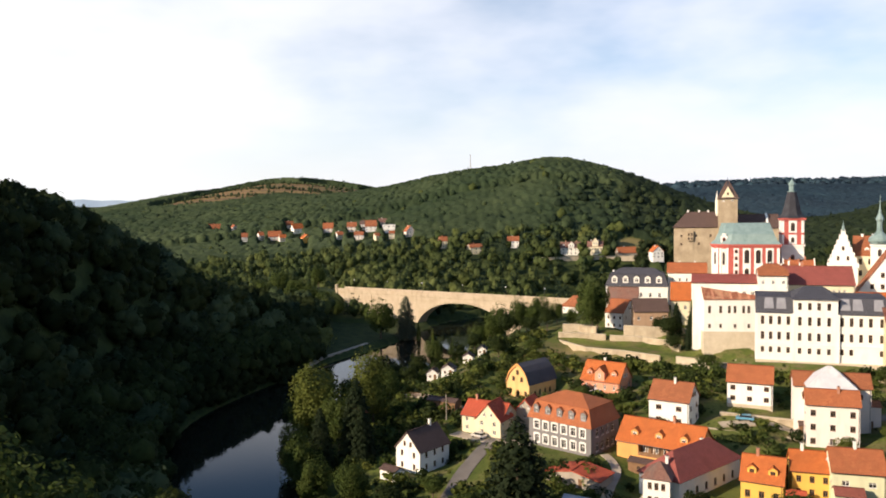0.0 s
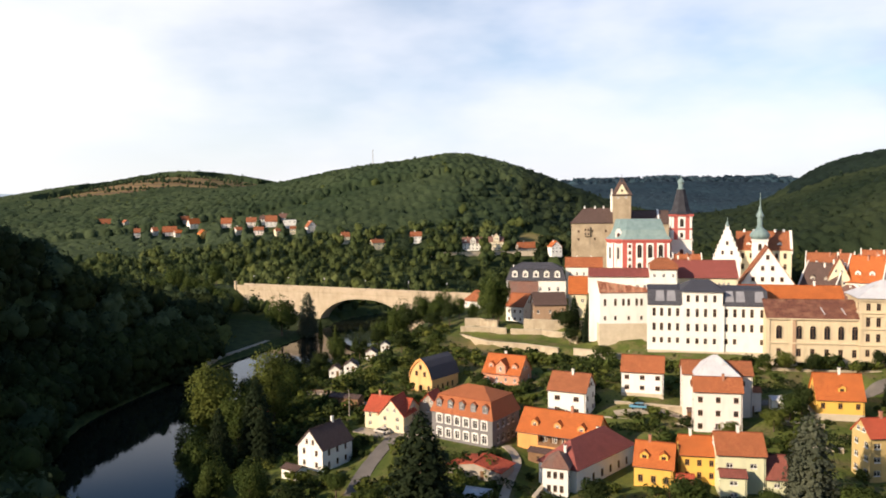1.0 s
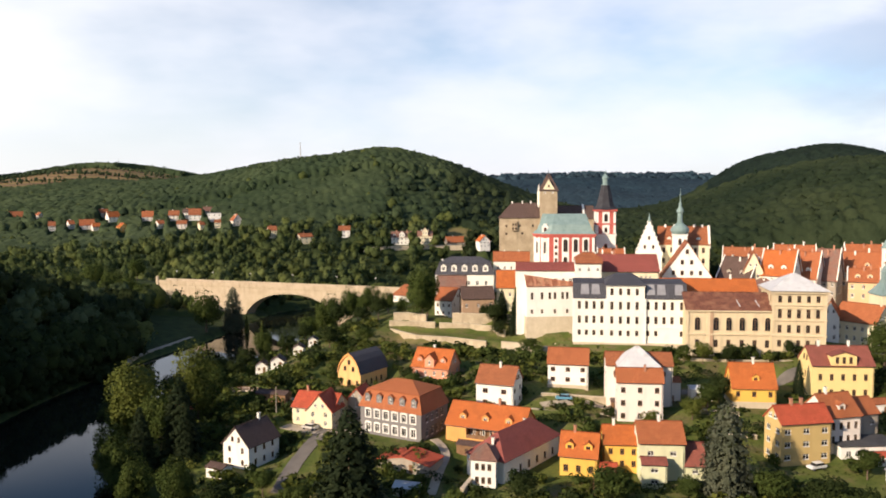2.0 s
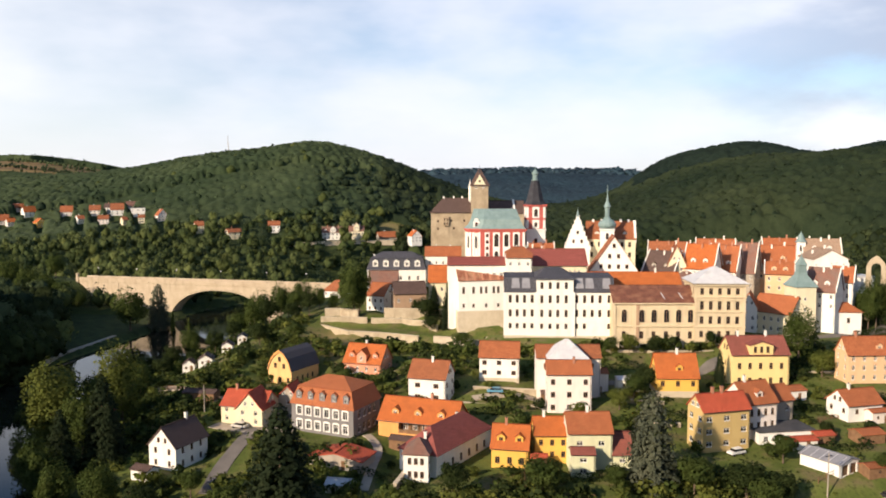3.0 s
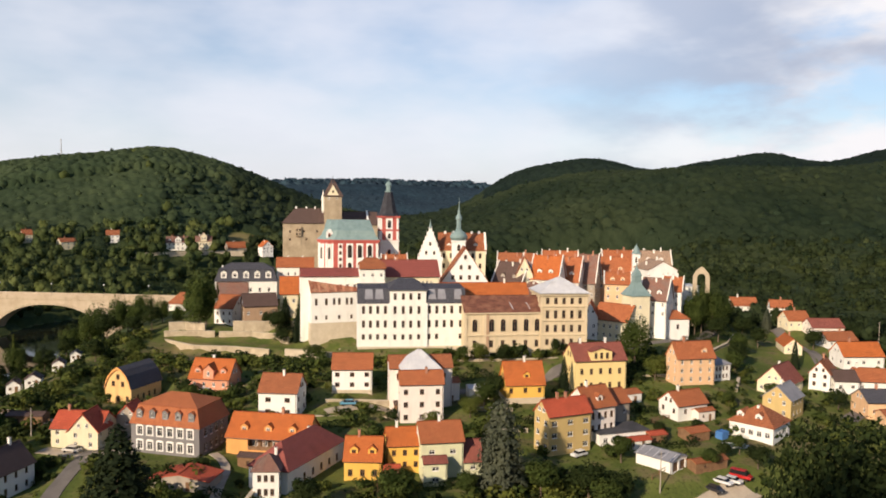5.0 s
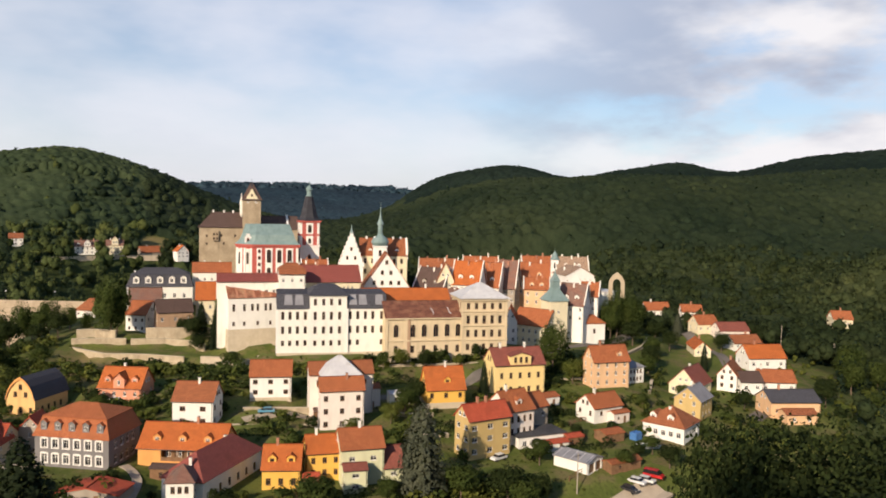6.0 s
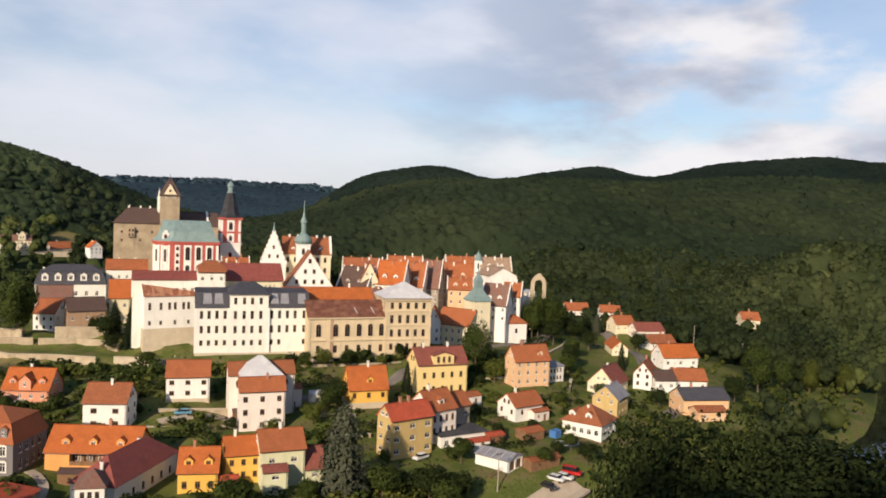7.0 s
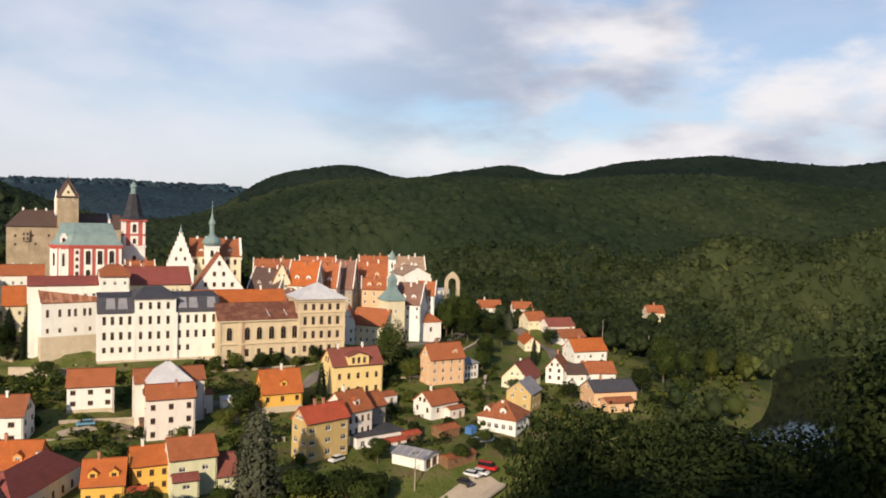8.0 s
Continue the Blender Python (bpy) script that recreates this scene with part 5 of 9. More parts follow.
def church():
    t = thing("church", pose(122.1, 306.6, 30, 0, 0, -18), "red and white baroque church with green copper roof", "church")
    PADS.append((126, 314, 14, 30))
    H = 18.5
    foot = [(9.4, 0), (9.4, 16), (-8.5, 16), (-13.0, 13.5), (-15.5, 10.5), (-15.5, 5.0), (-13.0, 2.0), (-9.2, 0)]
    b = bmesh.new()
    lo, hi = [b.verts.new((x, y, -2)) for x, y in foot], [b.verts.new((x, y, H)) for x, y in foot]
    n = len(foot)
    for i in range(n):
        j = (i + 1) % n
        b.faces.new((lo[j], hi[j], hi[i], lo[i]))
    b.faces.new(hi)
    bmesh.ops.recalc_face_normals(b, faces=b.faces)
    part("wall", b, RED_STUCCO, t)
    c = bmesh.new()
    for k, (z0, z1) in ((1.03, (H - 0.9, H - 0.4)), (1.06, (H - 0.4, H + 0.3))):
        ring = [((x + 3) * k - 3, (y - 8) * k + 8) for x, y in foot]
        A, B = [c.verts.new((x, y, z0)) for x, y in ring], [c.verts.new((x, y, z1)) for x, y in ring]
        for i in range(n):
            j = (i + 1) % n
            c.faces.new((A[i], A[j], B[j], B[i]))
        c.faces.new(B)
        c.faces.new(A)
    bmesh.ops.recalc_face_normals(c, faces=c.faces)
    part("cornice", c, RED_STUCCO, t)
    # long side
    for x, w in ((-6.6, 2.0), (-2.7, 2.9), (1.5, 2.9), (5.7, 2.9)):
        proud_panel(t, "pilaster_panel", x - w / 2, x + w / 2, -1.0, 17.3, -0.25, WHITE, d=0.24)
        if w > 2.5:
            arched_opening(t, x, 11.3, 1.75, 5.4, -0.30, surround=WHITE)
            arched_opening(t, x, 6.9, 1.6, 2.4, -0.30, surround=WHITE)
        else:
            for z in (7.2, 9.9, 12.6, 15.3):
                arched_opening(t, x, z, 0.95, 1.4, -0.30, surround=RED_STUCCO)
    proud_panel(t, "pilaster_panel", 8.3, 9.3, -1.0, 17.3, -0.25, WHITE, d=0.24)
    # chancel sides, towards the west
    for i in (4, 5, 6):
        (ax, ay), (bx, by) = foot[i], foot[(i + 1) % n]
        L = math.hypot(bx - ax, by - ay)
        turn = Matrix.Translation(((ax + bx) / 2, (ay + by) / 2, 0)) @ Matrix.Rotation(math.atan2(by - ay, bx - ax), 4, "Z")
        for s in (-1, 1):
            proud_panel(t, "pilaster_panel", s * (L / 2 - 0.7) - 0.4, s * (L / 2 - 0.7) + 0.4, -1.0, 17.3, -0.25, WHITE, turn, 0.24)
        proud_panel(t, "pilaster_panel", -0.85, 0.85, -1.0, 17.0, -0.2, PINK, turn, 0.19)
        arched_opening(t, 0, 10.6, 1.0, 5.0, -0.26, turn=turn, surround=WHITE)
    # roof: copper, hipped, with a bent foot
    r = bmesh.new()
    eav = [(9.9, -0.6), (9.9, 16.6), (-8.7, 16.6), (-13.4, 13.9), (-16.1, 10.7), (-16.1, 4.8), (-13.4, 1.6), (-9.4, -0.6)]

    def shrink(k, cx=-2.0, cy=8.0):
        return [(cx + (x - cx) * k, cy + (y - cy) * k) for x, y in eav]
    rings = [(eav, H + 0.3), (shrink(0.88), H + 1.8), (shrink(0.80), H + 4.2), ([(-2.6 + (x + 2.6) * 0.70, 8 + (y - 8) * 0.10) for x, y in eav], H + 8.6)]
    vs = [[r.verts.new((x, y, z)) for x, y in ring] for ring, z in rings]
    for A, B in zip(vs, vs[1:]):
        for i in range(n):
            j = (i + 1) % n
            r.faces.new((A[i], A[j], B[j], B[i]))
    r.faces.new(vs[-1])
    r.faces.new(vs[0])
    bmesh.ops.recalc_face_normals(r, faces=r.faces)
    roof = part("roof", r, COPPER, t, "green weathered copper roof")
    for x in (-6.0, -1.6, 2.8):
        d = bmesh.new()
        box(d, x - 0.5, x + 0.5, 0.9, 2.4, H + 2.0, H + 2.6)
        slab(d, [(x - 0.7, 0.75, H + 2.55), (x + 0.7, 0.75, H + 2.55), (x + 0.7, 3.0, H + 3.3), (x - 0.7, 3.0, H + 3.3)], 0.08)
        part("roof_vent", d, METAL_DARK, roof)
    # small volute gable over the chancel
    g = bmesh.new()
    box(g, -12.4, -9.8, 1.6, 2.2, H + 0.3, H + 3.6)
    box(g, -11.9, -10.3, 1.6, 2.2, H + 3.6, H + 4.6)
    part("attic_gable", g, WHITE, t)
    arched_opening(t, -11.1, H + 0.9, 0.9, 2.0, 1.55, surround=RED_STUCCO)

    w = thing("church_tower", pose(140.5, 315.0, 30, 0, 0, -18), "red and white church tower with dark pointed roof and copper lantern", "tower")
    S = 8.4
    for z0, z1, mat, k in ((-2, 17.6, WHITE, 1.0), (18.2, 28.0, RED_STUCCO, 0.98)):
        b = bmesh.new()
        box(b, -S * k / 2, S * k / 2, -S * k / 2, S * k / 2, z0, z1)
        part("shaft", b, mat, w)
    for z0, z1, k in ((17.6, 18.2, 1.10), (22.3, 22.8, 1.03), (28.0, 28.8, 1.14)):
        b = bmesh.new()
        box(b, -S * k / 2, S * k / 2, -S * k / 2, S * k / 2, z0, z1)
        part("cornice", b, RED_STUCCO if z0 > 20 else WHITE, w)
    for q in range(4):
        turn = Matrix.Rotation(q * math.pi / 2, 4, "Z") @ Matrix.Translation((0, -S / 2, 0))
        for x in (-3.6, 3.6, 0):
            wd = 0.45 if x else 1.5
            for z0, z1 in ((18.4, 22.2), (23.0, 27.8)):
                proud_panel(w, "pilaster_panel", x - wd, x + wd, z0, z1, -0.12, WHITE, turn, 0.2)
        arched_opening(w, 0, 23.6, 1.5, 3.4, -0.16, turn=turn, surround=WHITE)
        arched_opening(w, 0, 19.0, 1.2, 2.2, -0.16, turn=turn, surround=WHITE)
        arched_opening(w, 0, 11.5, 1.2, 2.6, -0.06, turn=turn, surround=RED_STUCCO)
    b = bmesh.new()
    lathe(b, [(5.6, 28.8), (4.9, 29.3), (4.1, 30.2), (3.55, 31.8), (2.95, 34.4), (2.3, 37.0), (1.75, 39.2)], 8, turn=math.pi / 8)
    part("roof", b, R_SLATE, w, "dark slate spire roof")
    b = bmesh.new()
    lathe(b, [(1.7, 39.2), (1.8, 39.5), (1.15, 39.6), (1.15, 41.8), (1.6, 42.0), (1.4, 42.8), (0.7, 43.6), (0.2, 44.0), (0.12, 45.4), (0.0, 45.8)], 8, turn=math.pi / 8)
    part("lantern", b, COPPER, w, "green copper lantern with cross")


def castle():
    t = thing("castle", pose(120.7, 365.6, 32, 0, 0, -18), "medieval stone castle palace with dark brown hipped roof", "castle")
    PADS.append((124, 374, 18, 32))
    W, D, H = 24.5, 16.0, 21.9
    f = [(x + W / 2, z, 0.9, 1.2) for x, z in ((-8.8, 17.8), (-8.8, 14.0), (-2.2, 18.0), (-1.0, 14.2), (4.2, 18.0), (8.4, 18.0))]
    walls_with_windows(t, W, D, H, CASTLE_STONE, f, (), (), FRAME_BROWN, 6.0, sill=False)
    roof_hip(t, W, D, H, 7.2, R_DARK, 0.6, ridge=13)
    b = bmesh.new()
    box(b, -6.2, -3.4, -1.0, 0.0, 15.6, 20.2)
    bay = part("oriel", b, CASTLE_STONE, t, "projecting stone oriel")
    for x in (-5.5, -4.1):
        for z in (18.6, 16.6):
            add_window(bay, (x, -1.06, z), 0, 0.8, 1.1, FRAME_BROWN, False)
    for x in (-6.0, -1.0, 3.2):
        chimney(t, x, 8.0, H + 7.0, 0.9, 0.7, WHITE)
    k = thing("castle_keep", pose(132.7, 364.6, 34, 0, 0, -18), "square stone castle keep with steep gabled roof", "tower")
    S, Hk = 8.4, 33.4
    b = bmesh.new()
    box(b, -S / 2, S / 2, -S / 2, S / 2, -4, Hk)
    part("shaft", b, CASTLE_STONE, k)
    roof_hip(k, S, S, Hk - 0.3, 8.2, R_DARK, 0.7, 0.0, -S / 2, 1.2)
    g = bmesh.new()
    p = [(-3.1, -S / 2 - 0.35, Hk - 0.2), (3.1, -S / 2 - 0.35, Hk - 0.2), (0, -S / 2 - 0.35, Hk + 5.2)]
    q = [(x, 0.0, z) for x, y, z in p]
    A, B = [g.verts.new(v) for v in p], [g.verts.new(v) for v in q]
    g.faces.new(A)
    for n in range(3):
        g.faces.new((A[n], B[n], B[(n + 1) % 3], A[(n + 1) % 3]))
    part("gable", g, CREAM, k, "cream timbered gable")
    add_window(k, (0, -S / 2 - 0.42, Hk + 2.0), 0, 0.9, 1.1, FRAME_BROWN)
    for x in (-1.9, 1.9):
        add_window(k, (x, -S / 2 - 0.05, Hk - 1.2), 0, 1.0, 0.7, FRAME_WHITE)
    b = bmesh.new()
    lathe(b, [(1.5, Hk + 5.2), (1.1, Hk + 6.6), (0.5, Hk + 7.4), (0.12, Hk + 8.2), (0.1, Hk + 9.6), (0, Hk + 9.8)], 6)
    part("finial", b, METAL_DARK, k)
    b = bmesh.new()
    lathe(b, [(0.3, 25.0), (0.75, 26.2), (0.75, 31.2), (0.85, 31.6), (0.4, 34.2), (0.0, 36.8)], 8, -S / 2 - 0.5, -1.5)
    part("stair_turret", b, WARM_WHITE, k, "slim pale stair turret")
    w = thing("castle_wing", pose(147.4, 366.5, 33, 0, 0, -18), "castle wing with brown tiled roof and white fire wall", "castle")
    walls_with_windows(w, 18.5, 12, 20.4, CASTLE_STONE, [(c, 16, 0.9, 1.2) for c in (3, 7, 11, 15)], (), (), FRAME_BROWN)
    roof_gable(w, 18.5, 12, 20.4, 6.0, R_DARK, 0.5, "x", wall_mat=CASTLE_STONE)
    b = bmesh.new()
    for a, c in (((4.2, -0.6, 19.8), (3.8, 6.0, 27.2)), ((3.8, 6.0, 27.2), (3.8, 12.4, 19.8))):
        v = [b.verts.new(p) for p in (a, c, (c[0], c[1], c[2] - 2.2), (a[0], a[1], a[2] - 1.4))]
        v2 = [b.verts.new((p.co.x + 0.9, p.co.y, p.co.z)) for p in v]
        b.faces.new(v)
        b.faces.new(v2[::-1])
        for i in range(4):
            b.faces.new((v[i], v2[i], v2[(i + 1) % 4], v[(i + 1) % 4]))
    bmesh.ops.recalc_face_normals(b, faces=b.faces)
    part("fire_wall", b, WHITE, w, "white plastered fire wall")


def stepped_gable(bm, W, z0, z1, y0, y1, steps):
    for i in range(steps):
        h = (z1 - z0) / steps
        w = W * (1 - i / steps)
        box(bm, -w / 2, w / 2, y0, y1, z0 + i * h, z0 + (i + 1) * h + (0 if i == steps - 1 else 0.001))


def town_hall():
    t = thing("town_hall", pose(145.0, 283.0, 28, 0, 0, -27), "white town hall with stepped gables and brown tiled roof", "town hall")
    PADS.append((150, 290, 12, 28))
    walls_with_windows(t, 9.8, 16, 15.0, WHITE, [(c, 12.5, 1.0, 1.8) for c in (2.4, 4.9, 7.4)], (), (), FRAME_BROWN)
    for y0, nm in ((-0.35, "stepped_gable"), (15.6, "stepped_gable")):
        b = bmesh.new()
        stepped_gable(b, 10.4, 13.0, 26.4, y0, y0 + 0.8, 7)
        g = part(nm, b, WHITE, t)
        for z, xs in ((16.6, (-1.6, 1.6)), (20.2, (0,))):
            for x in xs:
                add_window(g, (x, y0 - 0.04, z), 0, 0.9, 1.4, FRAME_BROWN)
        p = bmesh.new()
        lathe(p, [(0.6, 26.4), (0.45, 27.0), (0.5, 27.4), (0.15, 28.2), (0.1, 29.4), (0, 29.8)], 8, 0, y0 + 0.4)
        part("finial", p, COPPER, g)
    roof_gable(t, 9.4, 15.2, 15.0, 9.0, R_BROWN, 0.1, "y")
    w = thing("town_hall_wing", pose(158.5, 280.3, 28, 0, 0, -27), "town hall wing with tall brown roof and stepped fire walls", "town hall")
    walls_with_windows(w, 19.5, 14, 17.6, CREAM, [(c, z, 1.1, 2.0) for c in (2.2, 5.2, 8.2, 11.2, 14.2, 17.2) for z in (11.0, 15.2)], (), (), FRAME_BROWN)
    roof_gable(w, 19.5, 14, 17.6, 6.6, R_BROWN, 0.4, "x", wall_mat=WHITE)
    for i in range(6):
        for y in (i * 1.15, 14 - i * 1.15 - 1.15):
            b = bmesh.new()
            box(b, 9.2, 10.1, y, y + 1.15, 16.0, 18.9 + i * 1.15)
            part("gable_step", b, WHITE, w)
    for x in (-7.0, -3.5, 4.2, 7.2):
        chimney(w, x, 7.0, 24.0, 0.9, 0.8, WHITE)
    for x in (-5.5, 5.6):
        dormer(w, x, 1.6, 18.4, 1.6, 1.5, 3.0, WHITE, R_BROWN)
    s = thing("town_hall_turret", pose(155.2, 277.6, 40, 0, 0, -27), "white turret with green copper onion dome and spire", "turret")
    b = bmesh.new()
    box(b, -2.7, 2.7, -2.7, 2.7, -12, 9.2)
    part("shaft", b, WHITE, s)
    cornice(s, 5.4, 5.4, 9.2, 0.5, 0.35, WHITE, 0, -2.7)
    for q in range(4):
        arched_opening(s, 0, 5.6, 1.2, 2.6, -0.05, turn=Matrix.Rotation(q * math.pi / 2, 4, "Z") @ Matrix.Translation((0, -2.7, 0)))
    b = bmesh.new()
    lathe(b, [(2.6, 9.7), (3.0, 10.1), (3.6, 10.9), (3.5, 11.8), (2.7, 12.8), (1.7, 13.5), (1.15, 14.1), (1.05, 14.6)], 14)
    part("onion_dome", b, COPPER, s, "green copper onion dome")
    b = bmesh.new()
    lathe(b, [(0.95, 14.6), (0.95, 18.0), (1.35, 18.2), (1.35, 18.9), (0.9, 19.8), (0.5, 20.8), (0.55, 21.4), (0.25, 22.4), (0.16, 24.6), (0.4, 24.9), (0.1, 25.3), (0.06, 27.3), (0, 27.5)], 8)
    part("spire", b, COPPER, s, "slim green copper lantern and spire")


def gate_tower():
    t = thing("gate_tower", pose(192.6, 213.4, 17, 0, 0, -12), "cream gate tower with flared green copper roof", "tower")
    PADS.append((192, 214, 6, 16.5))
    S, H = 7.2, 16.0
    b = bmesh.new()
    box(b, -S / 2, S / 2, -S / 2, S / 2, -4, H)
    part("shaft", b, CREAM, t)
    for q in (0, 3):
        turn = Matrix.Rotation(q * math.pi / 2, 4, "Z") @ Matrix.Translation((0, -S / 2, 0))
        for x, z in ((-0.2, 12.0), (-0.2, 8.5)):
            ob = add_window(t, (0, 0, 0), 0, 0.8, 1.2, FRAME_WHITE)
            ob.matrix_basis = turn @ Matrix.Translation((x, -0.04, z))
    b = bmesh.new()
    lathe(b, [(5.75, H - 0.1), (5.6, H + 0.3), (3.7, H + 2.0), (2.3, H + 3.6), (1.9, H + 4.6)], 4, turn=math.pi / 4)
    part("roof", b, COPPER, t, "flared green copper roof")
    b = bmesh.new()
    lathe(b, [(1.8, H + 4.6), (1.8, H + 6.8), (2.1, H + 7.0), (1.2, H + 8.6), (0.3, H + 9.8), (0.1, H + 11.6), (0, H + 11.8)], 4, turn=math.pi / 4)
    part("lantern", b, COPPER, t)
    s = thing("slim_turret", pose(222.0, 246.5, 30, 0, 0, -35), "slim white turret with pointed cap", "turret")
    b = bmesh.new()
    box(b, -1.5, 1.5, -1.5, 1.5, -6, 15.0)
    part("shaft", b, WHITE, s)
    b = bmesh.new()
    lathe(b, [(2.3, 15.0), (1.5, 15.8), (0.9, 17.4), (0.15, 18.6), (0, 19.6)], 8)
    part("cap", b, COPPER, s)
    for x in (0,):
        arched_opening(s, 0, 11.4, 1.0, 2.4, -1.56)
    r = thing("ruined_arch", pose(228.0, 216.5, 30, 0, 0, -40) @ Matrix.Diagonal((0.60, 0.8, 0.62, 1)), "ruined stone gable wall with open arch", "ruin")
    b = bmesh.new()
    n = 12
    for i in range(n):
        a0, a1 = math.pi * i / n, math.pi * (i + 1) / n
        pts = [(2.6 * math.cos(a), 12.0 + 2.8 * math.sin(a)) for a in (a0, a1)] + [(5.2 * math.cos(a), 12.0 + (7.2 - 2.2 * abs(math.cos(a)) + 0.9 * noise.noise(Vector((a * 5, 1, 0)))) * math.sin(a)) for a in (a1, a0)]
        lo, hi = [b.verts.new((x, 0, z)) for x, z in pts], [b.verts.new((x, 1.0, z)) for x, z in pts]
        b.faces.new(lo)
        b.faces.new(hi[::-1])
        for k in range(4):
            b.faces.new((lo[k], hi[k], hi[(k + 1) % 4], lo[(k + 1) % 4]))
    box(b, 2.6, 5.2, 0, 1.0, -18, 12.0)
    box(b, -5.2, -2.6, 0, 1.0, -18, 12.0)
    bmesh.ops.recalc_face_normals(b, faces=b.faces)
    part("wall", b, WALL_STONE, r)


def bridge():
    a, e = Vector((-62, 453.5, 0)), Vector((60, 377, 0))
    L = (e - a).length
    t = thing("bridge", Matrix.Translation(a) @ Matrix.Rotation(math.atan2((e - a).y, (e - a).x), 4, "Z"), "pale stone road bridge with one wide arch", "bridge")
    top, W = 17.8, 8.5
    s0, s1, crown, spring = 55.0, 110.0, 14.2, 0.0

    def soffit(s):
        if s <= s0 or s >= s1:
            return -3.0
        u = (2 * (s - s0) / (s1 - s0) - 1)
        return spring + (crown - spring) * (1 - abs(u) ** 2.3) ** 0.62
    ss = sorted({0.0, L, s0, s1, *[s0 + (s1 - s0) * (0.5 - 0.5 * math.cos(math.pi * i / 28)) for i in range(29)], *[i * 4.0 for i in range(int(L / 4))]})
    b = bmesh.new()
    rows = [[b.verts.new(p) for p in ((s, 0, soffit(s)), (s, 0, top), (s, W, top), (s, W, soffit(s)))] for s in ss]
    for A, B in zip(rows, rows[1:]):
        for i in range(4):
            b.faces.new((A[i], A[(i + 1) % 4], B[(i + 1) % 4], B[i]))
    b.faces.new(rows[0])
    b.faces.new(rows[-1][::-1])
    bmesh.ops.recalc_face_normals(b, faces=b.faces)
    part("body", b, BRIDGE_STONE, t)
    r = bmesh.new()
    arc = [s for s in ss if s0 <= s <= s1]
    for u, v in zip(arc, arc[1:]):
        z = [soffit(u + 1e-4), soffit(v - 1e-4)]
        p = [(u, -0.18, z[0]), (v, -0.18, z[1]), (v, -0.18, z[1] + 0.9), (u, -0.18, z[0] + 0.9)]
        f = [r.verts.new(q) for q in p]
        k = [r.verts.new((q[0], 0.02, q[2])) for q in p]
        r.faces.new(f)
        for i in range(4):
            r.faces.new((f[i], k[i], k[(i + 1) % 4], f[(i + 1) % 4]))
    bmesh.ops.recalc_face_normals(r, faces=r.faces)
    part("arch_ring", r, WALL_STONE, t)
    for y in (-0.25, W - 0.15):
        p = bmesh.new()
        box(p, -2, L + 2, y, y + 0.4, top - 0.25, top + 1.0)
        box(p, -2, L + 2, y - 0.12, y + 0.52, top + 1.0, top + 1.2)
        par = part("parapet", p, BRIDGE_STONE, t)
        for i in range(15):
            q = bmesh.new()
            s = 2 + i * (L - 4) / 14
            box(q, s - 0.35, s + 0.35, y - 0.06, y + 0.46, top - 0.6, top + 1.32)
            part("pier_block", q, BRIDGE_STONE, par)
    st = bmesh.new()
    box(st, 0, L, -0.22, 0.0, top - 1.3, top - 0.9)
    part("string_course", st, WALL_STONE, t)
    for s, w in ((24.0, 0.7), (s0 - 6, 0.9), (s1 + 7, 0.9), (L - 6, 0.7)):
        q = bmesh.new()
        box(q, s - w / 2, s + w / 2, -0.3, 0.0, -3, top - 1.3)
        part("pilaster", q, BRIDGE_STONE, t)
    d = bmesh.new()
    box(d, 0, L, 0.45, W - 0.35, top + 0.004, top + 0.12)
    part("roadway", d, ASPHALT, t)
    for s in (6, 30, 54, 80, 106, 128):
        lamp = thing("street_lamp", t.matrix_basis @ Matrix.Translation((s, W - 0.8, top + 0.12)), "dark metal street lamp on the bridge", "street lamp", "bridge lamps")
        q = bmesh.new()
        lathe(q, [(0.12, 0), (0.07, 0.4), (0.06, 4.6), (0.05, 5.0)], 6)
        part("pole", q, METAL_DARK, lamp)
        q = bmesh.new()
        lathe(q, [(0.1, 5.0), (0.32, 5.2), (0.36, 5.5), (0.1, 5.75), (0, 5.8)], 8)
        part("head", q, FRAME_WHITE, lamp)
    post = thing("gate_post", t.matrix_basis @ Matrix.Translation((-1.0, 0.0, top)), "pale stone gate post at the bridge end", "post")
    q = bmesh.new()
    box(q, -0.6, 0.6, -0.6, 0.6, -2, 3.0)
    box(q, -0.75, 0.75, -0.75, 0.75, 3.0, 3.3)
    part("shaft", q, BRIDGE_STONE, post)


def stone_wall(pts, height, label, thick=0.7, mat=None):
    """A masonry wall along points (x, y, top), with a coping, standing into the ground."""
    t = thing("stone_wall", Matrix.Translation(pts[0]), label, "wall", "terrace walls")
    o = Vector(pts[0])
    b, c = bmesh.new(), bmesh.new()
    for p, q in zip(pts, pts[1:]):
        p, q = Vector(p) - o, Vector(q) - o
        d = Vector((q.x - p.x, q.y - p.y, 0)).normalized()
        nrm = Vector((-d.y, d.x, 0)) * thick / 2
        for bm, lo, hi, k in ((b, -height, 0.0, 1.0), (c, 0.0, 0.16, 1.35)):
            v = [bm.verts.new(w + nrm * s * k + Vector((0, 0, z))) for w in (p - d * 0.1, q + d * 0.1) for s in (-1, 1) for z in (lo, hi)]
            for f in ((0, 1, 3, 2), (4, 6, 7, 5), (0, 4, 5, 1), (2, 3, 7, 6), (0, 2, 6, 4), (1, 5, 7, 3)):
                bm.faces.new([v[i] for i in f])
    for bm in (b, c):
        bmesh.ops.recalc_face_normals(bm, faces=bm.faces)
    part("masonry", b, mat or WALL_STONE, t)
    part("coping", c, PLINTH, t)


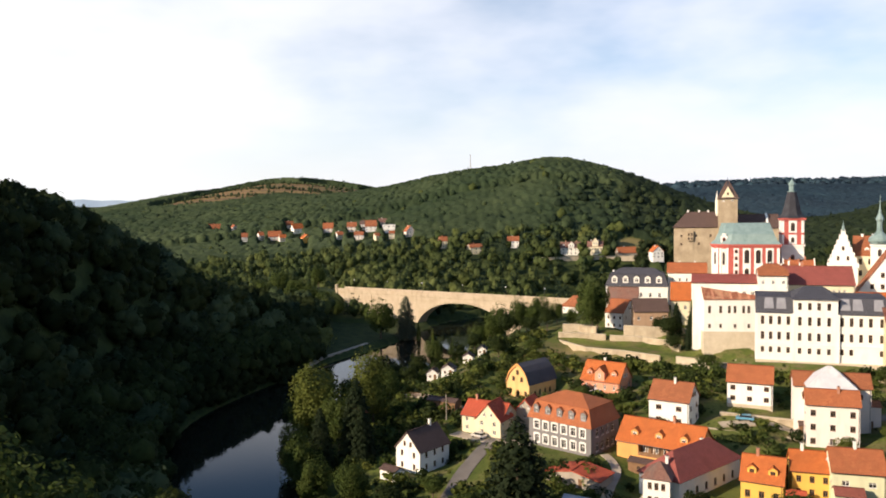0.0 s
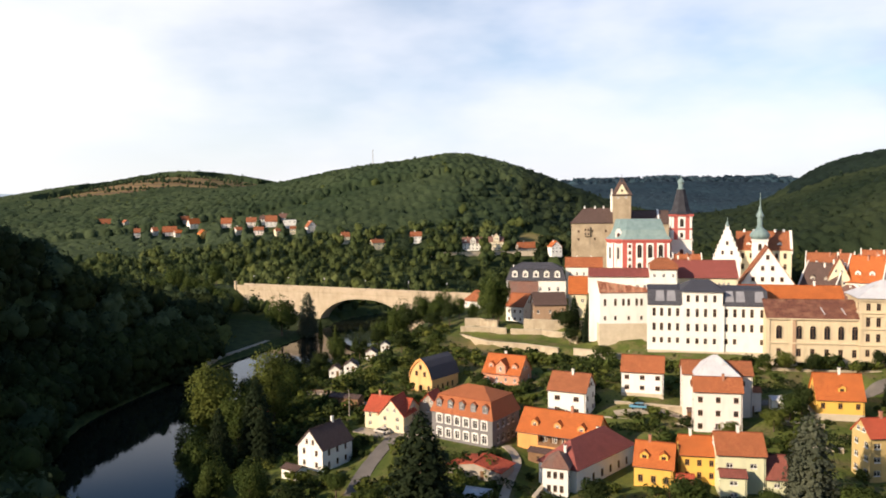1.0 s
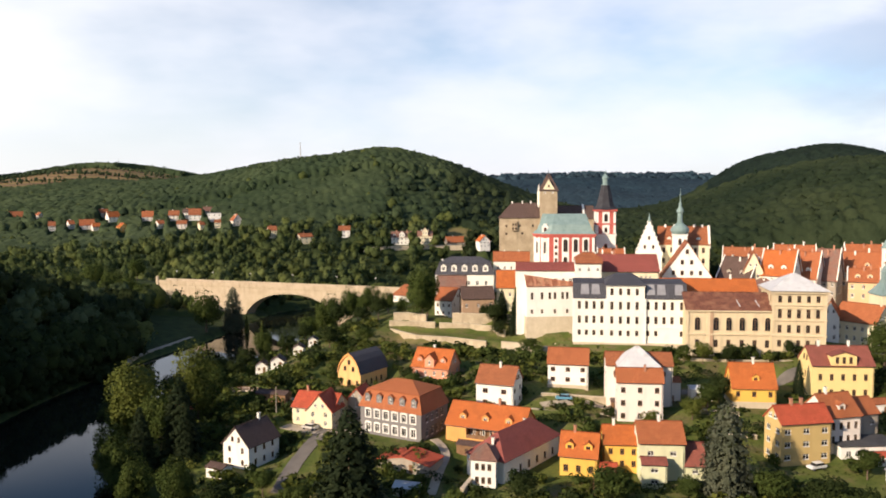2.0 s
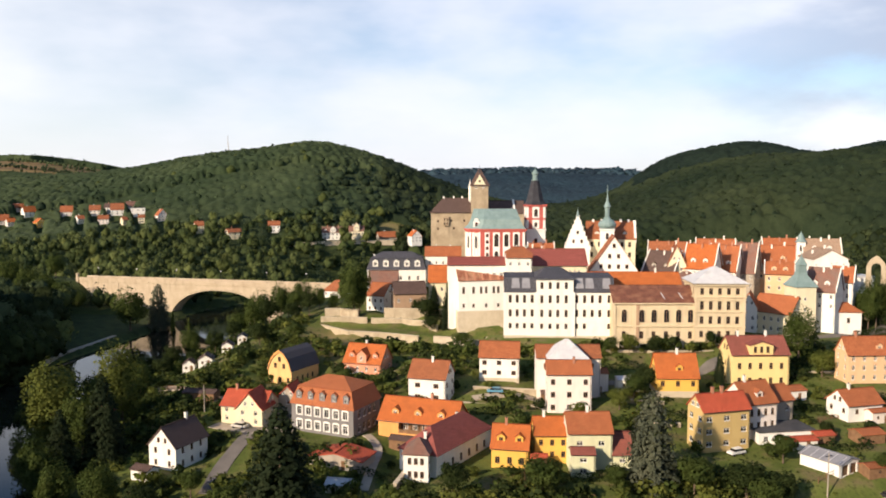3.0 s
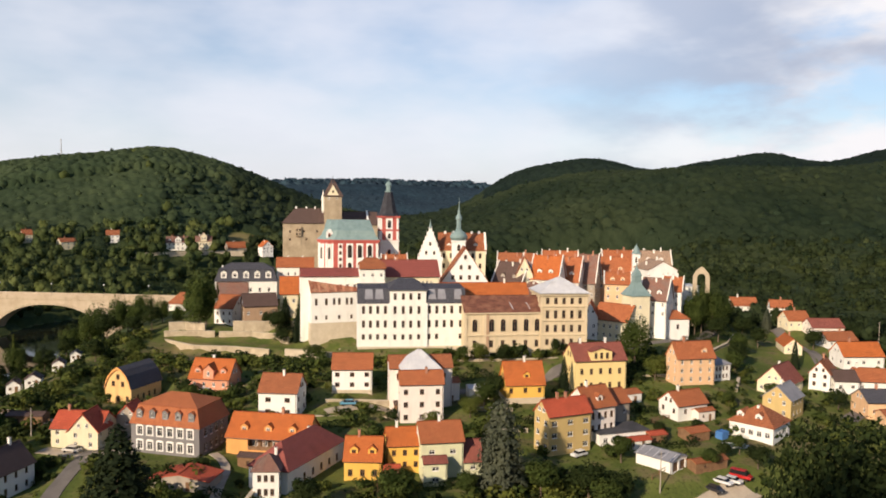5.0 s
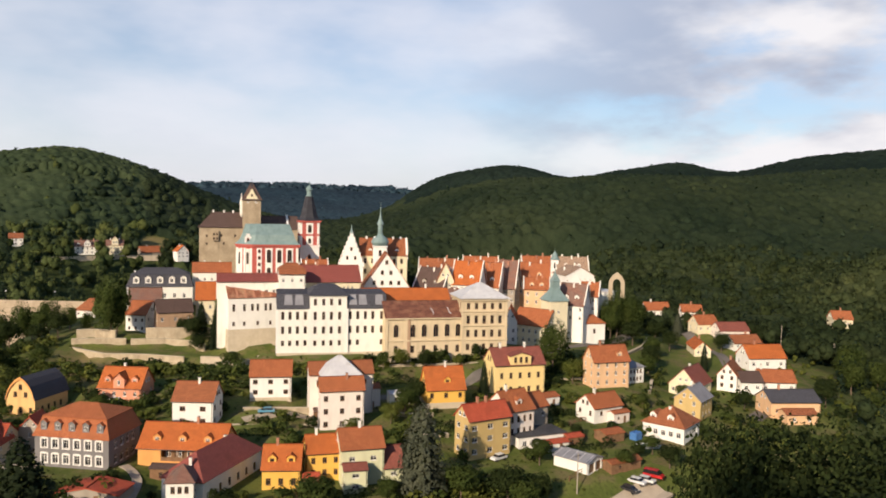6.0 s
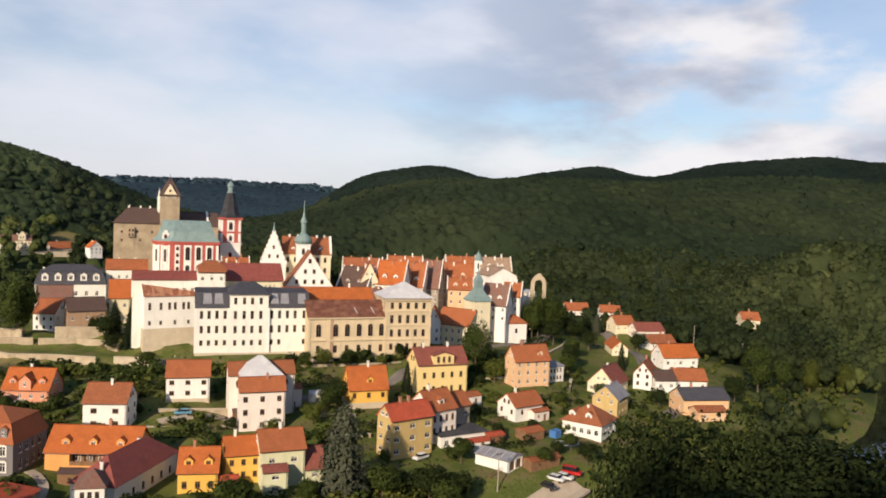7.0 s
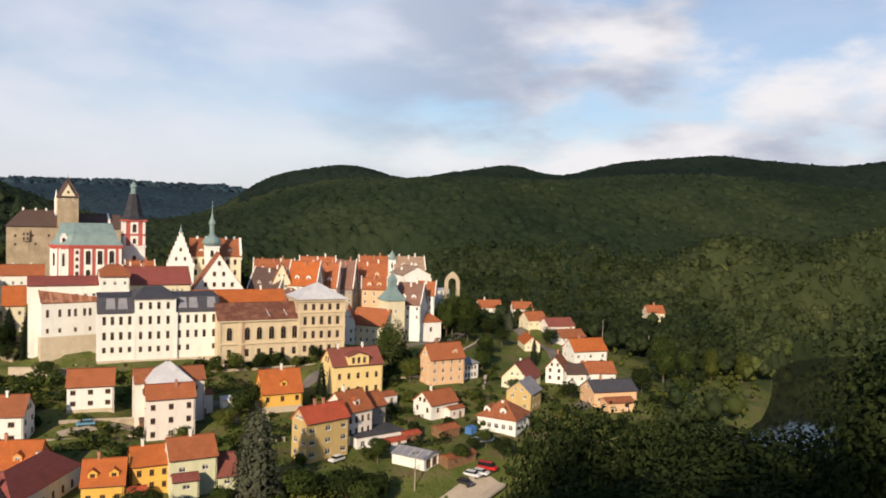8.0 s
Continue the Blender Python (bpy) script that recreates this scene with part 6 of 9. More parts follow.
school()
school_annex()
arcade_building()
corner_palace()
church()
castle()
town_hall()
gate_tower()
bridge()
stone_wall([(44.7, 293.5, 20.5), (50.2, 291.7, 20.5), (55.8, 285.5, 20.5)], 4.0, "stone terrace wall below the bridge house")
stone_wall([(65.7, 284.5, 21), (74.3, 280.2, 21), (81.5, 277.8, 21), (90.4, 270.5, 21)], 5.5, "long stone town wall")
stone_wall([(42.5, 289.7, 18), (51.4, 286.7, 18), (58.6, 282.9, 18)], 4.5, "stone terrace wall with buttress")
stone_wall([(60.2, 282.3, 17.8), (70.6, 277.5, 17.8), (77.1, 270.1, 17.8), (79.3, 261.9, 17.6)], 3.2, "stone terrace wall above the lawn")
stone_wall([(84.1, 260.3, 17.8), (93.3, 254.7, 17.8), (100.0, 250.1, 17.8)], 4.0, "stone terrace wall below the white annex")
stone_wall([(41.6, 288.4, 15.5), (49.4, 271.3, 15.5), (60.9, 264.0, 15.5), (70.4, 254.2, 15.5)], 3.0, "low stone garden wall below the lawn")
stone_wall([(75.0, 251.0, 15.8), (80.2, 247.1, 15.8), (87.0, 238.6, 15.8)], 6.5, "pale block retaining wall", mat=PLINTH)
stone_wall([(33.4, 264.8, 12.2), (41.1, 256.3, 12.2)], 1.6, "low pale wall on the dry slope", mat=PLINTH)
stone_wall([(88.8, 236.9, 17.2), (112.0, 216.0, 17.4)], 6.7, "tall stone retaining wall below the school")
stone_wall([(116.0, 206.5, 17.2), (134.8, 200.5, 17), (155.0, 196.0, 16.8), (170.0, 192.0, 16.0)], 3.5, "pale retaining wall below the stucco hall")
stone_wall([(68.0, 191.5, 13.6), (86.0, 184.0, 13.0)], 3.2, "stone yard wall below the white house")
for pts, h, lb in (([(60.0, 186.0, 11.6), (72.0, 181.0, 11.4), (84.0, 175.5, 10.8)], 2.4, "garden retaining wall below the white houses"), ([(28.0, 210.0, 10.6), (36.0, 204.0, 10.6), (48.0, 197.0, 11.0)], 2.0, "low rubble wall above the grey house"),
                   ([(160.0, 176.0, 14.4), (176.0, 172.0, 14.2), (190.0, 170.0, 13.6)], 2.4, "stone garden wall behind the peach house"), ([(100.0, 172.0, 12.6), (110.0, 167.0, 12.4)], 2.2, "stone wall beside the orange house"),
                   ([(206.0, 190.0, 16.0), (222.0, 197.0, 16.4), (236.0, 207.0, 16.6)], 3.0, "pale retaining wall above the lane"), ([(44.0, 160.5, 7.6), (36.0, 148.0, 7.0)], 1.6, "low wall beside the white wing")):
    stone_wall(pts, h, lb)
for pts, h, lb in (([(161.4, 176.0, 12.6), (156.0, 164.5, 11.8)], 2.2, "rubble garden wall beside the white house"), ([(150.0, 168.0, 12.2), (162.0, 165.0, 12.0), (176.0, 160.0, 11.6)], 1.4, "low stone terrace wall in the gardens"),
                   ([(98.0, 160.0, 10.2), (108.0, 157.0, 10.0)], 1.4, "low stone wall between the gardens"), ([(182.0, 158.0, 12.0), (192.0, 166.0, 12.8)], 1.6, "stone garden wall beside the grey roofed house")):
    stone_wall(pts, h, lb)
stone_wall([(62.0, 592.0, 25.2), (92.0, 600.0, 25.2), (124.0, 606.0, 25.0), (150.0, 604.0, 24.6)], 4.0, "long pale parapet wall of the road below the castle", 0.9, PLINTH)
# terraces behind those walls
for px, py, hs, pz in ((51, 297, 4, 19.5), (60, 291, 4, 19.5), (74, 287, 4, 19.8), (84, 281, 4, 19.8), (62, 277, 2.5, 14.4), (70, 271.5, 2.5, 14.4), (75.5, 265, 2, 14.4), (46.5, 284, 2, 14.2), (54.5, 281, 2, 14.2), (45, 276, 2, 12.4), (53.5, 264, 3, 12.2), (64, 256, 3, 12.0), (76.5, 246, 2, 9.6), (83, 239.5, 2, 9.6), (48, 289.5, 1.5, 17.0), (55, 287, 1.5, 17.0), (64, 282, 1.5, 16.8), (73, 279, 1.5, 16.8), (80, 270, 2.5, 16.8), (52, 276, 3, 14.8), (60, 270, 4, 14.8), (68, 265, 4, 15.0), (74, 258, 3, 15.2),
                       (88, 262, 3, 17), (96, 256, 3, 17), (80, 253, 3, 14.8), (88, 247, 4, 14.8), (96, 240, 5, 15), (58, 255, 8, 12), (70, 246, 6, 10.5), (42, 270, 5, 12.6), (140, 202, 7, 16.5), (160, 199, 7, 16), (126, 208, 6, 16.5), (98, 186, 6, 12.5), (112, 188, 6, 12.6), (128, 190, 8, 12.8),
                       (126, 128, 7, 7.0), (122, 115, 5, 6.8), (132, 118, 6, 7.0), (139, 118, 4, 7.1), (112, 111, 4, 6.4), (147, 131, 5, 7.8), (127, 138, 4, 7.6), (66, 374, 6, 17.5), (76, 368, 9, 18.5), (-68, 458, 8, 17.3), (-82, 467, 12, 17.5), (150, 330, 20, 27), (100, 345, 20, 25), (80, 340, 10, 21), (190, 262, 20, 24), (215, 240, 14, 20), (160, 265, 12, 25)):
    PADS.append((px, py, hs, pz))


# ---- the ground ----
RIVER = [(60, 470), (34, 432), (15, 400), (-3, 364), (-25, 328), (-42, 294), (-56, 262), (-62, 232), (-54, 188), (-38, 152), (-8, 122), (34, 108), (90, 102), (150, 92), (205, 82), (262, 86), (315, 103), (360, 119), (402, 116), (450, 90)]
RIVER_FAR = [(60, 470), (110, 520), (190, 545), (300, 540), (420, 480)]


def river_points():
    pts = [Vector((x, y, 0)) for x, y in RIVER_FAR[::-1][:-1] + RIVER]
    out = []
    for i in range(len(pts) - 1):
        p0, p1, p2, p3 = pts[max(i - 1, 0)], pts[i], pts[i + 1], pts[min(i + 2, len(pts) - 1)]
        for k in range(6):
            t = k / 6
            out.append(0.5 * (2 * p1 + (p2 - p0) * t + (2 * p0 - 5 * p1 + 4 * p2 - p3) * t * t + (3 * p1 - p0 - 3 * p2 + p3) * t ** 3))
    out.append(pts[-1])
    return np.array([(p.x, p.y) for p in out])


RV = river_points()
HALF_W = 16.0


def river_distance(x, y):
    best = np.full(x.shape, 1e9)
    for a, b in zip(RV, RV[1:]):
        d = b - a
        t = np.clip(((x - a[0]) * d[0] + (y - a[1]) * d[1]) / (d @ d), 0, 1)
        best = np.minimum(best, np.hypot(x - a[0] - t * d[0], y - a[1] - t * d[1]))
    # the pool below the bridge is wider
    return best - 5.5 * np.exp(-((x + 29) ** 2 + (y - 322) ** 2) / 48 ** 2) - 10.0 * np.exp(-((x + 1) ** 2 + (y - 392) ** 2) / 36 ** 2) - 14.0 * np.exp(-((x - 8) ** 2 + (y - 434) ** 2) / 30 ** 2)


def sstep(a, b, v):
    t = np.clip((v - a) / (b - a), 0, 1)
    return t * t * (3 - 2 * t)


def bump_hill(x, y, azi, dist, h, across, deep, power=2.0):
    """A hill whose top lies at a bearing and distance from the lookout, with its widths across and along that bearing."""
    a = radians(azi)
    u = x * math.cos(a) - y * math.sin(a)
    v = x * math.sin(a) + y * math.cos(a) - dist
    return h * np.exp(-((u / across) ** 2 + (v / deep) ** 2) ** (power / 2))


# shoulders (+) and saddles (-) of the ridges: bearing, distance, height
SHOULDERS = ((-16.4, 1800, -8), (-4, 1104, 3), (-0.9, 1032, 7.5), (2.3, 984, 5), (8, 965, 4.5), (20, 2160, -6), (28.5, 2140, 6), (31, 2136, 19), (32.8, 1212, 16), (35.6, 1224, 3), (38.4, 1224, 2.4), (42.7, 1200, -11),
             (46.2, 1236, 4), (50.7, 1296, 9), (53.4, 1284, -8), (56.4, 1236, 10), (58.9, 1224, 13), (61.4, 1236, 7), (64.6, 1248, 4.5), (67.7, 1236, -4), (72.8, 1236, -7), (74.8, 1236, 10))


def base_height(x, y):
    d = river_distance(x, y)
    z = 2.2 + 4.0 * sstep(20, 120, d)
    hills = bump_hill(x, y, 25, 275, 17.5, 120, 120, 4.0)                       # the town's rock
    hills += bump_hill(x, y, 19, 375, 9.0, 45, 45, 3.0)                         # under the castle
    hills += bump_hill(x, y, -30.0, 345, 47, 78, 140)                           # wooded bank on the far side of the river
    hills += bump_hill(x, y, -48, 250, 38, 110, 120)
    hills += bump_hill(x, y, 10.0, 960, 64, 165, 260) + bump_hill(x, y, -2, 1080, 48, 270, 300)
    hills += bump_hill(x, y, 0, 760, 8, 260, 170)
    hills += bump_hill(x, y, -10.5, 1800, 84, 330, 420) + bump_hill(x, y, -18, 1500, 20, 330, 400)
    hills += bump_hill(x, y, 23, 2150, 62, 480, 420) + bump_hill(x, y, 13, 2300, 30, 600, 420)
    hills += bump_hill(x, y, 38.3, 1250, 88, 165, 330) + bump_hill(x, y, 50.7, 1350, 90, 165, 330)
    hills += bump_hill(x, y, 64.5, 1300, 102, 190, 330) + bump_hill(x, y, 77, 1300, 74, 220, 330) + bump_hill(x, y, 92, 1300, 90, 300, 330)
    hills += bump_hill(x, y, 47, 860, 50, 210, 190) + bump_hill(x, y, 64, 900, 30, 200, 190)
    hills += bump_hill(x, y, 84, 540, 66, 150, 130)
    hills += bump_hill(x, y, 65.3, 475, 26, 42, 55)
    for azi, dist, h in SHOULDERS:
        hills += bump_hill(x, y, azi, dist, h, dist * 0.045, 200)
    r = np.hypot(x, y)
    hills += 60 * sstep(3200, 4600, r) * np.exp(-((np.degrees(np.arctan2(x, y)) + 24) / 16) ** 2)
    hills += 22 * sstep(500, 1500, r)
    z = z + hills * sstep(20, 75, d)
    # the lookout's own slope
    u = x * math.sin(radians(25)) + y * math.cos(radians(25))
    own = np.where(u < 2, 64.4 + 0.12 * np.minimum(2 - u, 200), 64.4 - 0.78 * (u - 2))
    own = np.maximum(own - 0.42 * np.maximum(-x - 22, 0), 0)
    z = np.maximum(z, own)
    # river bed
    bed = sstep(HALF_W - 1.5, HALF_W + 4, d)
    return -1.6 + (z + 1.6) * bed


def ground_height(x, y):
    x, y = np.asarray(x, float), np.asarray(y, float)
    z = base_height(x, y)
    near = np.hypot(x, y) < 900
    if near.any():
        xs, ys = x[near], y[near]
        num, den = z[near].copy(), np.ones(xs.shape)
        for px, py, half, pz in PADS:
            dd = np.hypot(xs - px, ys - py)
            s = 1 - sstep(half * 0.95 + 0.5, half + 9, dd)
            wgt = s / (1.02 - s) + (0.9 * np.exp(-(dd / 24) ** 2) if px * px + py * py < 160000 else 0)
            num += wgt * pz
            den += wgt
        fade = sstep(HALF_W + 1, HALF_W + 12, river_distance(xs, ys))
        z[near] = z[near] * (1 - fade) + fade * num / den
    return z


CLEARINGS = ((268, 159, 15), (305, 140, 13), (258, 112, 22), (285, 122, 14))
FIELDS = ((-13.5, 1560, 120, 200), (-8.2, 1520, 110, 210), (-4.5, 1560, 90, 160), (-16.5, 1420, 110, 110))


def cover(x, y):
    """Shares of ripe field, woodland floor and dry slope."""
    azd, r = np.degrees(np.arctan2(x, y)), np.hypot(x, y)
    field = np.zeros(x.shape)
    for a, dist, w, dp in FIELDS:
        field = np.maximum(field, bump_hill(x, y, a, dist, 1.0, w, dp, 4.0))
    field = field * sstep(0.35, 0.5, field)
    town = bump_hill(x, y, 22, 210, 1.0, 115, 135, 5.0)
    lane = bump_hill(x, y, 53, 255, 1.0, 37, 100, 4.0)
    wood = np.clip(1 - 1.6 * np.maximum(town, lane) - field * 1.5, 0, 1) * sstep(15, 19, river_distance(x, y))
    dry = np.maximum(np.maximum(bump_hill(x, y, 9.5, 262, 1.0, 16, 26, 4.0), bump_hill(x, y, 13.6, 665, 1.0, 14, 22, 3.0)), bump_hill(x, y, 65.2, 452, 1.0, 8, 11, 2.0))
    ragged = 0.5 + 0.5 * np.sin(x * 0.31 + 1.7 * np.sin(y * 0.23)) * np.sin(y * 0.27 + 1.3 * np.sin(x * 0.19))
    rock = bump_hill(x, y, 65.2, 452, 1.0, 8, 11, 2.0)
    dry = np.where(rock > 0.05, dry * (0.25 + 0.7 * ragged), dry)
    clear = np.zeros(x.shape)
    for px, py, rad in CLEARINGS:
        clear = np.maximum(clear, np.exp(-((x - px) ** 2 + (y - py) ** 2) / rad ** 2))
    wood = wood * np.clip(1 - 1.6 * dry, 0, 1) * np.clip(1 - 1.5 * clear, 0, 1)
    return field, wood, dry


def build_ground():
    az = np.concatenate([np.arange(-62, 100, 0.6), np.arange(100, 298, 4.0)])
    rr = [3.0]
    while rr[-1] < 4800:
        r = rr[-1]
        rr.append(r + (2.5 if r < 420 else max(2.5, r * 0.014)) if r > 100 else r + 3.0)
    rr = np.array(rr)
    A, Rr = np.meshgrid(np.radians(az), rr)
    x, y = (Rr * np.sin(A)).ravel(), (Rr * np.cos(A)).ravel()
    z = ground_height(x, y)
    n, k = len(az), len(rr)
    verts = np.c_[x, y, z]
    verts = np.vstack([verts, [[0, 0, 64.4]]])
    i, j = np.meshgrid(np.arange(k - 1), np.arange(n), indexing="ij")
    j2 = (j + 1) % n
    faces = np.c_[(i * n + j).ravel(), (i * n + j2).ravel(), ((i + 1) * n + j2).ravel(), ((i + 1) * n + j).ravel()][:, ::-1]
    me = bpy.data.meshes.new("ground")
    tri = [(len(verts) - 1, jj, (jj + 1) % n) for jj in range(n)]
    me.from_pydata(verts.tolist(), [], faces.tolist() + tri)
    for name, values in zip(("field", "wood", "dry"), cover(np.append(x, 0.0), np.append(y, 0.0))):
        me.attributes.new(name, "FLOAT", "POINT").data.foreach_set("value", values.astype(np.float32))
    me.materials.append(GROUND)
    me.polygons.foreach_set("use_smooth", [True] * len(me.polygons))
    me.update()
    ob = tagged(new("ground", me), "grassy valley ground with woodland floor and hills", "ground", kind="structure")
    w = bmesh.new()
    L, Rt = [], []
    for q in range(len(RV)):
        d = RV[min(q + 1, len(RV) - 1)] - RV[max(q - 1, 0)]
        d = d / np.hypot(*d)
        L.append(w.verts.new((RV[q][0] - d[1] * 32, RV[q][1] + d[0] * 32, 0)))
        Rt.append(w.verts.new((RV[q][0] + d[1] * 32, RV[q][1] - d[0] * 32, 0)))
    for q in range(len(RV) - 1):
        w.faces.new((L[q], Rt[q], Rt[q + 1], L[q + 1]))
    bmesh.ops.recalc_face_normals(w, faces=w.faces)
    tagged(new("water", mesh_of(w, "water", WATER)), "calm dark river reflecting sky and trees", "river", kind="structure")


build_ground()


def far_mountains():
    """A range far beyond the valley on the skyline, coloured pale blue for haze."""
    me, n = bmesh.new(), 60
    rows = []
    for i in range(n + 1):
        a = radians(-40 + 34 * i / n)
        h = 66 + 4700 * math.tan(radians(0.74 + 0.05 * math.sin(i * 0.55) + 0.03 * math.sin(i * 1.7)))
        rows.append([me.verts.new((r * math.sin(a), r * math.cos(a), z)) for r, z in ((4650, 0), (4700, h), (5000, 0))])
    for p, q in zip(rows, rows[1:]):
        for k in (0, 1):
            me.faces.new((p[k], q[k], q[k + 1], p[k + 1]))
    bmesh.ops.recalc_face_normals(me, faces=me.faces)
    tagged(new("backdrop", mesh_of(me, "backdrop", HAZE_RANGE)), "mountains on the far horizon, painted haze blue", "mountains", kind="structure")


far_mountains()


# ---- vegetation ----
RNG = np.random.default_rng(7)


def leaf_quads(centres, normals, size, rng, flat=0.5):
    """One small leaf clump (a bent quad) at each centre, facing roughly along its normal. Rows: place and shading normal, which follows the crown's round."""
    n = len(centres)
    normals = normals / (np.linalg.norm(normals, axis=1)[:, None] + 1e-9)
    nn = normals + rng.normal(0, flat, (n, 3))
    nn /= np.linalg.norm(nn, axis=1)[:, None] + 1e-9
    ref = rng.normal(0, 1, (n, 3))
    u = np.cross(nn, ref)
    u /= np.linalg.norm(u, axis=1)[:, None] + 1e-9
    v = np.cross(nn, u)
    s = size * rng.uniform(0.6, 1.35, (n, 1))
    a = rng.uniform(0.55, 1.0, (n, 1))
    q = np.stack([centres - u * s * 0.5, centres - v * s * a * 0.5 + nn * s * 0.12, centres + u * s * 0.5, centres + v * s * a * 0.5 + nn * s * 0.12], 1)
    soft = normals * 0.7 + nn * 0.55
    soft /= np.linalg.norm(soft, axis=1)[:, None] + 1e-9
    return np.hstack([q.reshape(-1, 3), np.repeat(soft, 4, axis=0)])


def broad_crown(rng, n, size, lobes=11, height=12.0, wide=4.2, bare=0.22, flat=0.5):
    """Leaf clumps on the skins of overlapping lobes that fill an uneven crown."""
    cs, ns = [], []
    mid, hz = height * (bare + 1) / 2, height * (1 - bare) / 2
    k = 0
    L = []
    for i in range(lobes):
        d = rng.normal(0, 1, 3)
        d /= np.linalg.norm(d)
        r = rng.uniform(0.30, 0.62)
        p = d * np.array([wide, wide, hz]) * rng.uniform(0.35, 0.68)
        L.append((p + [0, 0, mid], np.array([wide, wide, hz * 0.9]) * r * rng.uniform(0.8, 1.1)))
    L.append((np.array([0, 0, mid]), np.array([wide, wide, hz]) * 0.62))
    per = n // len(L)
    for p, r in L:
        d = rng.normal(0, 1, (per, 3))
        d /= np.linalg.norm(d, axis=1)[:, None]
        c = p + d * r * rng.uniform(0.82, 1.08, (per, 1))
        cs.append(c)
        o = (c - [0, 0, mid]) / np.array([wide, wide, hz])
        ns.append(d * 0.7 + o * 0.5 + [0, 0, 0.25])
    return leaf_quads(np.vstack(cs), np.vstack(ns), size, rng, flat)


def cone_crown(rng, n, size, height=16.0, wide=3.6, bare=0.04, sag=0.35, taper=0.7):
    """Whorls of drooping branches, wide below and pointed above."""
    t = 1 - np.sqrt(rng.uniform(0.0004, 1, n))
    whorls = int(height * 1.3)
    t = (np.floor(t * whorls) + rng.beta(2, 2, n)) / whorls
    ang = rng.uniform(0, 2 * np.pi, n)
    arms = 7 + (np.floor(t * whorls) % 3)
    ang = ang + 0.35 * np.sin(ang * arms + np.floor(t * whorls) * 1.7)
    prof = (1 - t) ** taper * wide * (0.86 + 0.14 * np.sin(np.floor(t * whorls) * 2.1))
    rr = prof * np.sqrt(rng.uniform(0.25, 1.0, n)) * (0.88 + 0.2 * np.sin(ang * arms))
    z = height * (bare + (1 - bare) * t) - rr * sag * (1 - t) + rng.normal(0, 0.12, n)
    c = np.c_[rr * np.cos(ang), rr * np.sin(ang), z]
    nn = np.c_[np.cos(ang), np.sin(ang), np.full(n, 0.75)]
    return leaf_quads(c, nn, size, rng, 0.4)


def mesh_from_quads(name, verts, mat, quads=None, tone=None):
    me = bpy.data.meshes.new(name)
    nv = len(verts)
    idx = np.arange(nv, dtype=np.int32) if quads is None else quads.ravel().astype(np.int32)
    nf = len(idx) // 4
    me.vertices.add(nv)
    me.vertices.foreach_set("co", np.ascontiguousarray(verts[:, :3], np.float32).ravel())
    me.loops.add(len(idx))
    me.loops.foreach_set("vertex_index", idx)
    me.polygons.add(nf)
    me.polygons.foreach_set("loop_start", np.arange(0, len(idx), 4, dtype=np.int32))
    me.polygons.foreach_set("loop_total", np.full(nf, 4, np.int32))
    me.polygons.foreach_set("use_smooth", np.ones(nf, bool))
    me.materials.append(mat)
    me.update(calc_edges=True)
    if verts.shape[1] == 6:
        me.attributes.new("tone", "FLOAT", "POINT").data.foreach_set("value", np.full(nv, 0.5, np.float32) if tone is None else tone.astype(np.float32))
        me.attributes.new("custom_normal", "FLOAT_VECTOR", "POINT").data.foreach_set("vector", np.ascontiguousarray(verts[:, 3:], np.float32).ravel())
    return me


def trunk_mesh(height, r, rng, limbs=5, bare=0.3):
    b = bmesh.new()

    def limb(p, q, r0, r1, n=6):
        d = (q - p).normalized()
        u = d.orthogonal().normalized()
        v = d.cross(u)
        A = [b.verts.new(p + (u * math.cos(2 * math.pi * i / n) + v * math.sin(2 * math.pi * i / n)) * r0) for i in range(n)]
        B = [b.verts.new(q + (u * math.cos(2 * math.pi * i / n) + v * math.sin(2 * math.pi * i / n)) * r1) for i in range(n)]
        for i in range(n):
            b.faces.new((A[i], A[(i + 1) % n], B[(i + 1) % n], B[i]))
        b.faces.new(B)
    p = Vector((0, 0, -0.6))
    for i in range(4):
        q = Vector((rng.normal(0, 0.12), rng.normal(0, 0.12), height * 0.8 * (i + 1) / 4))
        limb(p, q, r * (1 - i * 0.22), r * (1 - (i + 1) * 0.22), 7)
        p = q
    for i in range(limbs):
        a = 2 * math.pi * i / max(limbs, 1) + rng.uniform(0, 0.8)
        z = height * rng.uniform(bare, 0.65)
        limb(Vector((0, 0, z)), Vector((math.cos(a) * height * 0.2, math.sin(a) * height * 0.2, z + height * 0.16)), r * 0.4, r * 0.14, 5)
    return mesh_of(b, "trunk", BARK)


TREE_KINDS = {}


def tree_kind(key, label, crown, trunk_h, trunk_r, limbs, mat, h, name="tree", cat="tree"):
    rng = np.random.default_rng(len(TREE_KINDS) + 40)
    TREE_KINDS[key] = (name, label, cat, mesh_from_quads("crown", crown(rng), mat), trunk_mesh(trunk_h, trunk_r, rng, limbs), h)


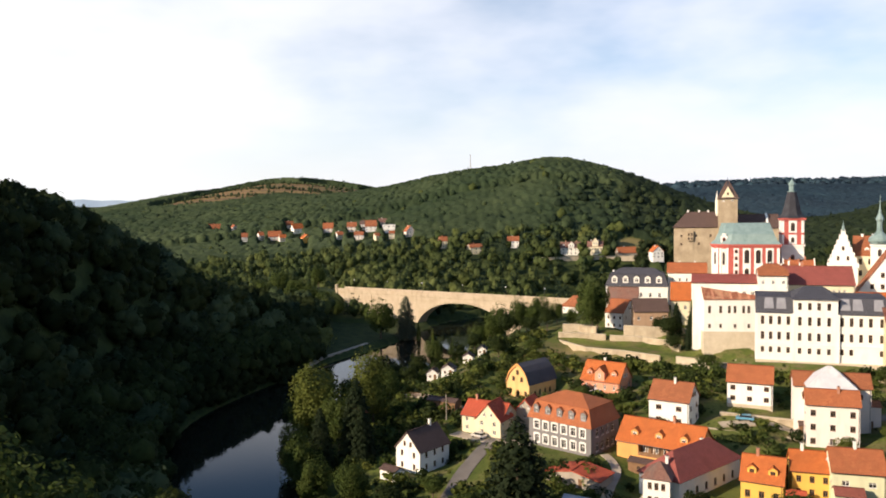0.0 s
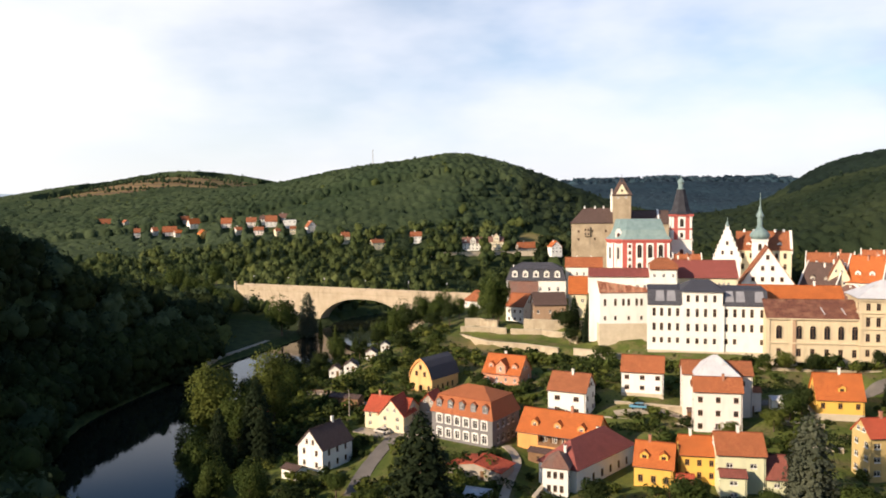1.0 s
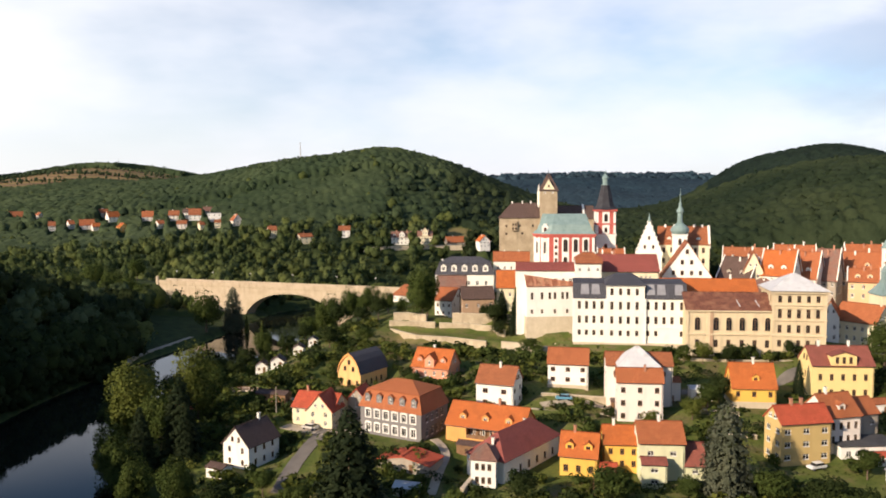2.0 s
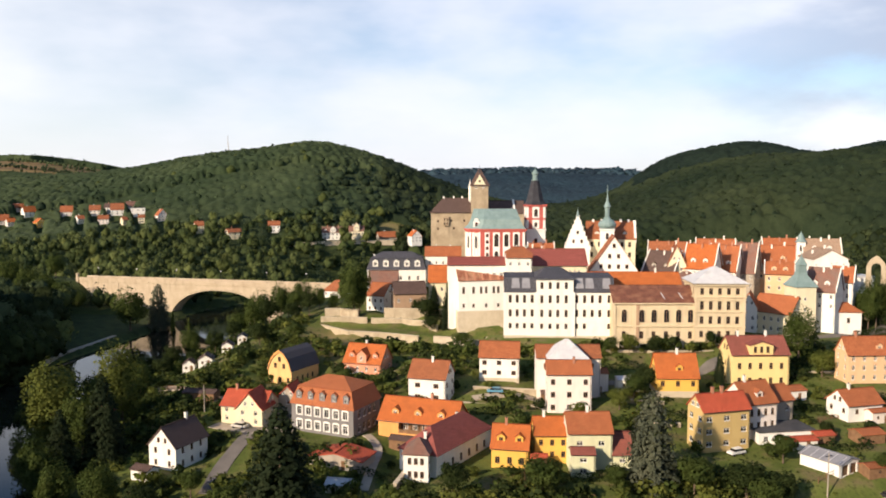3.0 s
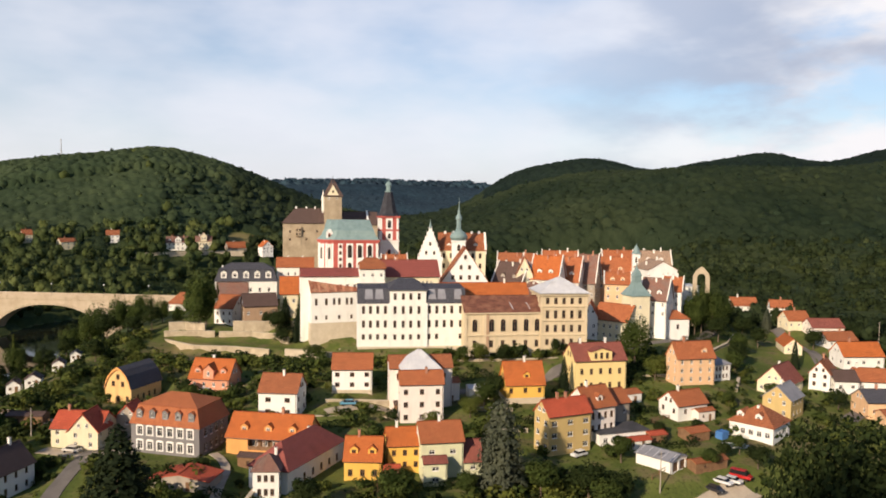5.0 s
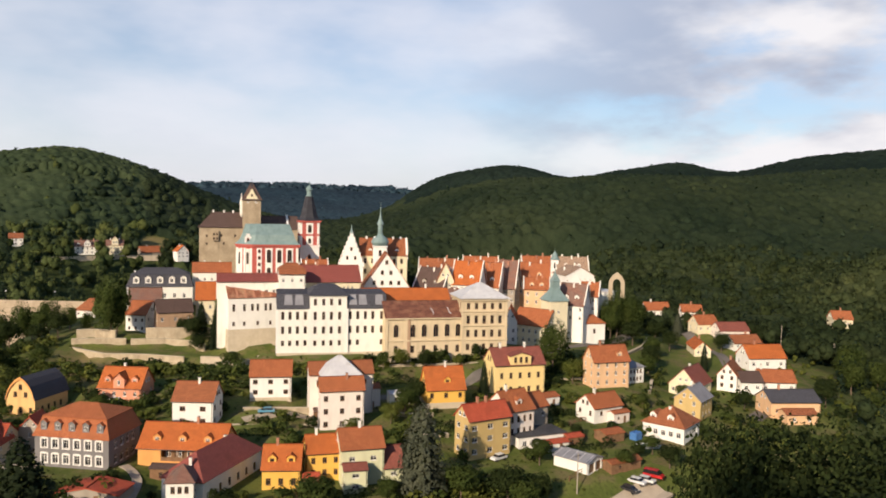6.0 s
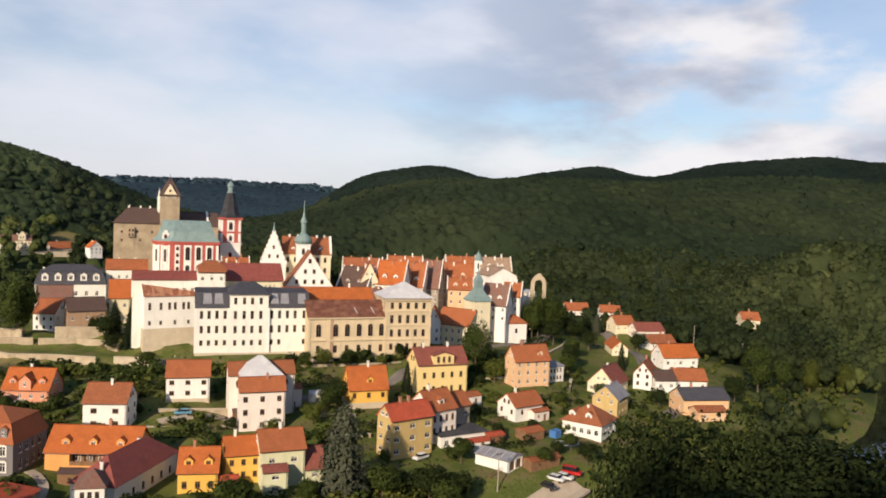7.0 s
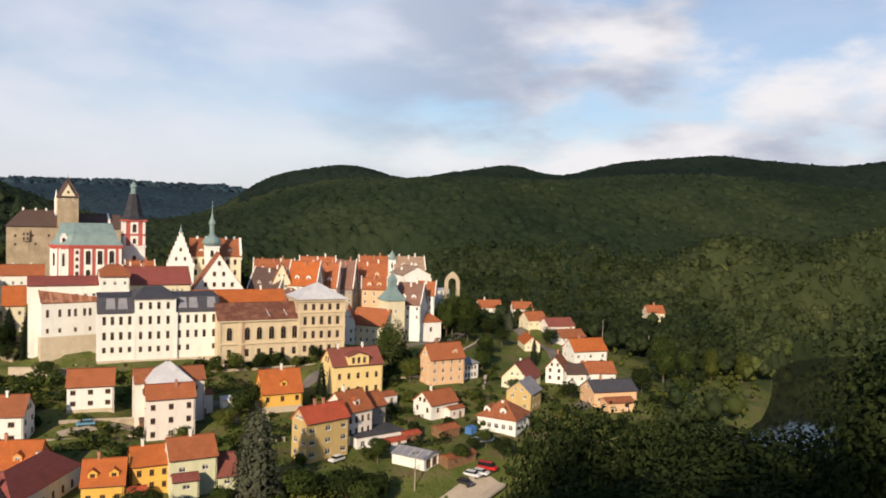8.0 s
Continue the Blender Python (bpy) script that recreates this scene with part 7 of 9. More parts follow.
for i in range(3):
    tree_kind("broad%d" % i, "leafy broadleaf tree in a garden", lambda r: broad_crown(r, 2800, 0.50, 14), 9, 0.26, 5, (LEAF_BROAD, LEAF_BRIGHT, LEAF_DARK)[i], 12.0)
tree_kind("willow", "tall pale green riverside tree", lambda r: broad_crown(r, 6500, 0.60, 22, 22.0, 6.2, 0.08), 16, 0.45, 6, LEAF_OLIVE, 22.0)
tree_kind("big", "large dark broadleaf tree", lambda r: broad_crown(r, 5200, 0.66, 22, 20.0, 7.0, 0.08), 14, 0.5, 7, LEAF_BROAD, 20.0)
tree_kind("spruce", "tall dark green spruce tree", lambda r: cone_crown(r, 9000, 0.54, 20.0, 5.8, taper=0.62), 17, 0.32, 0, LEAF_SPRUCE, 20.0, "spruce")
tree_kind("blue", "tall blue green spruce tree", lambda r: cone_crown(r, 11000, 0.48, 19.0, 5.4, taper=0.48), 16, 0.3, 0, LEAF_SPRUCE_BLUE, 19.0, "spruce")
tree_kind("thuja", "slim conifer with pale tips", lambda r: cone_crown(r, 3200, 0.6, 19.0, 3.4, 0.03, 0.6), 15, 0.25, 0, LEAF_OLIVE, 19.0, "conifer")
tree_kind("near", "broadleaf tree below the lookout", lambda r: broad_crown(r, 9500, 0.285, 34, 15.0, 5.4, 0.06), 11, 0.35, 8, LEAF_DARK, 15.0)
tree_kind("near2", "leafy tree below the lookout", lambda r: broad_crown(r, 9500, 0.28, 34, 15.0, 5.2, 0.06), 11, 0.32, 8, LEAF_DARK, 15.0)
for i in range(3):
    tree_kind("bush%d" % i, "rounded green shrub in a garden", lambda r: broad_crown(r, 220, 0.56, 7, 3.0, 1.6, 0.0), 1.6, 0.06, 3, (LEAF_BROAD, LEAF_BRIGHT, LEAF_DARK)[i], 3.0, "shrub", "shrub")


def plant(key, x, y, h, z=None, label="", group="", wide=1.0):
    name, lb, cat, crown, trunk, h0 = TREE_KINDS[key]
    zz = float(ground_height(np.array([x]), np.array([y]))[0]) if z is None else z
    s = h / h0
    if name == "shrub":
        ob = new(name, crown)
        ob.matrix_basis = Matrix.Translation((x, y, zz)) @ Matrix.Rotation((x * 7.3 + y * 3.1) % 6.28, 4, "Z") @ Matrix.Diagonal((s * wide, s * wide, s, 1))
        tagged(ob, label or lb, cat, group)
        return
    t = thing(name, Matrix.Translation((x, y, zz)) @ Matrix.Rotation((x * 7.3 + y * 3.1) % 6.28, 4, "Z") @ Matrix.Diagonal((s * wide, s * wide, s, 1)), label or lb, cat, group)
    part("trunk", trunk, None, t)
    part("crown", crown, None, t)


# roads, lanes and yards, which stay clear of growth
ROADS = (
    ("road", "narrow asphalt lane to the riverside house", [(24, 196), (13.6, 191), (5, 174.7), (0, 160)], 3.6, ASPHALT),
    ("road_2", "gravel riverside track past the gardens", [(-24, 246), (-9.7, 231.8), (3.4, 214), (8, 203)], 3.0, GRAVEL),
    ("road_3", "asphalt lane climbing between houses", [(196, 132), (212, 139), (222, 152), (237, 168), (252, 186), (266, 206), (277, 224), (284, 240)], 4.2, ASPHALT),
    ("road_4", "asphalt street below the stucco hall", [(92, 190), (104, 187), (118, 187), (136, 188), (154, 192), (172, 196), (188, 204), (203, 205), (222, 208), (246, 222), (262, 236)], 4.6, ASPHALT),
    ("road_5", "dusty yard drive beside the garages", [(106, 106), (116, 112.5), (126, 114.5), (138, 115.5)], 6.5, GRAVEL),
    ("path", "gravel garden path between houses", [(36, 176), (37, 168), (34, 160), (30, 150)], 2.0, GRAVEL),
    ("path_2", "sloping footpath beside the white house", [(88, 176), (84, 168), (80, 160), (76, 156)], 2.2, ASPHALT),
    ("path_3", "pale yard in front of white house", [(66, 186), (76, 185), (86, 180)], 3.2, GRAVEL),
    ("path_4", "gravel forecourt of cream house", [(2, 196), (12, 187), (20, 184)], 4.0, GRAVEL),
    ("path_5", "riverside footpath on the wooded bank", [(-58.5, 305), (-56.5, 314), (-52, 330), (-44.5, 346), (-36.5, 363)], 2.0, GRAVEL),
)


def road_gap(x, y):
    """How far a place lies from the edge of the nearest road."""
    best = 1e9
    for _, _, pts, width, _ in ROADS:
        for (ax, ay), (bx, by) in zip(pts, pts[1:]):
            dx, dy = bx - ax, by - ay
            t = min(1.0, max(0.0, ((x - ax) * dx + (y - ay) * dy) / (dx * dx + dy * dy)))
            best = min(best, math.hypot(x - ax - t * dx, y - ay - t * dy) - width / 2)
    return best


# trees that stand out one by one
for key, x, y, h, w in (("spruce", 13.3, 145.0, 22.5, 1.5), ("blue", 86.1, 134.6, 19.5, 1.25), ("willow", -34.0, 201.0, 22.5, 1.2), ("willow", -20.0, 209.0, 22, 1.0), ("willow", -38.0, 190.0, 14, 1.2), ("big", -34.0, 178.0, 15, 0.9), ("big", -29.0, 168.0, 13, 0.9), ("big", -31.0, 172.0, 10, 1.0), ("broad2", -24.0, 158.0, 9, 1.4), ("spruce", -22.0, 188.0, 20, 1.15), ("spruce", -20.5, 185.0, 14, 1.1),
                        ("big", -27.0, 192.0, 17, 0.8), ("spruce", -30.0, 183.0, 16, 1.1), ("broad2", -19.0, 168.0, 5, 1.3), ("blue", -19.4, 385.0, 23, 1.15), ("big", -31.0, 374.0, 20, 1.15), ("big", -76.0, 438.0, 17, 1.0), ("big", -86.0, 448.0, 18, 1.0), ("big", -66.0, 428.0, 15, 1.0), ("big", -96.0, 458.0, 18, 1.0), ("big", -84.0, 430.0, 16, 1.0), ("big", -104.0, 446.0, 17, 1.0), ("big", -76.0, 470.0, 14, 1.0), ("big", -58.0, 418.0, 11, 1.0), ("big", 219.5, 211.0, 17, 0.7), ("big", 223.5, 211.5, 18, 0.7), ("big", 228.5, 211.0, 18, 0.7), ("big", 233.0, 211.0, 16, 0.8), ("big", 238.0, 216.0, 14, 0.9), ("big", 273.0, 147.0, 17, 0.9), ("big", 279.0, 140.0, 13, 0.9), ("willow", 290.0, 135.0, 13, 1.1), ("willow", 303.0, 128.0, 12, 1.1), ("big", 262.0, 140.0, 13, 1.0), ("broad1", 250.0, 128.0, 7, 1.3), ("broad0", 242.0, 122.0, 8, 1.3), ("broad2", 238.0, 136.0, 8, 1.3), ("broad2", 229.0, 130.0, 9, 1.2), ("broad2", 259.0, 190.0, 9, 1.2), ("blue", 272.0, 222.0, 10, 1.1), ("blue", 278.0, 217.0, 9, 1.1), ("broad2", 236.0, 196.0, 9, 1.2), ("broad2", 228.0, 214.0, 9, 1.3), ("broad0", 250.0, 232.0, 10, 1.2), ("broad2", 200.0, 138.0, 7, 1.2), ("broad0", 187.0, 150.0, 6, 1.2), ("broad0", 170.0, 150.0, 5, 1.3), ("broad2", 218.0, 134.0, 6, 1.2), ("thuja", -13.0, 380.0, 11, 1.0),
                        ("big", 24.0, 338.0, 18, 1.0), ("big", 36.0, 342.0, 13, 0.9), ("big", 14.5, 330.0, 13, 1.0), ("big", 46.0, 318.0, 10, 0.9), ("big", 50.0, 306.0, 8, 0.9), ("broad2", 40.0, 303.0, 10, 1.2), ("broad2", 33.0, 296.0, 8, 1.4), ("thuja", -5.0, 318.0, 15, 0.7), ("big", 19.8, 318.0, 15, 0.9), ("big", 31.3, 326.0, 17, 0.85), ("big", 40.0, 327.0, 15, 0.85), ("broad2", 11.5, 303.0, 9, 1.2), ("broad2", 25.0, 305.0, 11, 1.2), ("broad0", 36.0, 312.0, 11, 1.1),
                        ("big", 54.5, 287.5, 23, 0.75), ("big", 57.5, 292.0, 18, 0.7), ("spruce", 82.5, 276.0, 12, 1.0), ("broad0", 133.2, 122.2, 5.5, 1.3), ("broad2", 107.0, 121.4, 8, 1.3), ("broad0", 102.1, 120.0, 9, 1.3), ("broad2", 138.1, 143.2, 4, 1.4), ("broad0", 146.1, 125.3, 5, 1.4), ("broad2", 145.0, 119.0, 6, 1.4), ("spruce", 83.0, 261.8, 12, 1), ("broad2", 77.0, 262.5, 7, 1.3), ("spruce", 87.5, 273.5, 13, 1.0), ("broad2", 77.5, 281.0, 7, 1.2), ("broad2", 78.9, 274.0, 10, 1.0), ("broad2", 88.0, 263.0, 10, 0.9), ("broad0", 79.9, 235.6, 7, 1.5),
                        ("big", 166.2, 184.0, 16, 0.95), ("broad1", 163.5, 172.0, 8, 1.2), ("spruce", 131.8, 174.2, 10, 0.75), ("broad0", 62.7, 136.0, 9, 1.5), ("broad0", 92.3, 129.0, 8, 1.6), ("broad2", 100.8, 124.0, 9, 1.5),
                        ("broad1", 84.5, 163.0, 7, 1.0), ("broad2", 46.0, 141.0, 8, 1.3), ("broad0", 78.0, 134.0, 6, 1.3), ("broad0", 104.0, 171.0, 8, 1.4), ("broad1", 98.0, 168.0, 6, 1.5), ("broad2", 110.0, 176.0, 8, 1.2),
                        ("broad2", 141.0, 125.0, 5, 1.2), ("broad0", 118.0, 134.0, 7, 1.3), ("broad2", 128.0, 200.0, 7, 1.0), ("broad1", 121.0, 202.0, 7, 1.1), ("broad0", 116.0, 204.0, 6, 1.1), ("broad2", 147.0, 199.0, 6, 1.0),
                        ("spruce", 228.0, 174.0, 10, 0.7), ("broad0", 197.0, 172.0, 8, 1.3), ("broad2", 205.0, 178.0, 9, 1.3), ("broad0", 215.0, 186.0, 9, 1.3), ("broad2", 189.0, 184.0, 8, 1.4), ("broad1", 178.0, 178.0, 6, 1.2),
                        ("broad2", 220.0, 200.0, 10, 1.4), ("broad0", 232.0, 212.0, 11, 1.4), ("broad2", 246.0, 222.0, 12, 1.4), ("broad2", 238.0, 205.0, 10, 1.3), ("broad0", 226.0, 220.0, 8, 1.4), ("broad2", 222.0, 228.0, 9, 1.3),
                        ("broad0", 152.0, 186.0, 6, 1.1), ("broad2", 62.0, 200.0, 6, 1.2), ("broad0", 37.0, 207.0, 6, 1.2), ("broad2", 12.0, 243.0, 4, 1.3), ("broad2", 18.0, 262.0, 8, 1.4), ("broad0", 30.0, 262.0, 7, 1.3),
                        ("broad0", 14.0, 210.0, 5, 1.4), ("broad2", -3.0, 266.0, 6, 1.3), ("broad2", 4.0, 278.0, 9, 1.3), ("big", -4.0, 296.0, 13, 0.9), ("big", -27.0, 226.0, 12, 0.9), ("big", -17.0, 232.0, 11, 0.9), ("broad2", -30.0, 242.0, 10, 1.3), ("big", -22.0, 250.0, 11, 0.9), ("broad2", -12.0, 254.0, 8, 1.4), ("broad2", -18.0, 270.0, 9, 1.4), ("broad0", -9.0, 240.0, 3.5, 1.4), ("broad2", -10.0, 285.0, 9, 1.3), ("big", -20.0, 160.0, 12, 0.9), ("broad2", -12.0, 152.0, 9, 1.3), ("broad0", 3.0, 148.0, 8, 1.4), ("broad2", 22.0, 136.0, 8, 1.4), ("broad0", 33.0, 134.0, 7, 1.4), ("broad0", 1.0, 184.0, 4, 1.4), ("broad0", -3.0, 160.0, 6, 1.5)):
    plant(key, x, y, h, wide=w)
# shrubbery below the garden wall and along the slope
SH = "shrubs on the terraces"
r = np.random.default_rng(11)
for i in range(46):
    a, d = r.uniform(11.0, 18.0), r.uniform(243, 259)
    plant("bush%d" % (i % 3), d * math.sin(radians(a)), d * math.cos(radians(a)), r.uniform(2.5, 5.0), wide=1.3, group=SH)
for i in range(26):
    k = i / 25
    plant("bush%d" % (i % 3), 108 + 62 * k + r.normal(0, 1.0), 208.5 - 15.5 * k + r.normal(0, 1.0), r.uniform(2.0, 5.2), wide=r.uniform(0.9, 1.3), group="bushes below the stucco hall")
# garden shrubs and small trees among the houses
count = 0
while count < 230:
    a, d = r.uniform(-6, 62), r.uniform(135, 262)
    x, y = d * math.sin(radians(a)), d * math.cos(radians(a))
    gap = min(math.hypot(x - px, y - py) - hs for px, py, hs, pz in PADS)
    if gap < 1.2 or gap > 24 or road_gap(x, y) < 1.0 or float(river_distance(np.array([x]), np.array([y]))[0]) < 27:
        continue
    count += 1
    plant("bush%d" % r.integers(3), x, y, r.uniform(1.0, 3.6), wide=r.uniform(0.9, 1.7), group="garden shrubs")


# the rest of the garden growth, too many to count
HUTS = ((-4.4, 252.0), (0.6, 249.6), (7.6, 263.5), (13.0, 275.0))
gx, gy, gh = [], [], []
while len(gx) < 3000:
    a, d = r.uniform(-8, 62), r.uniform(130, 268)
    if 1000 < len(gx) < 1500:
        a, d = r.uniform(-7, 9), r.uniform(180, 300)
    x, y = d * math.sin(radians(a)), d * math.cos(radians(a))
    gap = min(math.hypot(x - px, y - py) - hs for px, py, hs, pz in PADS)
    if gap < 0.6 or road_gap(x, y) < 0.8 or float(river_distance(np.array([x]), np.array([y]))[0]) < 20:
        continue
    near = [p for p in PADS if math.hypot(x - p[0], y - p[1]) - p[2] < 7 and d < math.hypot(p[0], p[1])]
    near += [p for p in HUTS if abs(x - p[0]) < 5 and -14 < y - p[1] < 1]
    gx.append(x)
    gy.append(y)
    gh.append(r.uniform(0.4, 0.9) if near else r.uniform(0.8, 2.8) if gap < 10 else r.uniform(1.5, 4.5))
GARDEN = (np.array(gx), np.array(gy), np.array(gh))


# trees just below the lookout, seen from above at the sides
def top_tree(key, azi, el, d, wide):
    """A tree at a bearing and distance whose top lies el degrees from eye level."""
    x, y = d * math.sin(radians(azi)), d * math.cos(radians(azi))
    z = float(ground_height(np.array([x]), np.array([y]))[0])
    h = 66 + d * math.tan(radians(el)) - z
    plant(key, x, y, h, z, wide=wide * 15.0 / h)


for key, azi, el, d, w in (("near", 53.6, -18.0, 55, 0.85), ("near", 54.4, -12.4, 54, 0.85), ("near2", 56.4, -12.3, 55, 1.1), ("near", 59.0, -12.0, 53, 1.1), ("near2", 62.4, -11.6, 54, 1.1), ("near", 65.2, -12.6, 52, 1.1), ("near", 68.4, -12.9, 52, 1.2),
                           ("near2", 71.6, -13.0, 50, 1.2), ("near", 74.4, -13.6, 48, 1.1), ("near", 77.2, -5.0, 44, 1.0), ("near", 80.5, -4.0, 42, 1.2), ("near", 55.0, -19.0, 44, 1.0), ("near", 58.5, -18.0, 42, 1.1), ("near2", 62.0, -17.5, 42, 1.1),
                           ("near", 66.0, -18.5, 40, 1.1), ("near", 70.0, -19.0, 40, 1.2), ("near", 74.0, -18.0, 38, 1.2), ("near", 66.8, -13.0, 57, 1.1), ("near", 69.8, -12.8, 56, 1.1), ("near2", 73.0, -13.2, 53, 1.1), ("near", 67.6, -13.0, 51, 1.4), ("near", 69.6, -12.9, 50, 1.4), ("near", 71.2, -12.9, 49, 1.4), ("near", 68.6, -15.4, 47, 1.2), ("near2", 72.4, -15.6, 45, 1.2), ("near", 64.6, -15.6, 47, 1.2)):
    top_tree(key, azi, el, d, w)
# unseen trees added on the brow, beside and behind, to shade the slope below
for key, x, y, h in (("big", -15.0, -3.0, 15), ("big", -13.0, -15.0, 16), ("big", -24.0, -12.0, 17), ("big", -4.0, -20.0, 14), ("big", -27.0, 4.0, 16), ("big", -36.0, -2.0, 17), ("big", -96.0, 68.0, 20), ("big", -84.0, 82.0, 18)):
    plant(key, x, y, h)
for key, azi, d, h, w in (("big", -24, 75, 15, 1.1), ("big", -28, 66, 16, 1.1), ("big", -33, 60, 17, 1.1), ("big", -21, 92, 16, 1.1), ("big", -26, 96, 17, 1.0), ("big", -31, 88, 18, 1.0), ("big", -38, 70, 18, 1.1), ("big", -18.5, 108, 15, 1.1), ("big", -23, 116, 16, 1.1), ("big", -29, 116, 18, 1.1), ("big", -35, 104, 18, 1.1)):
    plant(key, d * math.sin(radians(azi)), d * math.cos(radians(azi)), h, wide=w)


def loose(q):
    """Leaf clumps as points and quads."""
    return q, np.arange(len(q)).reshape(-1, 4)


def lump_crown(rng, lobes, segs, rings, leaves, size, height=12.0, wide=5.0, bare=0.1):
    """A crown of a few uneven rounded lobes with leaf clumps that stand out of them: points with shading normals, and quads."""
    mid, hz = height * (bare + 1) / 2, height * (1 - bare) / 2
    box_r = np.array([wide, wide, hz])
    L = [(np.array([0, 0, mid]), box_r * (0.66 if lobes else 0.84))]
    for i in range(lobes):
        a = 2 * math.pi * (i + rng.uniform(-0.3, 0.3)) / max(lobes, 1)
        d = np.array([math.cos(a), math.sin(a), rng.uniform(-0.6, 1.3)])
        d /= np.linalg.norm(d)
        L.append((d * box_r * rng.uniform(0.48, 0.66) + [0, 0, mid], box_r * rng.uniform(0.24, 0.40)))
    vs, fs, n = [], [], 0
    for p, r in L:
        t, k = np.meshgrid(np.linspace(-0.95, 0.98, rings + 1), np.arange(segs), indexing="ij")
        ang = 2 * np.pi * (k + 0.5 * (np.arange(rings + 1) % 2)[:, None]) / segs
        ring = np.sqrt(np.clip(1 - t * t, 0.02, 1))
        d = np.stack([ring * np.cos(ang), ring * np.sin(ang), t], 2).reshape(-1, 3)
        v = p + d * r * rng.uniform(0.78, 1.08, (len(d), 1))
        o = (v - [0, 0, mid]) / box_r
        nn = d * 0.8 + o * 0.45 + rng.normal(0, 0.10, d.shape) + [0, 0, 0.15]
        vs.append(np.hstack([v, nn / np.linalg.norm(nn, axis=1)[:, None]]))
        i, j = np.meshgrid(np.arange(rings), np.arange(segs), indexing="ij")
        j2 = (j + 1) % segs
        fs.append(n + np.c_[(i * segs + j).ravel(), (i * segs + j2).ravel(), ((i + 1) * segs + j2).ravel(), ((i + 1) * segs + j).ravel()])
        n += len(v)
    per = leaves // len(L) + 1
    for p, r in L:
        d = rng.normal(0, 1, (per, 3))
        d /= np.linalg.norm(d, axis=1)[:, None]
        c = p + d * r * rng.uniform(0.92, 1.22, (per, 1))
        q = leaf_quads(c, d * 0.8 + (c - [0, 0, mid]) / box_r * 0.45 + [0, 0, 0.15], size, rng, 0.45)
        vs.append(q)
        fs.append(n + np.arange(len(q)).reshape(-1, 4))
        n += len(q)
    return np.vstack(vs), np.vstack(fs)


def forest(name, label, xs, ys, hs, crowns, mat, single=0.18):
    """Many trees as one mass: copies of a few crowns, each turned and sized for its place."""
    zs = ground_height(xs, ys) - 0.3
    rng = np.random.default_rng(len(name) + len(xs))
    pick = rng.integers(len(crowns), size=len(xs))
    turn = rng.uniform(0, 2 * np.pi, len(xs))
    out, quads, tones, base = [], [], [], 0
    patch = np.array([noise.noise(Vector((a * 0.011, b * 0.011, 5.0))) + 0.6 * noise.noise(Vector((a * 0.035, b * 0.035, 1.0))) for a, b in zip(xs, ys)])
    tone = np.clip(0.5 + 0.55 * patch + rng.normal(0, single, len(xs)), 0, 1)
    for k, ((c, F), h0) in enumerate(crowns):
        m = pick == k
        if not m.any():
            continue
        s = (hs[m] / h0)[:, None]
        wide = s * rng.uniform(0.85, 1.25, (m.sum(), 1))
        ca, sa = np.cos(turn[m])[:, None], np.sin(turn[m])[:, None]
        X = (c[None, :, 0] * ca - c[None, :, 1] * sa) * wide + xs[m][:, None]
        Y = (c[None, :, 0] * sa + c[None, :, 1] * ca) * wide + ys[m][:, None]
        Z = c[None, :, 2] * s + zs[m][:, None]
        NX = c[None, :, 3] * ca - c[None, :, 4] * sa
        NY = c[None, :, 3] * sa + c[None, :, 4] * ca
        NZ = np.broadcast_to(c[None, :, 5], NX.shape)
        out.append(np.stack([X, Y, Z, NX, NY, NZ], 2).reshape(-1, 6))
        quads.append((F[None] + (base + np.arange(m.sum()) * len(c))[:, None, None]).reshape(-1, 4))
        base += m.sum() * len(c)
        tones.append(np.repeat(tone[m], len(c)))
    ob = new(name, mesh_from_quads(name, np.vstack(out), mat, np.vstack(quads), np.concatenate(tones)))
    return tagged(ob, label, "trees", kind="stuff")


def crown_domes(x, y, cell):
    """Height and tone of tree crowns that stand one to a jittered cell, from 0 in the gaps to 1 at a treetop."""
    i, j = np.floor(x / cell), np.floor(y / cell)
    top, tone = np.zeros(x.shape), np.zeros(x.shape)
    for di in (-1, 0, 1):
        for dj in (-1, 0, 1):
            a, b = i + di, j + dj
            h1, h2, h3 = [np.modf(np.abs(np.sin(a * p + b * q) * 43758.5453))[0] for p, q in ((12.9898, 78.233), (39.346, 11.135), (73.156, 52.235))]
            d = np.hypot(x - (a + 0.2 + 0.6 * h1) * cell, y - (b + 0.2 + 0.6 * h2) * cell) / (cell * (0.62 + 0.25 * h3))
            v = np.sqrt(np.clip(1 - d * d, 0, 1)) * (0.7 + 0.3 * h3)
            tone = np.where(v > top, h3, tone)
            top = np.maximum(top, v)
    return top, tone


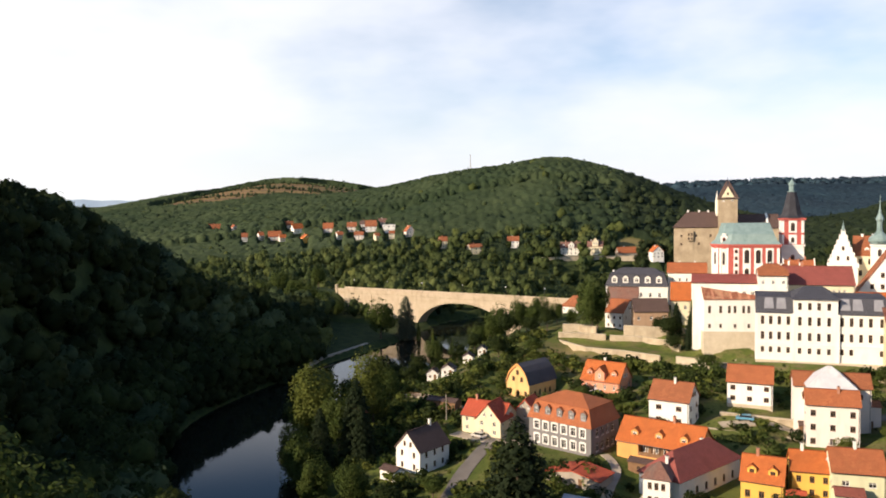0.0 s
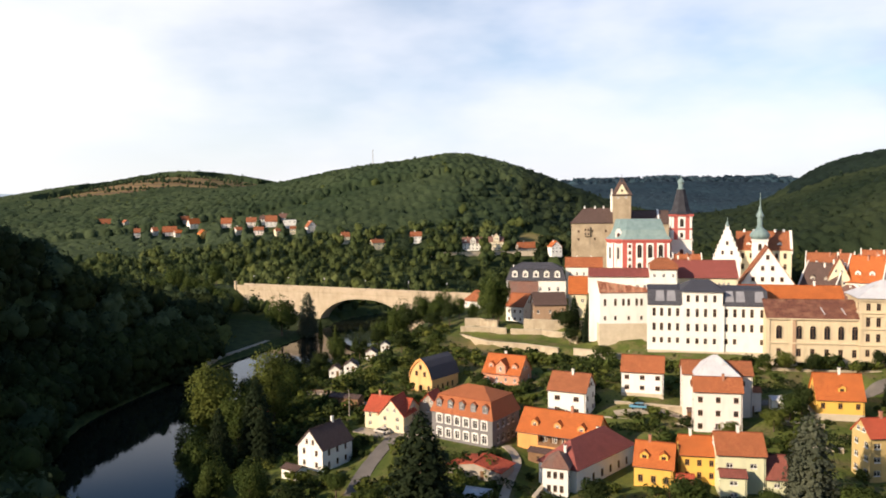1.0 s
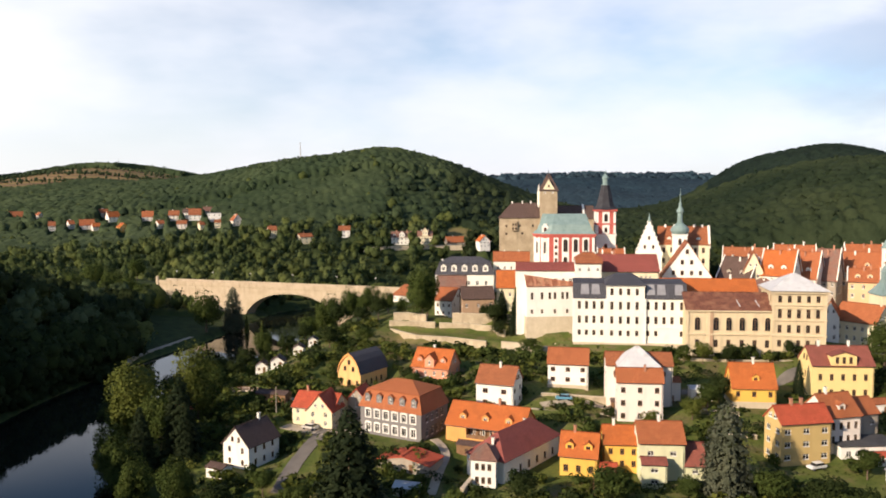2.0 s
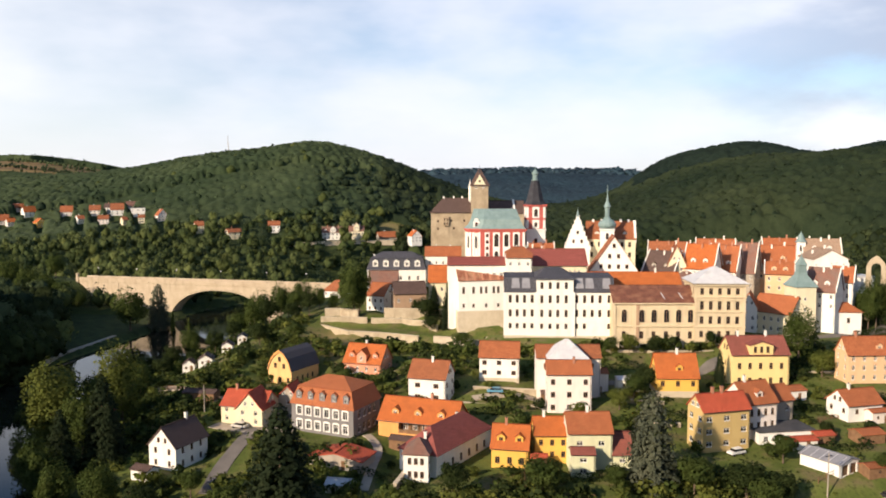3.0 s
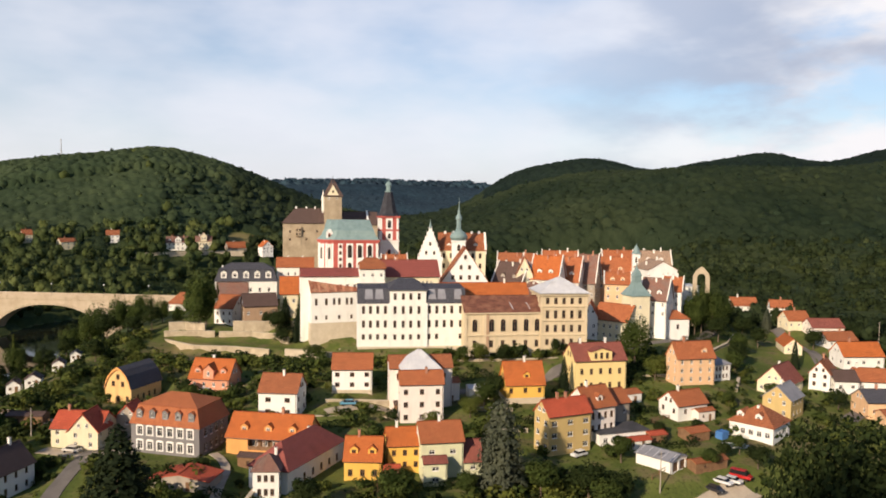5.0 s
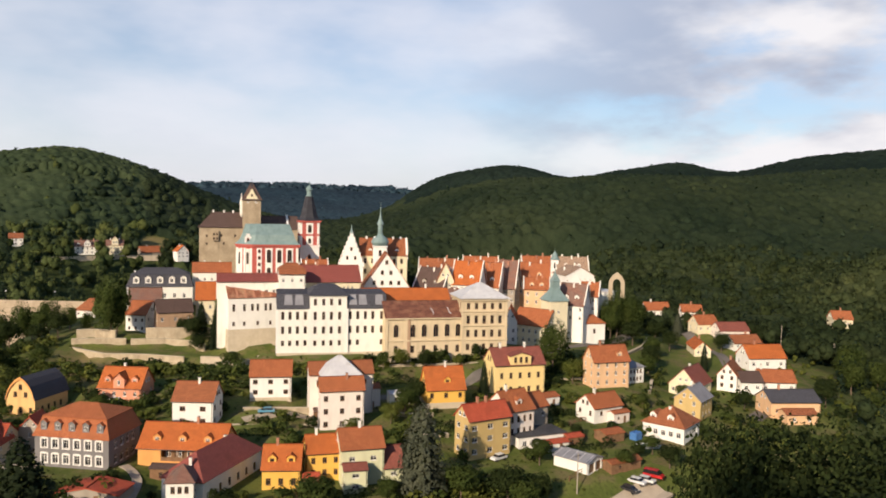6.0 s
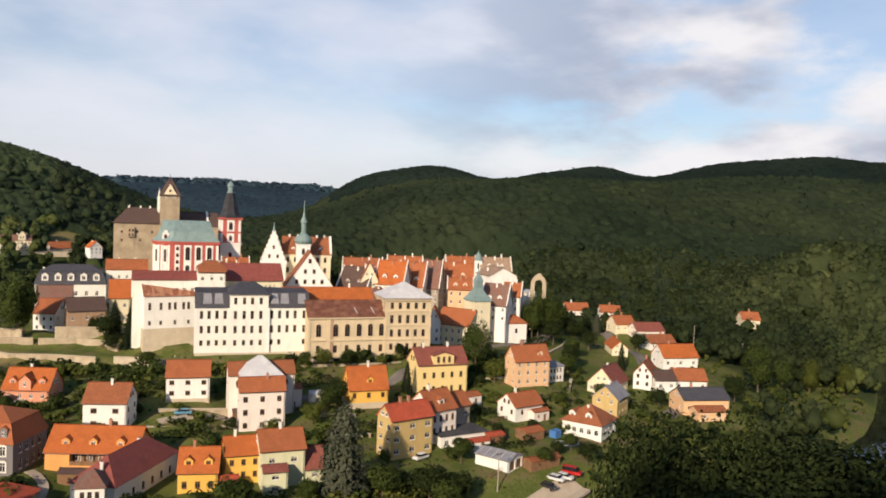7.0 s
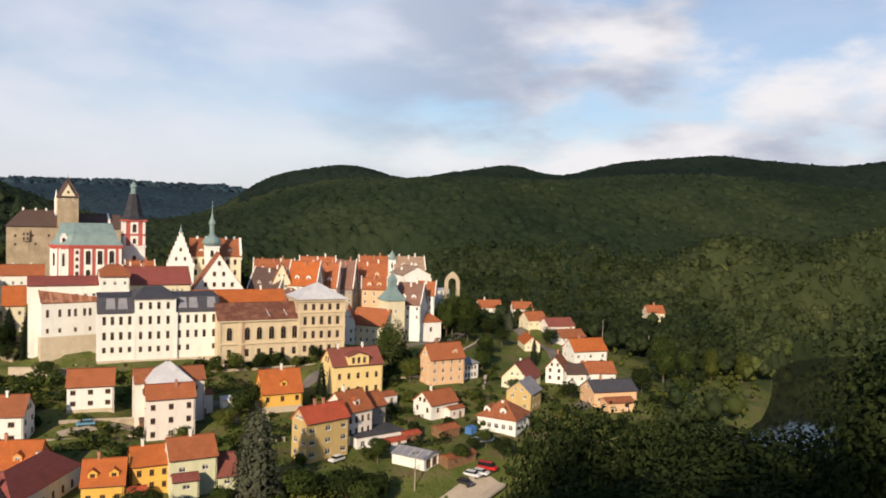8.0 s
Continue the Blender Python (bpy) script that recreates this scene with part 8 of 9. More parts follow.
def canopy(az0, az1, r0, r1, daz, dr, cell, rise, sunk, kinds):
    """Closed woodland seen from afar: one uneven sheet of crowns over each wooded part of the hills, split by kind."""
    A, R = np.meshgrid(np.radians(np.arange(az0, az1, daz)), np.arange(r0, r1, dr))
    x, y = (R * np.sin(A)).ravel(), (R * np.cos(A)).ravel()
    rng = np.random.default_rng(3)
    x, y = x + rng.uniform(-0.9, 0.9, x.size), y + rng.uniform(-0.9, 0.9, y.size)
    k, n = A.shape
    top, tone = crown_domes(x, y, cell)
    # what nearer ground hides, bearing by bearing, is left out
    ground_z = base_height(x, y)
    azs, near_r = np.arange(az0, az1 + 1, 1.0), np.arange(30.0, r0, 12.0)
    NA, NR = np.meshgrid(np.radians(azs), near_r)
    first = ((base_height((NR * np.sin(NA)).ravel(), (NR * np.cos(NA)).ravel()) - 66).reshape(NR.shape) / NR).max(0)
    steep = (ground_z - 66).reshape(k, n) / R
    horizon = np.maximum(np.maximum.accumulate(steep, 0), np.interp(np.degrees(A[0]), azs, first)[None])
    ok = (ground_z + 18 - 66) / np.hypot(x, y) > horizon.ravel()
    mask = np.zeros(x.shape, bool)
    mask[ok] = wooded(x[ok], y[ok])
    near = mask & (np.hypot(x, y) < 900)
    ground_z[near] = ground_height(x[near], y[near])
    village = (A.ravel() > radians(-20)) & (A.ravel() < radians(17)) & (np.hypot(x, y) < 840)
    rising = 0.25 + 0.75 * sstep(r0, r0 + 60, np.hypot(x, y))
    z = np.where(mask, ground_z + np.where(village, 0.5, 1.0) * rising * (4.5 + rise * top) - sunk, ground_z - 1.5)
    patch = np.sin(x * 0.013 + 2.0 * np.sin(y * 0.007)) * np.sin(y * 0.011 + 1.5 * np.sin(x * 0.009)) + 0.5 * np.sin(x * 0.041 + y * 0.023) * np.sin(y * 0.037 - x * 0.019)
    tone = np.clip(0.5 + 0.20 * patch + 0.34 * (tone - 0.5), 0, 1)
    i, j = np.meshgrid(np.arange(k - 1), np.arange(n - 1), indexing="ij")
    F = np.c_[(i * n + j).ravel(), ((i + 1) * n + j).ravel(), ((i + 1) * n + j + 1).ravel(), (i * n + j + 1).ravel()][:, ::-1]
    F = F[mask[F].any(1) & ok[F].any(1)]
    azd, rr = np.degrees(np.arctan2(x, y)), np.hypot(x, y)
    left = np.ones(len(F), bool)
    for name, label, test, mat in kinds:
        mine = left & test(azd[F[:, 0]], rr[F[:, 0]])
        left &= ~mine
        used, back = np.unique(F[mine], return_inverse=True)
        me = bpy.data.meshes.new(name)
        me.from_pydata(np.c_[x, y, z][used].tolist(), [], back.reshape(-1, 4).tolist())
        me.attributes.new("tone", "FLOAT", "POINT").data.foreach_set("value", tone[used].astype(np.float32))
        me.polygons.foreach_set("use_smooth", np.ones(len(me.polygons), bool))
        me.materials.append(mat)
        tagged(new(name, me), label, "trees", kind="stuff")


def scatter(az0, az1, r0, r1, step, rng):
    """Jittered places in a sector of the ground."""
    xs, ys = [], []
    R1 = r1
    g = np.arange(-R1, R1, step)
    X, Y = np.meshgrid(g, g)
    X = X.ravel() + rng.uniform(-0.45, 0.45, X.size) * step
    Y = Y.ravel() + rng.uniform(-0.45, 0.45, Y.size) * step
    A, D = np.degrees(np.arctan2(X, Y)), np.hypot(X, Y)
    m = (A > az0) & (A < az1) & (D > r0) & (D < r1)
    return X[m], Y[m]


def seen(x, y, z):
    """Whether a treetop can be seen over the ground between it and the lookout."""
    ok = np.ones(x.shape, bool)
    for k in np.linspace(0.15, 0.97, 22):
        ok &= base_height(x * k, y * k) < 66 + (z - 66) * k + 2.0
    return ok


def wooded(x, y, clear_houses=True):
    f, w, d = cover(x, y)
    m = (w > 0.45) & (d < 0.3) & (river_distance(x, y) > HALF_W + np.where((x < -30) | (x > 200), 0.0, 2.5))
    for px, py, hs, pz in PADS:
        m &= np.hypot(x - px, y - py) > hs + (2.0 if px * px + py * py > 230000 else 4.5)
    # an open strip towards each far house, and the road over the bridge
    A, D = np.degrees(np.arctan2(x, y)), np.hypot(x, y)
    for px, py, hs, pz in PADS:
        pd = math.hypot(px, py)
        if pd > 480 or (pd > 200 and px > 0.85 * py):
            pa = math.degrees(math.atan2(px, py))
            m &= ~((np.abs(A - pa) < math.degrees(hs / pd) * 0.8) & (D < pd + 2) & (D > pd - (58 if pd > 480 else 30)))
    m &= ~((A > 63) & (A < 77) & (D < 215) & (D > 90))
    # clearings beside the side river
    for px, py, rad in CLEARINGS:
        m &= np.hypot(x - px, y - py) > rad
    m &= ~((A > -8.5) & (A < 9.5) & (D > 240) & (D < 415))
    m &= ~((np.abs((x + 62) * 76.5 + (y - 453.5) * 122) / 144 < 15) & (x > -70) & (x < 70))
    return m


g = np.random.default_rng(5)
mid_broad = [(lump_crown(g, 3, 5, 3, 58, 1.15, 12.0, 4.6, 0.05), 12.0) for _ in range(8)]
near_broad = [(lump_crown(g, 7, 5, 3, 250, 0.76, 12.0, 4.6, 0.02), 12.0) for _ in range(8)]
mid_cone = [(loose(cone_crown(g, 90, 1.30, 16.0, 3.9)), 16.0) for _ in range(4)]
far_broad = [(lump_crown(g, 0, 5, 3, 8, 2.2, 12.0, 4.6, 0.1), 12.0) for i in range(10)]
far_cone = [(loose(cone_crown(g, 20, 2.7, 15.0, 4.4, 0.2)), 13.0) for _ in range(4)] + far_broad[:6]

# hedgerows that part the hill fields into strips
x, y = scatter(-20, 0, 1300, 1800, 7.0, g)
f, w, d = cover(x, y)
line = np.sin(np.hypot(x, y) * 0.05 + np.degrees(np.arctan2(x, y)) * 0.8)
m = (f > 0.4) & ((line < -0.88) | (g.uniform(0, 1, len(x)) < 0.07))
b, dist = [], 0.0
for p, q in zip(RV, RV[1:]):
    d = (q - p) / np.hypot(*(q - p))
    if 112 < p[1] < 300 and p[0] < -2:
        for k in range(3):
            off = g.uniform(16.2, 20.5)
            b.append(p + (q - p) * (k / 3 + g.uniform(0, 0.3)) + np.array([d[1], -d[0]]) * off)
b = np.array(b)
b = b[(np.hypot(b[:, 0] + 9, b[:, 1] - 176) > 40)]
tall = []
for p, q in zip(RV, RV[1:]):
    d = (q - p) / np.hypot(*(q - p))
    if 128 < p[1] < 306 and p[0] < -2:
        for k in range(5):
            tall.append(p + (q - p) * (k / 5 + g.uniform(0, 0.2)) + np.array([d[1], -d[0]]) * g.uniform(19.5, 34.0))
tall = np.array(tall)
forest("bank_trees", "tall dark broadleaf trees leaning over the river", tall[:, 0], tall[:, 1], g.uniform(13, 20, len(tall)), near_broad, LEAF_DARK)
forest("bank_thicket", "dark bushes overhanging the river bank", b[:, 0], b[:, 1], g.uniform(4, 9, len(b)), near_broad, WOOD_SHADE)
q = np.array([(px + g.normal(0, rad * 0.75), py + g.normal(0, rad * 0.75)) for px, py, rad in CLEARINGS for _ in range(int(rad * 2.2))])
q = q[river_distance(q[:, 0], q[:, 1]) > 19]
forest("meadow_shrubs", "scattered shrubs on the riverside meadow", q[:, 0], q[:, 1], g.uniform(1.2, 4.5, len(q)), mid_broad, LEAF_OLIVE)
forest("hedgerow", "hedgerows and lone trees among hill fields", x[m], y[m], g.uniform(4, 9, m.sum()), far_broad, WOOD_BROAD)
GSH = [(loose(broad_crown(g, 54, 0.75, 6, 3.0, 1.8, 0.0)), 3.0) for _ in range(4)]
half = np.arange(len(GARDEN[0])) % 3
for nm, lb, k, mt in (("garden_shrubbery", "tangled garden shrubs and hedges between the houses", 0, LEAF_BROAD), ("dark_shrubbery", "dark garden bushes between the houses", 1, LEAF_DARK), ("light_shrubbery", "light green garden bushes", 2, LEAF_OLIVE)):
    forest(nm, lb, *[v[half == k] for v in GARDEN], GSH, mt)
x, y = scatter(-42, 34, 105, 680, 8.6, g)
x2, y2 = scatter(34, 90, 105, 680, 7.8, g)
x, y = np.append(x, x2), np.append(y, y2)
m = wooded(x, y)
x, y = x[m], y[m]
h = g.uniform(10, 18, len(x)) * np.where(np.degrees(np.arctan2(x, y)) > 34, 0.75, 1.0)
vil = (np.degrees(np.arctan2(x, y)) > -20) & (np.degrees(np.arctan2(x, y)) < 17) & (np.hypot(x, y) > 440)
h = np.where(vil, h * 0.82, h)
m = seen(x, y, ground_height(x, y) + h)
x, y, h = x[m], y[m], h[m]
sel = g.uniform(0, 1, len(x))
patch = np.array([noise.noise(Vector((a * 0.012, b * 0.012, 3.0))) for a, b in zip(x, y)])
con = sel < 0.18 + 0.5 * np.clip(patch, 0, 1)
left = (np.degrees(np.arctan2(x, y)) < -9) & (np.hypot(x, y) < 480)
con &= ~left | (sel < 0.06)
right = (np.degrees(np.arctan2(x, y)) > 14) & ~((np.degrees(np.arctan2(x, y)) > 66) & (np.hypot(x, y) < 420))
# on the bank, shaded and sunlit crowns are told apart by foliage colour
for nm, lb, mk, cr, mt in (("dark_bank_wood", "dense broadleaf wood on the river bank, darkened for shade", left & ~con & (sel < 0.72), near_broad, WOOD_SHADE), ("olive_bank_wood", "olive green trees coloured as sunlit crowns on the river bank", left & ~con & (sel >= 0.72), near_broad, WOOD_BROAD), ("bank_conifers", "dark conifers on the river bank", left & con, mid_cone, WOOD_CONIFER),
                           ("valley_wood", "leafy green wood in the valley", ~left & ~con & ~right & (sel < 0.8), mid_broad, WOOD_VALLEY), ("side_valley_wood", "leafy green wood in the side valley", ~left & ~con & right & (sel < 0.7), mid_broad, WOOD_SIDE), ("bright_valley_trees", "lighter green trees in the valley", ~left & ~con & ~right & (sel >= 0.8), mid_broad, WOOD_BRIGHT),
                           ("shady_valley_wood", "dark green wood in the side valley", ~left & ~con & right & (sel >= 0.7), mid_broad, WOOD_SHADE),
                           ("valley_conifers", "conifers among the valley trees", ~left & con, mid_cone, WOOD_CONIFER)):
    if mk.any():
        forest(nm, lb, x[mk], y[mk], h[mk] * (1.15 if "con" in nm else 1.0), cr, mt)

for nm, lb, a0, a1, d0, d1, st, h0, h1, mt in (("slope_wood", "dense green wood on the slope above the side river", 58, 82, 330, 640, 6.8, 8, 13, WOOD_SIDE), ("bank_slope_wood", "dark trees filling the wooded bank", -29, -20, 190, 430, 7.0, 8, 12, WOOD_SHADE)):
    x, y = scatter(a0, a1, d0, d1, st, g)
    m = (river_distance(x, y) > 19) & (cover(x, y)[2] < 0.25)
    for px, py, hs, pz in PADS:
        m &= np.hypot(x - px, y - py) > hs + 6
    x, y = x[m], y[m]
    h = g.uniform(h0, h1, len(x))
    m = seen(x, y, ground_height(x, y) + h)
    forest(nm, lb, x[m], y[m], h[m], mid_broad, mt)
canopy(-34, 84, 632, 2010, 0.145, 3.3, 8.0, 8.5, 0.0, (
    ("far_valley_canopy", "closed woodland far up the valley, tinted haze blue", lambda a, d: (a > 11) & (a < 31) & (d > 1150), WOOD_HAZE),
    ("far_hill_canopy", "closed woodland on the farther hills, darkened as under cloud", lambda a, d: (a > 31) & (d > 1020), WOOD_HILL_SHADE),
    ("side_hill_canopy", "closed green woodland on the side valley slopes", lambda a, d: a > 13, WOOD_MID_SHADE),
    ("hill_canopy", "closed green woodland covering the hills", lambda a, d: d > 0, WOOD_BROAD)))
canopy(-9, 84, 335, 700, 0.34, 2.6, 7.0, 5.5, 2.5, (
    ("side_valley_undergrowth", "dense young trees filling the side valley woods", lambda a, d: a > 14, WOOD_SIDE),
    ("valley_undergrowth", "dense young trees filling the valley wood", lambda a, d: d > 0, WOOD_VALLEY)))
x, y = scatter(-34, 84, 640, 1000, 15.0, g)
x2, y2 = scatter(-34, 84, 1000, 2000, 22.0, g)
x, y = np.append(x, x2), np.append(y, y2)
m = wooded(x, y)
x, y = x[m], y[m]
h = g.uniform(10, 15.0, len(x))
vil = (np.degrees(np.arctan2(x, y)) > -20) & (np.degrees(np.arctan2(x, y)) < 8) & (np.hypot(x, y) < 830)
h = np.where(vil, h * 0.6, h)
m = seen(x, y, ground_height(x, y) + h)
x, y, h = x[m], y[m], h[m]
patch = np.array([noise.noise(Vector((a * 0.006, b * 0.006, 9.0))) for a, b in zip(x, y)])
sel = g.uniform(0, 1, len(x))
az = np.degrees(np.arctan2(x, y))
right = az > 13
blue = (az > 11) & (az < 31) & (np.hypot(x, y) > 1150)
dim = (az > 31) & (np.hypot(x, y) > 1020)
con = sel < np.where(right, 0.40 - 1.2 * patch, 0.14 + 0.9 * patch)
con &= ~blue & ~dim
for nm, lb, mk, cr, mt in (("hill_wood", "green broadleaf wood covering the hills", ~con & ~blue & ~dim & ~right & (sel < 0.93), far_broad, WOOD_BROAD), ("side_hill_wood", "green wood on the side valley slopes", ~con & ~blue & ~dim & right, far_broad, WOOD_MID_SHADE), ("bright_hill_trees", "lighter trees on the hills", ~con & ~blue & ~right & (sel >= 0.93), far_broad, WOOD_BRIGHT),
                           ("far_hill_wood", "mixed wood on the farther hills, darkened as under cloud", dim, far_broad, WOOD_HILL_SHADE), ("far_valley_wood", "wood far up the valley, tinted haze blue", blue, far_broad, WOOD_HAZE),
                           ("hill_conifers", "dark conifers covering the hills", con, far_cone, WOOD_CONIFER)):
    forest(nm, lb, x[mk], y[mk], h[mk], cr, mt, 0.10)
x, y = scatter(-34, 84, 2000, 3200, 20, g)
m = wooded(x, y)
x, y = x[m], y[m]
h = g.uniform(14, 22, len(x))
m = seen(x, y, ground_height(x, y) + h)
forest("distant_wood", "distant wooded ridge tinted haze blue", x[m], y[m], h[m], [((c * np.array([1.6, 1.6, 1.0, 1, 1, 1]), F), h0) for (c, F), h0 in far_broad], WOOD_HAZE)


# ---- roads, yards and small things ----
def ribbon(name, label, pts, width, mat, lift=0.10):
    """A road or path laid over the ground along a line of points."""
    P = [Vector((x, y, 0)) for x, y in pts]
    line = []
    for i in range(len(P) - 1):
        p0, p1, p2, p3 = P[max(i - 1, 0)], P[i], P[i + 1], P[min(i + 2, len(P) - 1)]
        n = max(4, int((p2 - p1).length / 1.5))
        for k in range(n):
            t = k / n
            line.append(0.5 * (2 * p1 + (p2 - p0) * t + (2 * p0 - 5 * p1 + 4 * p2 - p3) * t * t + (3 * p1 - p0 - 3 * p2 + p3) * t ** 3))
    line.append(P[-1])
    b = bmesh.new()
    rows = []
    for i, p in enumerate(line):
        d = (line[min(i + 1, len(line) - 1)] - line[max(i - 1, 0)]).normalized()
        s = Vector((-d.y, d.x, 0))
        e = [p + s * width * u for u in (-0.5, -0.17, 0.17, 0.5)]
        z = ground_height(np.array([q.x for q in e]), np.array([q.y for q in e]))
        z = np.maximum(z, z.mean()) + lift
        top = [b.verts.new((q.x, q.y, float(h))) for q, h in zip(e, z)]
        rows.append([b.verts.new((e[0].x, e[0].y, float(z[0]) - 0.6))] + top + [b.verts.new((e[3].x, e[3].y, float(z[3]) - 0.6))])
    for A, B in zip(rows, rows[1:]):
        for k in range(5):
            b.faces.new((A[k], B[k], B[k + 1], A[k + 1]))
    bmesh.ops.recalc_face_normals(b, faces=b.faces)
    return tagged(new(name, mesh_of(b, name, mat)), label, "road", kind="structure")


def level(x, y):
    return float(ground_height(np.array([float(x)]), np.array([float(y)]))[0])


for entry in ROADS:
    ribbon(*entry)


def paint(name, c):
    return mottled(name, c, tuple(v * 0.9 for v in c), 1.0, 6.0, 0.0, 0.3, spec=0.5)


RUBBER = mottled("tyre_rubber", (0.02, 0.02, 0.02), (0.03, 0.03, 0.03), 1.0, 6.0, 0.1, 0.9)


def car(x, y, rot, colour, label, van=False):
    t = thing("car", pose(x, y, level(x, y) + 0.12, 0, 0, rot), label, "car", "parked cars")
    L, W, H = (4.6, 1.85, 2.0) if van else (4.2, 1.72, 1.45)
    b = bmesh.new()
    prof = [(-L / 2, 0.35), (-L / 2, 0.75), (-L / 2 + 0.25, 0.88), (-L * 0.22, 0.95), (L * 0.42, 0.92), (L / 2, 0.8), (L / 2, 0.35)] if not van else [(-L / 2, 0.35), (-L / 2, 0.85), (-L / 2 + 0.6, 1.05), (L / 2, 1.1), (L / 2, 0.35)]
    A = [b.verts.new((px, -W / 2, pz)) for px, pz in prof]
    B = [b.verts.new((px, W / 2, pz)) for px, pz in prof]
    b.faces.new(A)
    b.faces.new(B[::-1])
    for i in range(len(A)):
        j = (i + 1) % len(A)
        b.faces.new((A[i], B[i], B[j], A[j]))
    bmesh.ops.recalc_face_normals(b, faces=b.faces)
    bmesh.ops.bevel(b, geom=b.edges[:], offset=0.06, segments=2, affect="EDGES")
    m = paint("car_paint", colour)
    part("body", b, m, t)
    x0, x1 = (-L * 0.30, L * 0.40) if not van else (-L * 0.34, L * 0.49)
    z0 = 0.9 if not van else 1.02
    c, r = bmesh.new(), bmesh.new()
    base = [(x0, -W * 0.47), (x1, -W * 0.47), (x1, W * 0.47), (x0, W * 0.47)]
    top = [(x0 + 0.55, -W * 0.38), (x1 - (0.1 if van else 0.45), -W * 0.38), (x1 - (0.1 if van else 0.45), W * 0.38), (x0 + 0.55, W * 0.38)]
    lo, hi = [c.verts.new((*p, z0)) for p in base], [c.verts.new((*p, H - 0.06)) for p in top]
    for i in range(4):
        c.faces.new((lo[i], lo[(i + 1) % 4], hi[(i + 1) % 4], hi[i]))
    part("cabin_glass", c, GLASS, t)
    box(r, top[0][0] - 0.05, top[1][0] + 0.05, -W * 0.40, W * 0.40, H - 0.08, H)
    part("roof", r, m, t)
    for wx in (-L * 0.31, L * 0.31):
        for wy in (-W / 2 + 0.02, W / 2 - 0.22):
            w = bmesh.new()
            bmesh.ops.create_cone(w, cap_ends=True, segments=14, radius1=0.31, radius2=0.31, depth=0.2, matrix=Matrix.Translation((wx, wy + 0.1, 0.31 - 0.12)) @ Matrix.Rotation(math.pi / 2, 4, "X"))
            part("wheel", w, RUBBER, t)
    for wy in (-W * 0.34, W * 0.34):
        h = bmesh.new()
        box(h, -L / 2 - 0.02, -L / 2 + 0.08, wy - 0.16, wy + 0.16, 0.6, 0.74)
        part("headlight", h, FRAME_WHITE, t)


car(129.8, 117.4, 100, (0.03, 0.03, 0.035), "black car parked in the dusty yard")
car(133.2, 118.2, 105, (0.7, 0.7, 0.7), "white car parked in the dusty yard")
car(135.6, 117.8, 108, (0.68, 0.68, 0.66), "pale car parked beside the red van")
car(138.4, 118.0, 112, (0.45, 0.02, 0.02), "red van parked in the yard", True)
car(112.0, 141.6, 8, (0.75, 0.75, 0.74), "white car beside the ochre house")
car(121.0, 188.5, 10, (0.72, 0.74, 0.74), "white van parked on the street", True)
car(117.5, 186.5, 10, (0.10, 0.22, 0.20), "dark green car on the street")
car(72.5, 187.0, -22, (0.12, 0.30, 0.42), "blue car in front of white house")
car(5.5, 205.0, -45, (0.6, 0.6, 0.6), "silver car on the riverside track")
car(8.0, 191.5, -40, (0.55, 0.52, 0.48), "pale car in the forecourt")
car(41.5, 213.5, -36, (0.6, 0.62, 0.64), "silver car beside the coral villa")


def shed(x, y, rot, W, D, H, rise, wall_mat, roof_mat, label, cat="shed", name="shed"):
    z = level(x, y)
    t = thing(name, pose(x, y, z, 0, 0, rot), label, cat, "garden sheds")
    walls_with_windows(t, W, D, H, wall_mat, [(W * 0.3, H * 0.55, 0.7, 0.7)] if W > 2.5 else (), (), (), FRAME_BROWN, 1.5)
    roof_gable(t, W, D, H, rise, roof_mat, 0.3, "y" if rise > 0.8 else "x", wall_mat=wall_mat)
    d = bmesh.new()
    box(d, W * 0.12, W * 0.12 + 0.85, -0.05, 0.02, 0, min(1.9, H - 0.2))
    part("door", d, WOOD, t)


shed(-4.4, 252.0, -10, 3.6, 4.5, 2.4, 1.3, WHITE, R_DARK, "small white garden hut with dark roof")
shed(0.6, 249.6, -10, 4.2, 4.5, 2.2, 1.4, WHITE, R_DARK, "white garden hut with low gable")
shed(7.6, 263.5, -10, 3.4, 4.0, 2.6, 1.1, WARM_WHITE, R_DARK, "pale garden hut beside the vegetable plots")
shed(13.0, 275.0, -10, 3.0, 3.5, 2.2, 1.0, WHITE, ROOF_FELT, "tiny white hut under the trees")
shed(-24.0, 219.0, -20, 7.0, 4.0, 2.6, 0.7, WOOD, R_BRIGHT_RED, "wooden boat shed with red roof")
shed(-1.5, 214.0, -30, 9.0, 3.6, 2.5, 0.6, WOOD, R_DARK, "long wooden shed beside the track")
shed(26.0, 160.5, -36, 12.5, 7.0, 2.1, 1.2, SHADOWY, R_BRIGHT_RED, "low workshop with a red sheet roof", "workshop", "workshop")
shed(43.0, 166.5, -36, 8.0, 3.0, 2.6, 0.5, WOOD, R_DARK, "wooden lean shed in front of orange house")
shed(84.5, 180.5, -20, 3.2, 2.6, 2.3, 0.5, WOOD, R_DARK, "dark wooden hut on the slope")
shed(98.8, 181.5, -19, 6.5, 5.0, 5.4, 0.8, PINK, R_BROWN, "pale outbuilding with tiled roof")
shed(106.5, 178.0, -19, 5.5, 4.0, 2.8, 0.5, WARM_WHITE, ZINC, "white garage beside the orange house", "garage", "garage")
shed(127.4, 138.6, -8, 7.0, 3.0, 2.1, 0.5, WARM_WHITE, R_BRIGHT_RED, "low shed with bright orange sheets")
shed(134.6, 139.6, -8, 4.5, 3.0, 2.2, 0.5, WOOD, R_BRIGHT_RED, "small shed with red sheet roof")
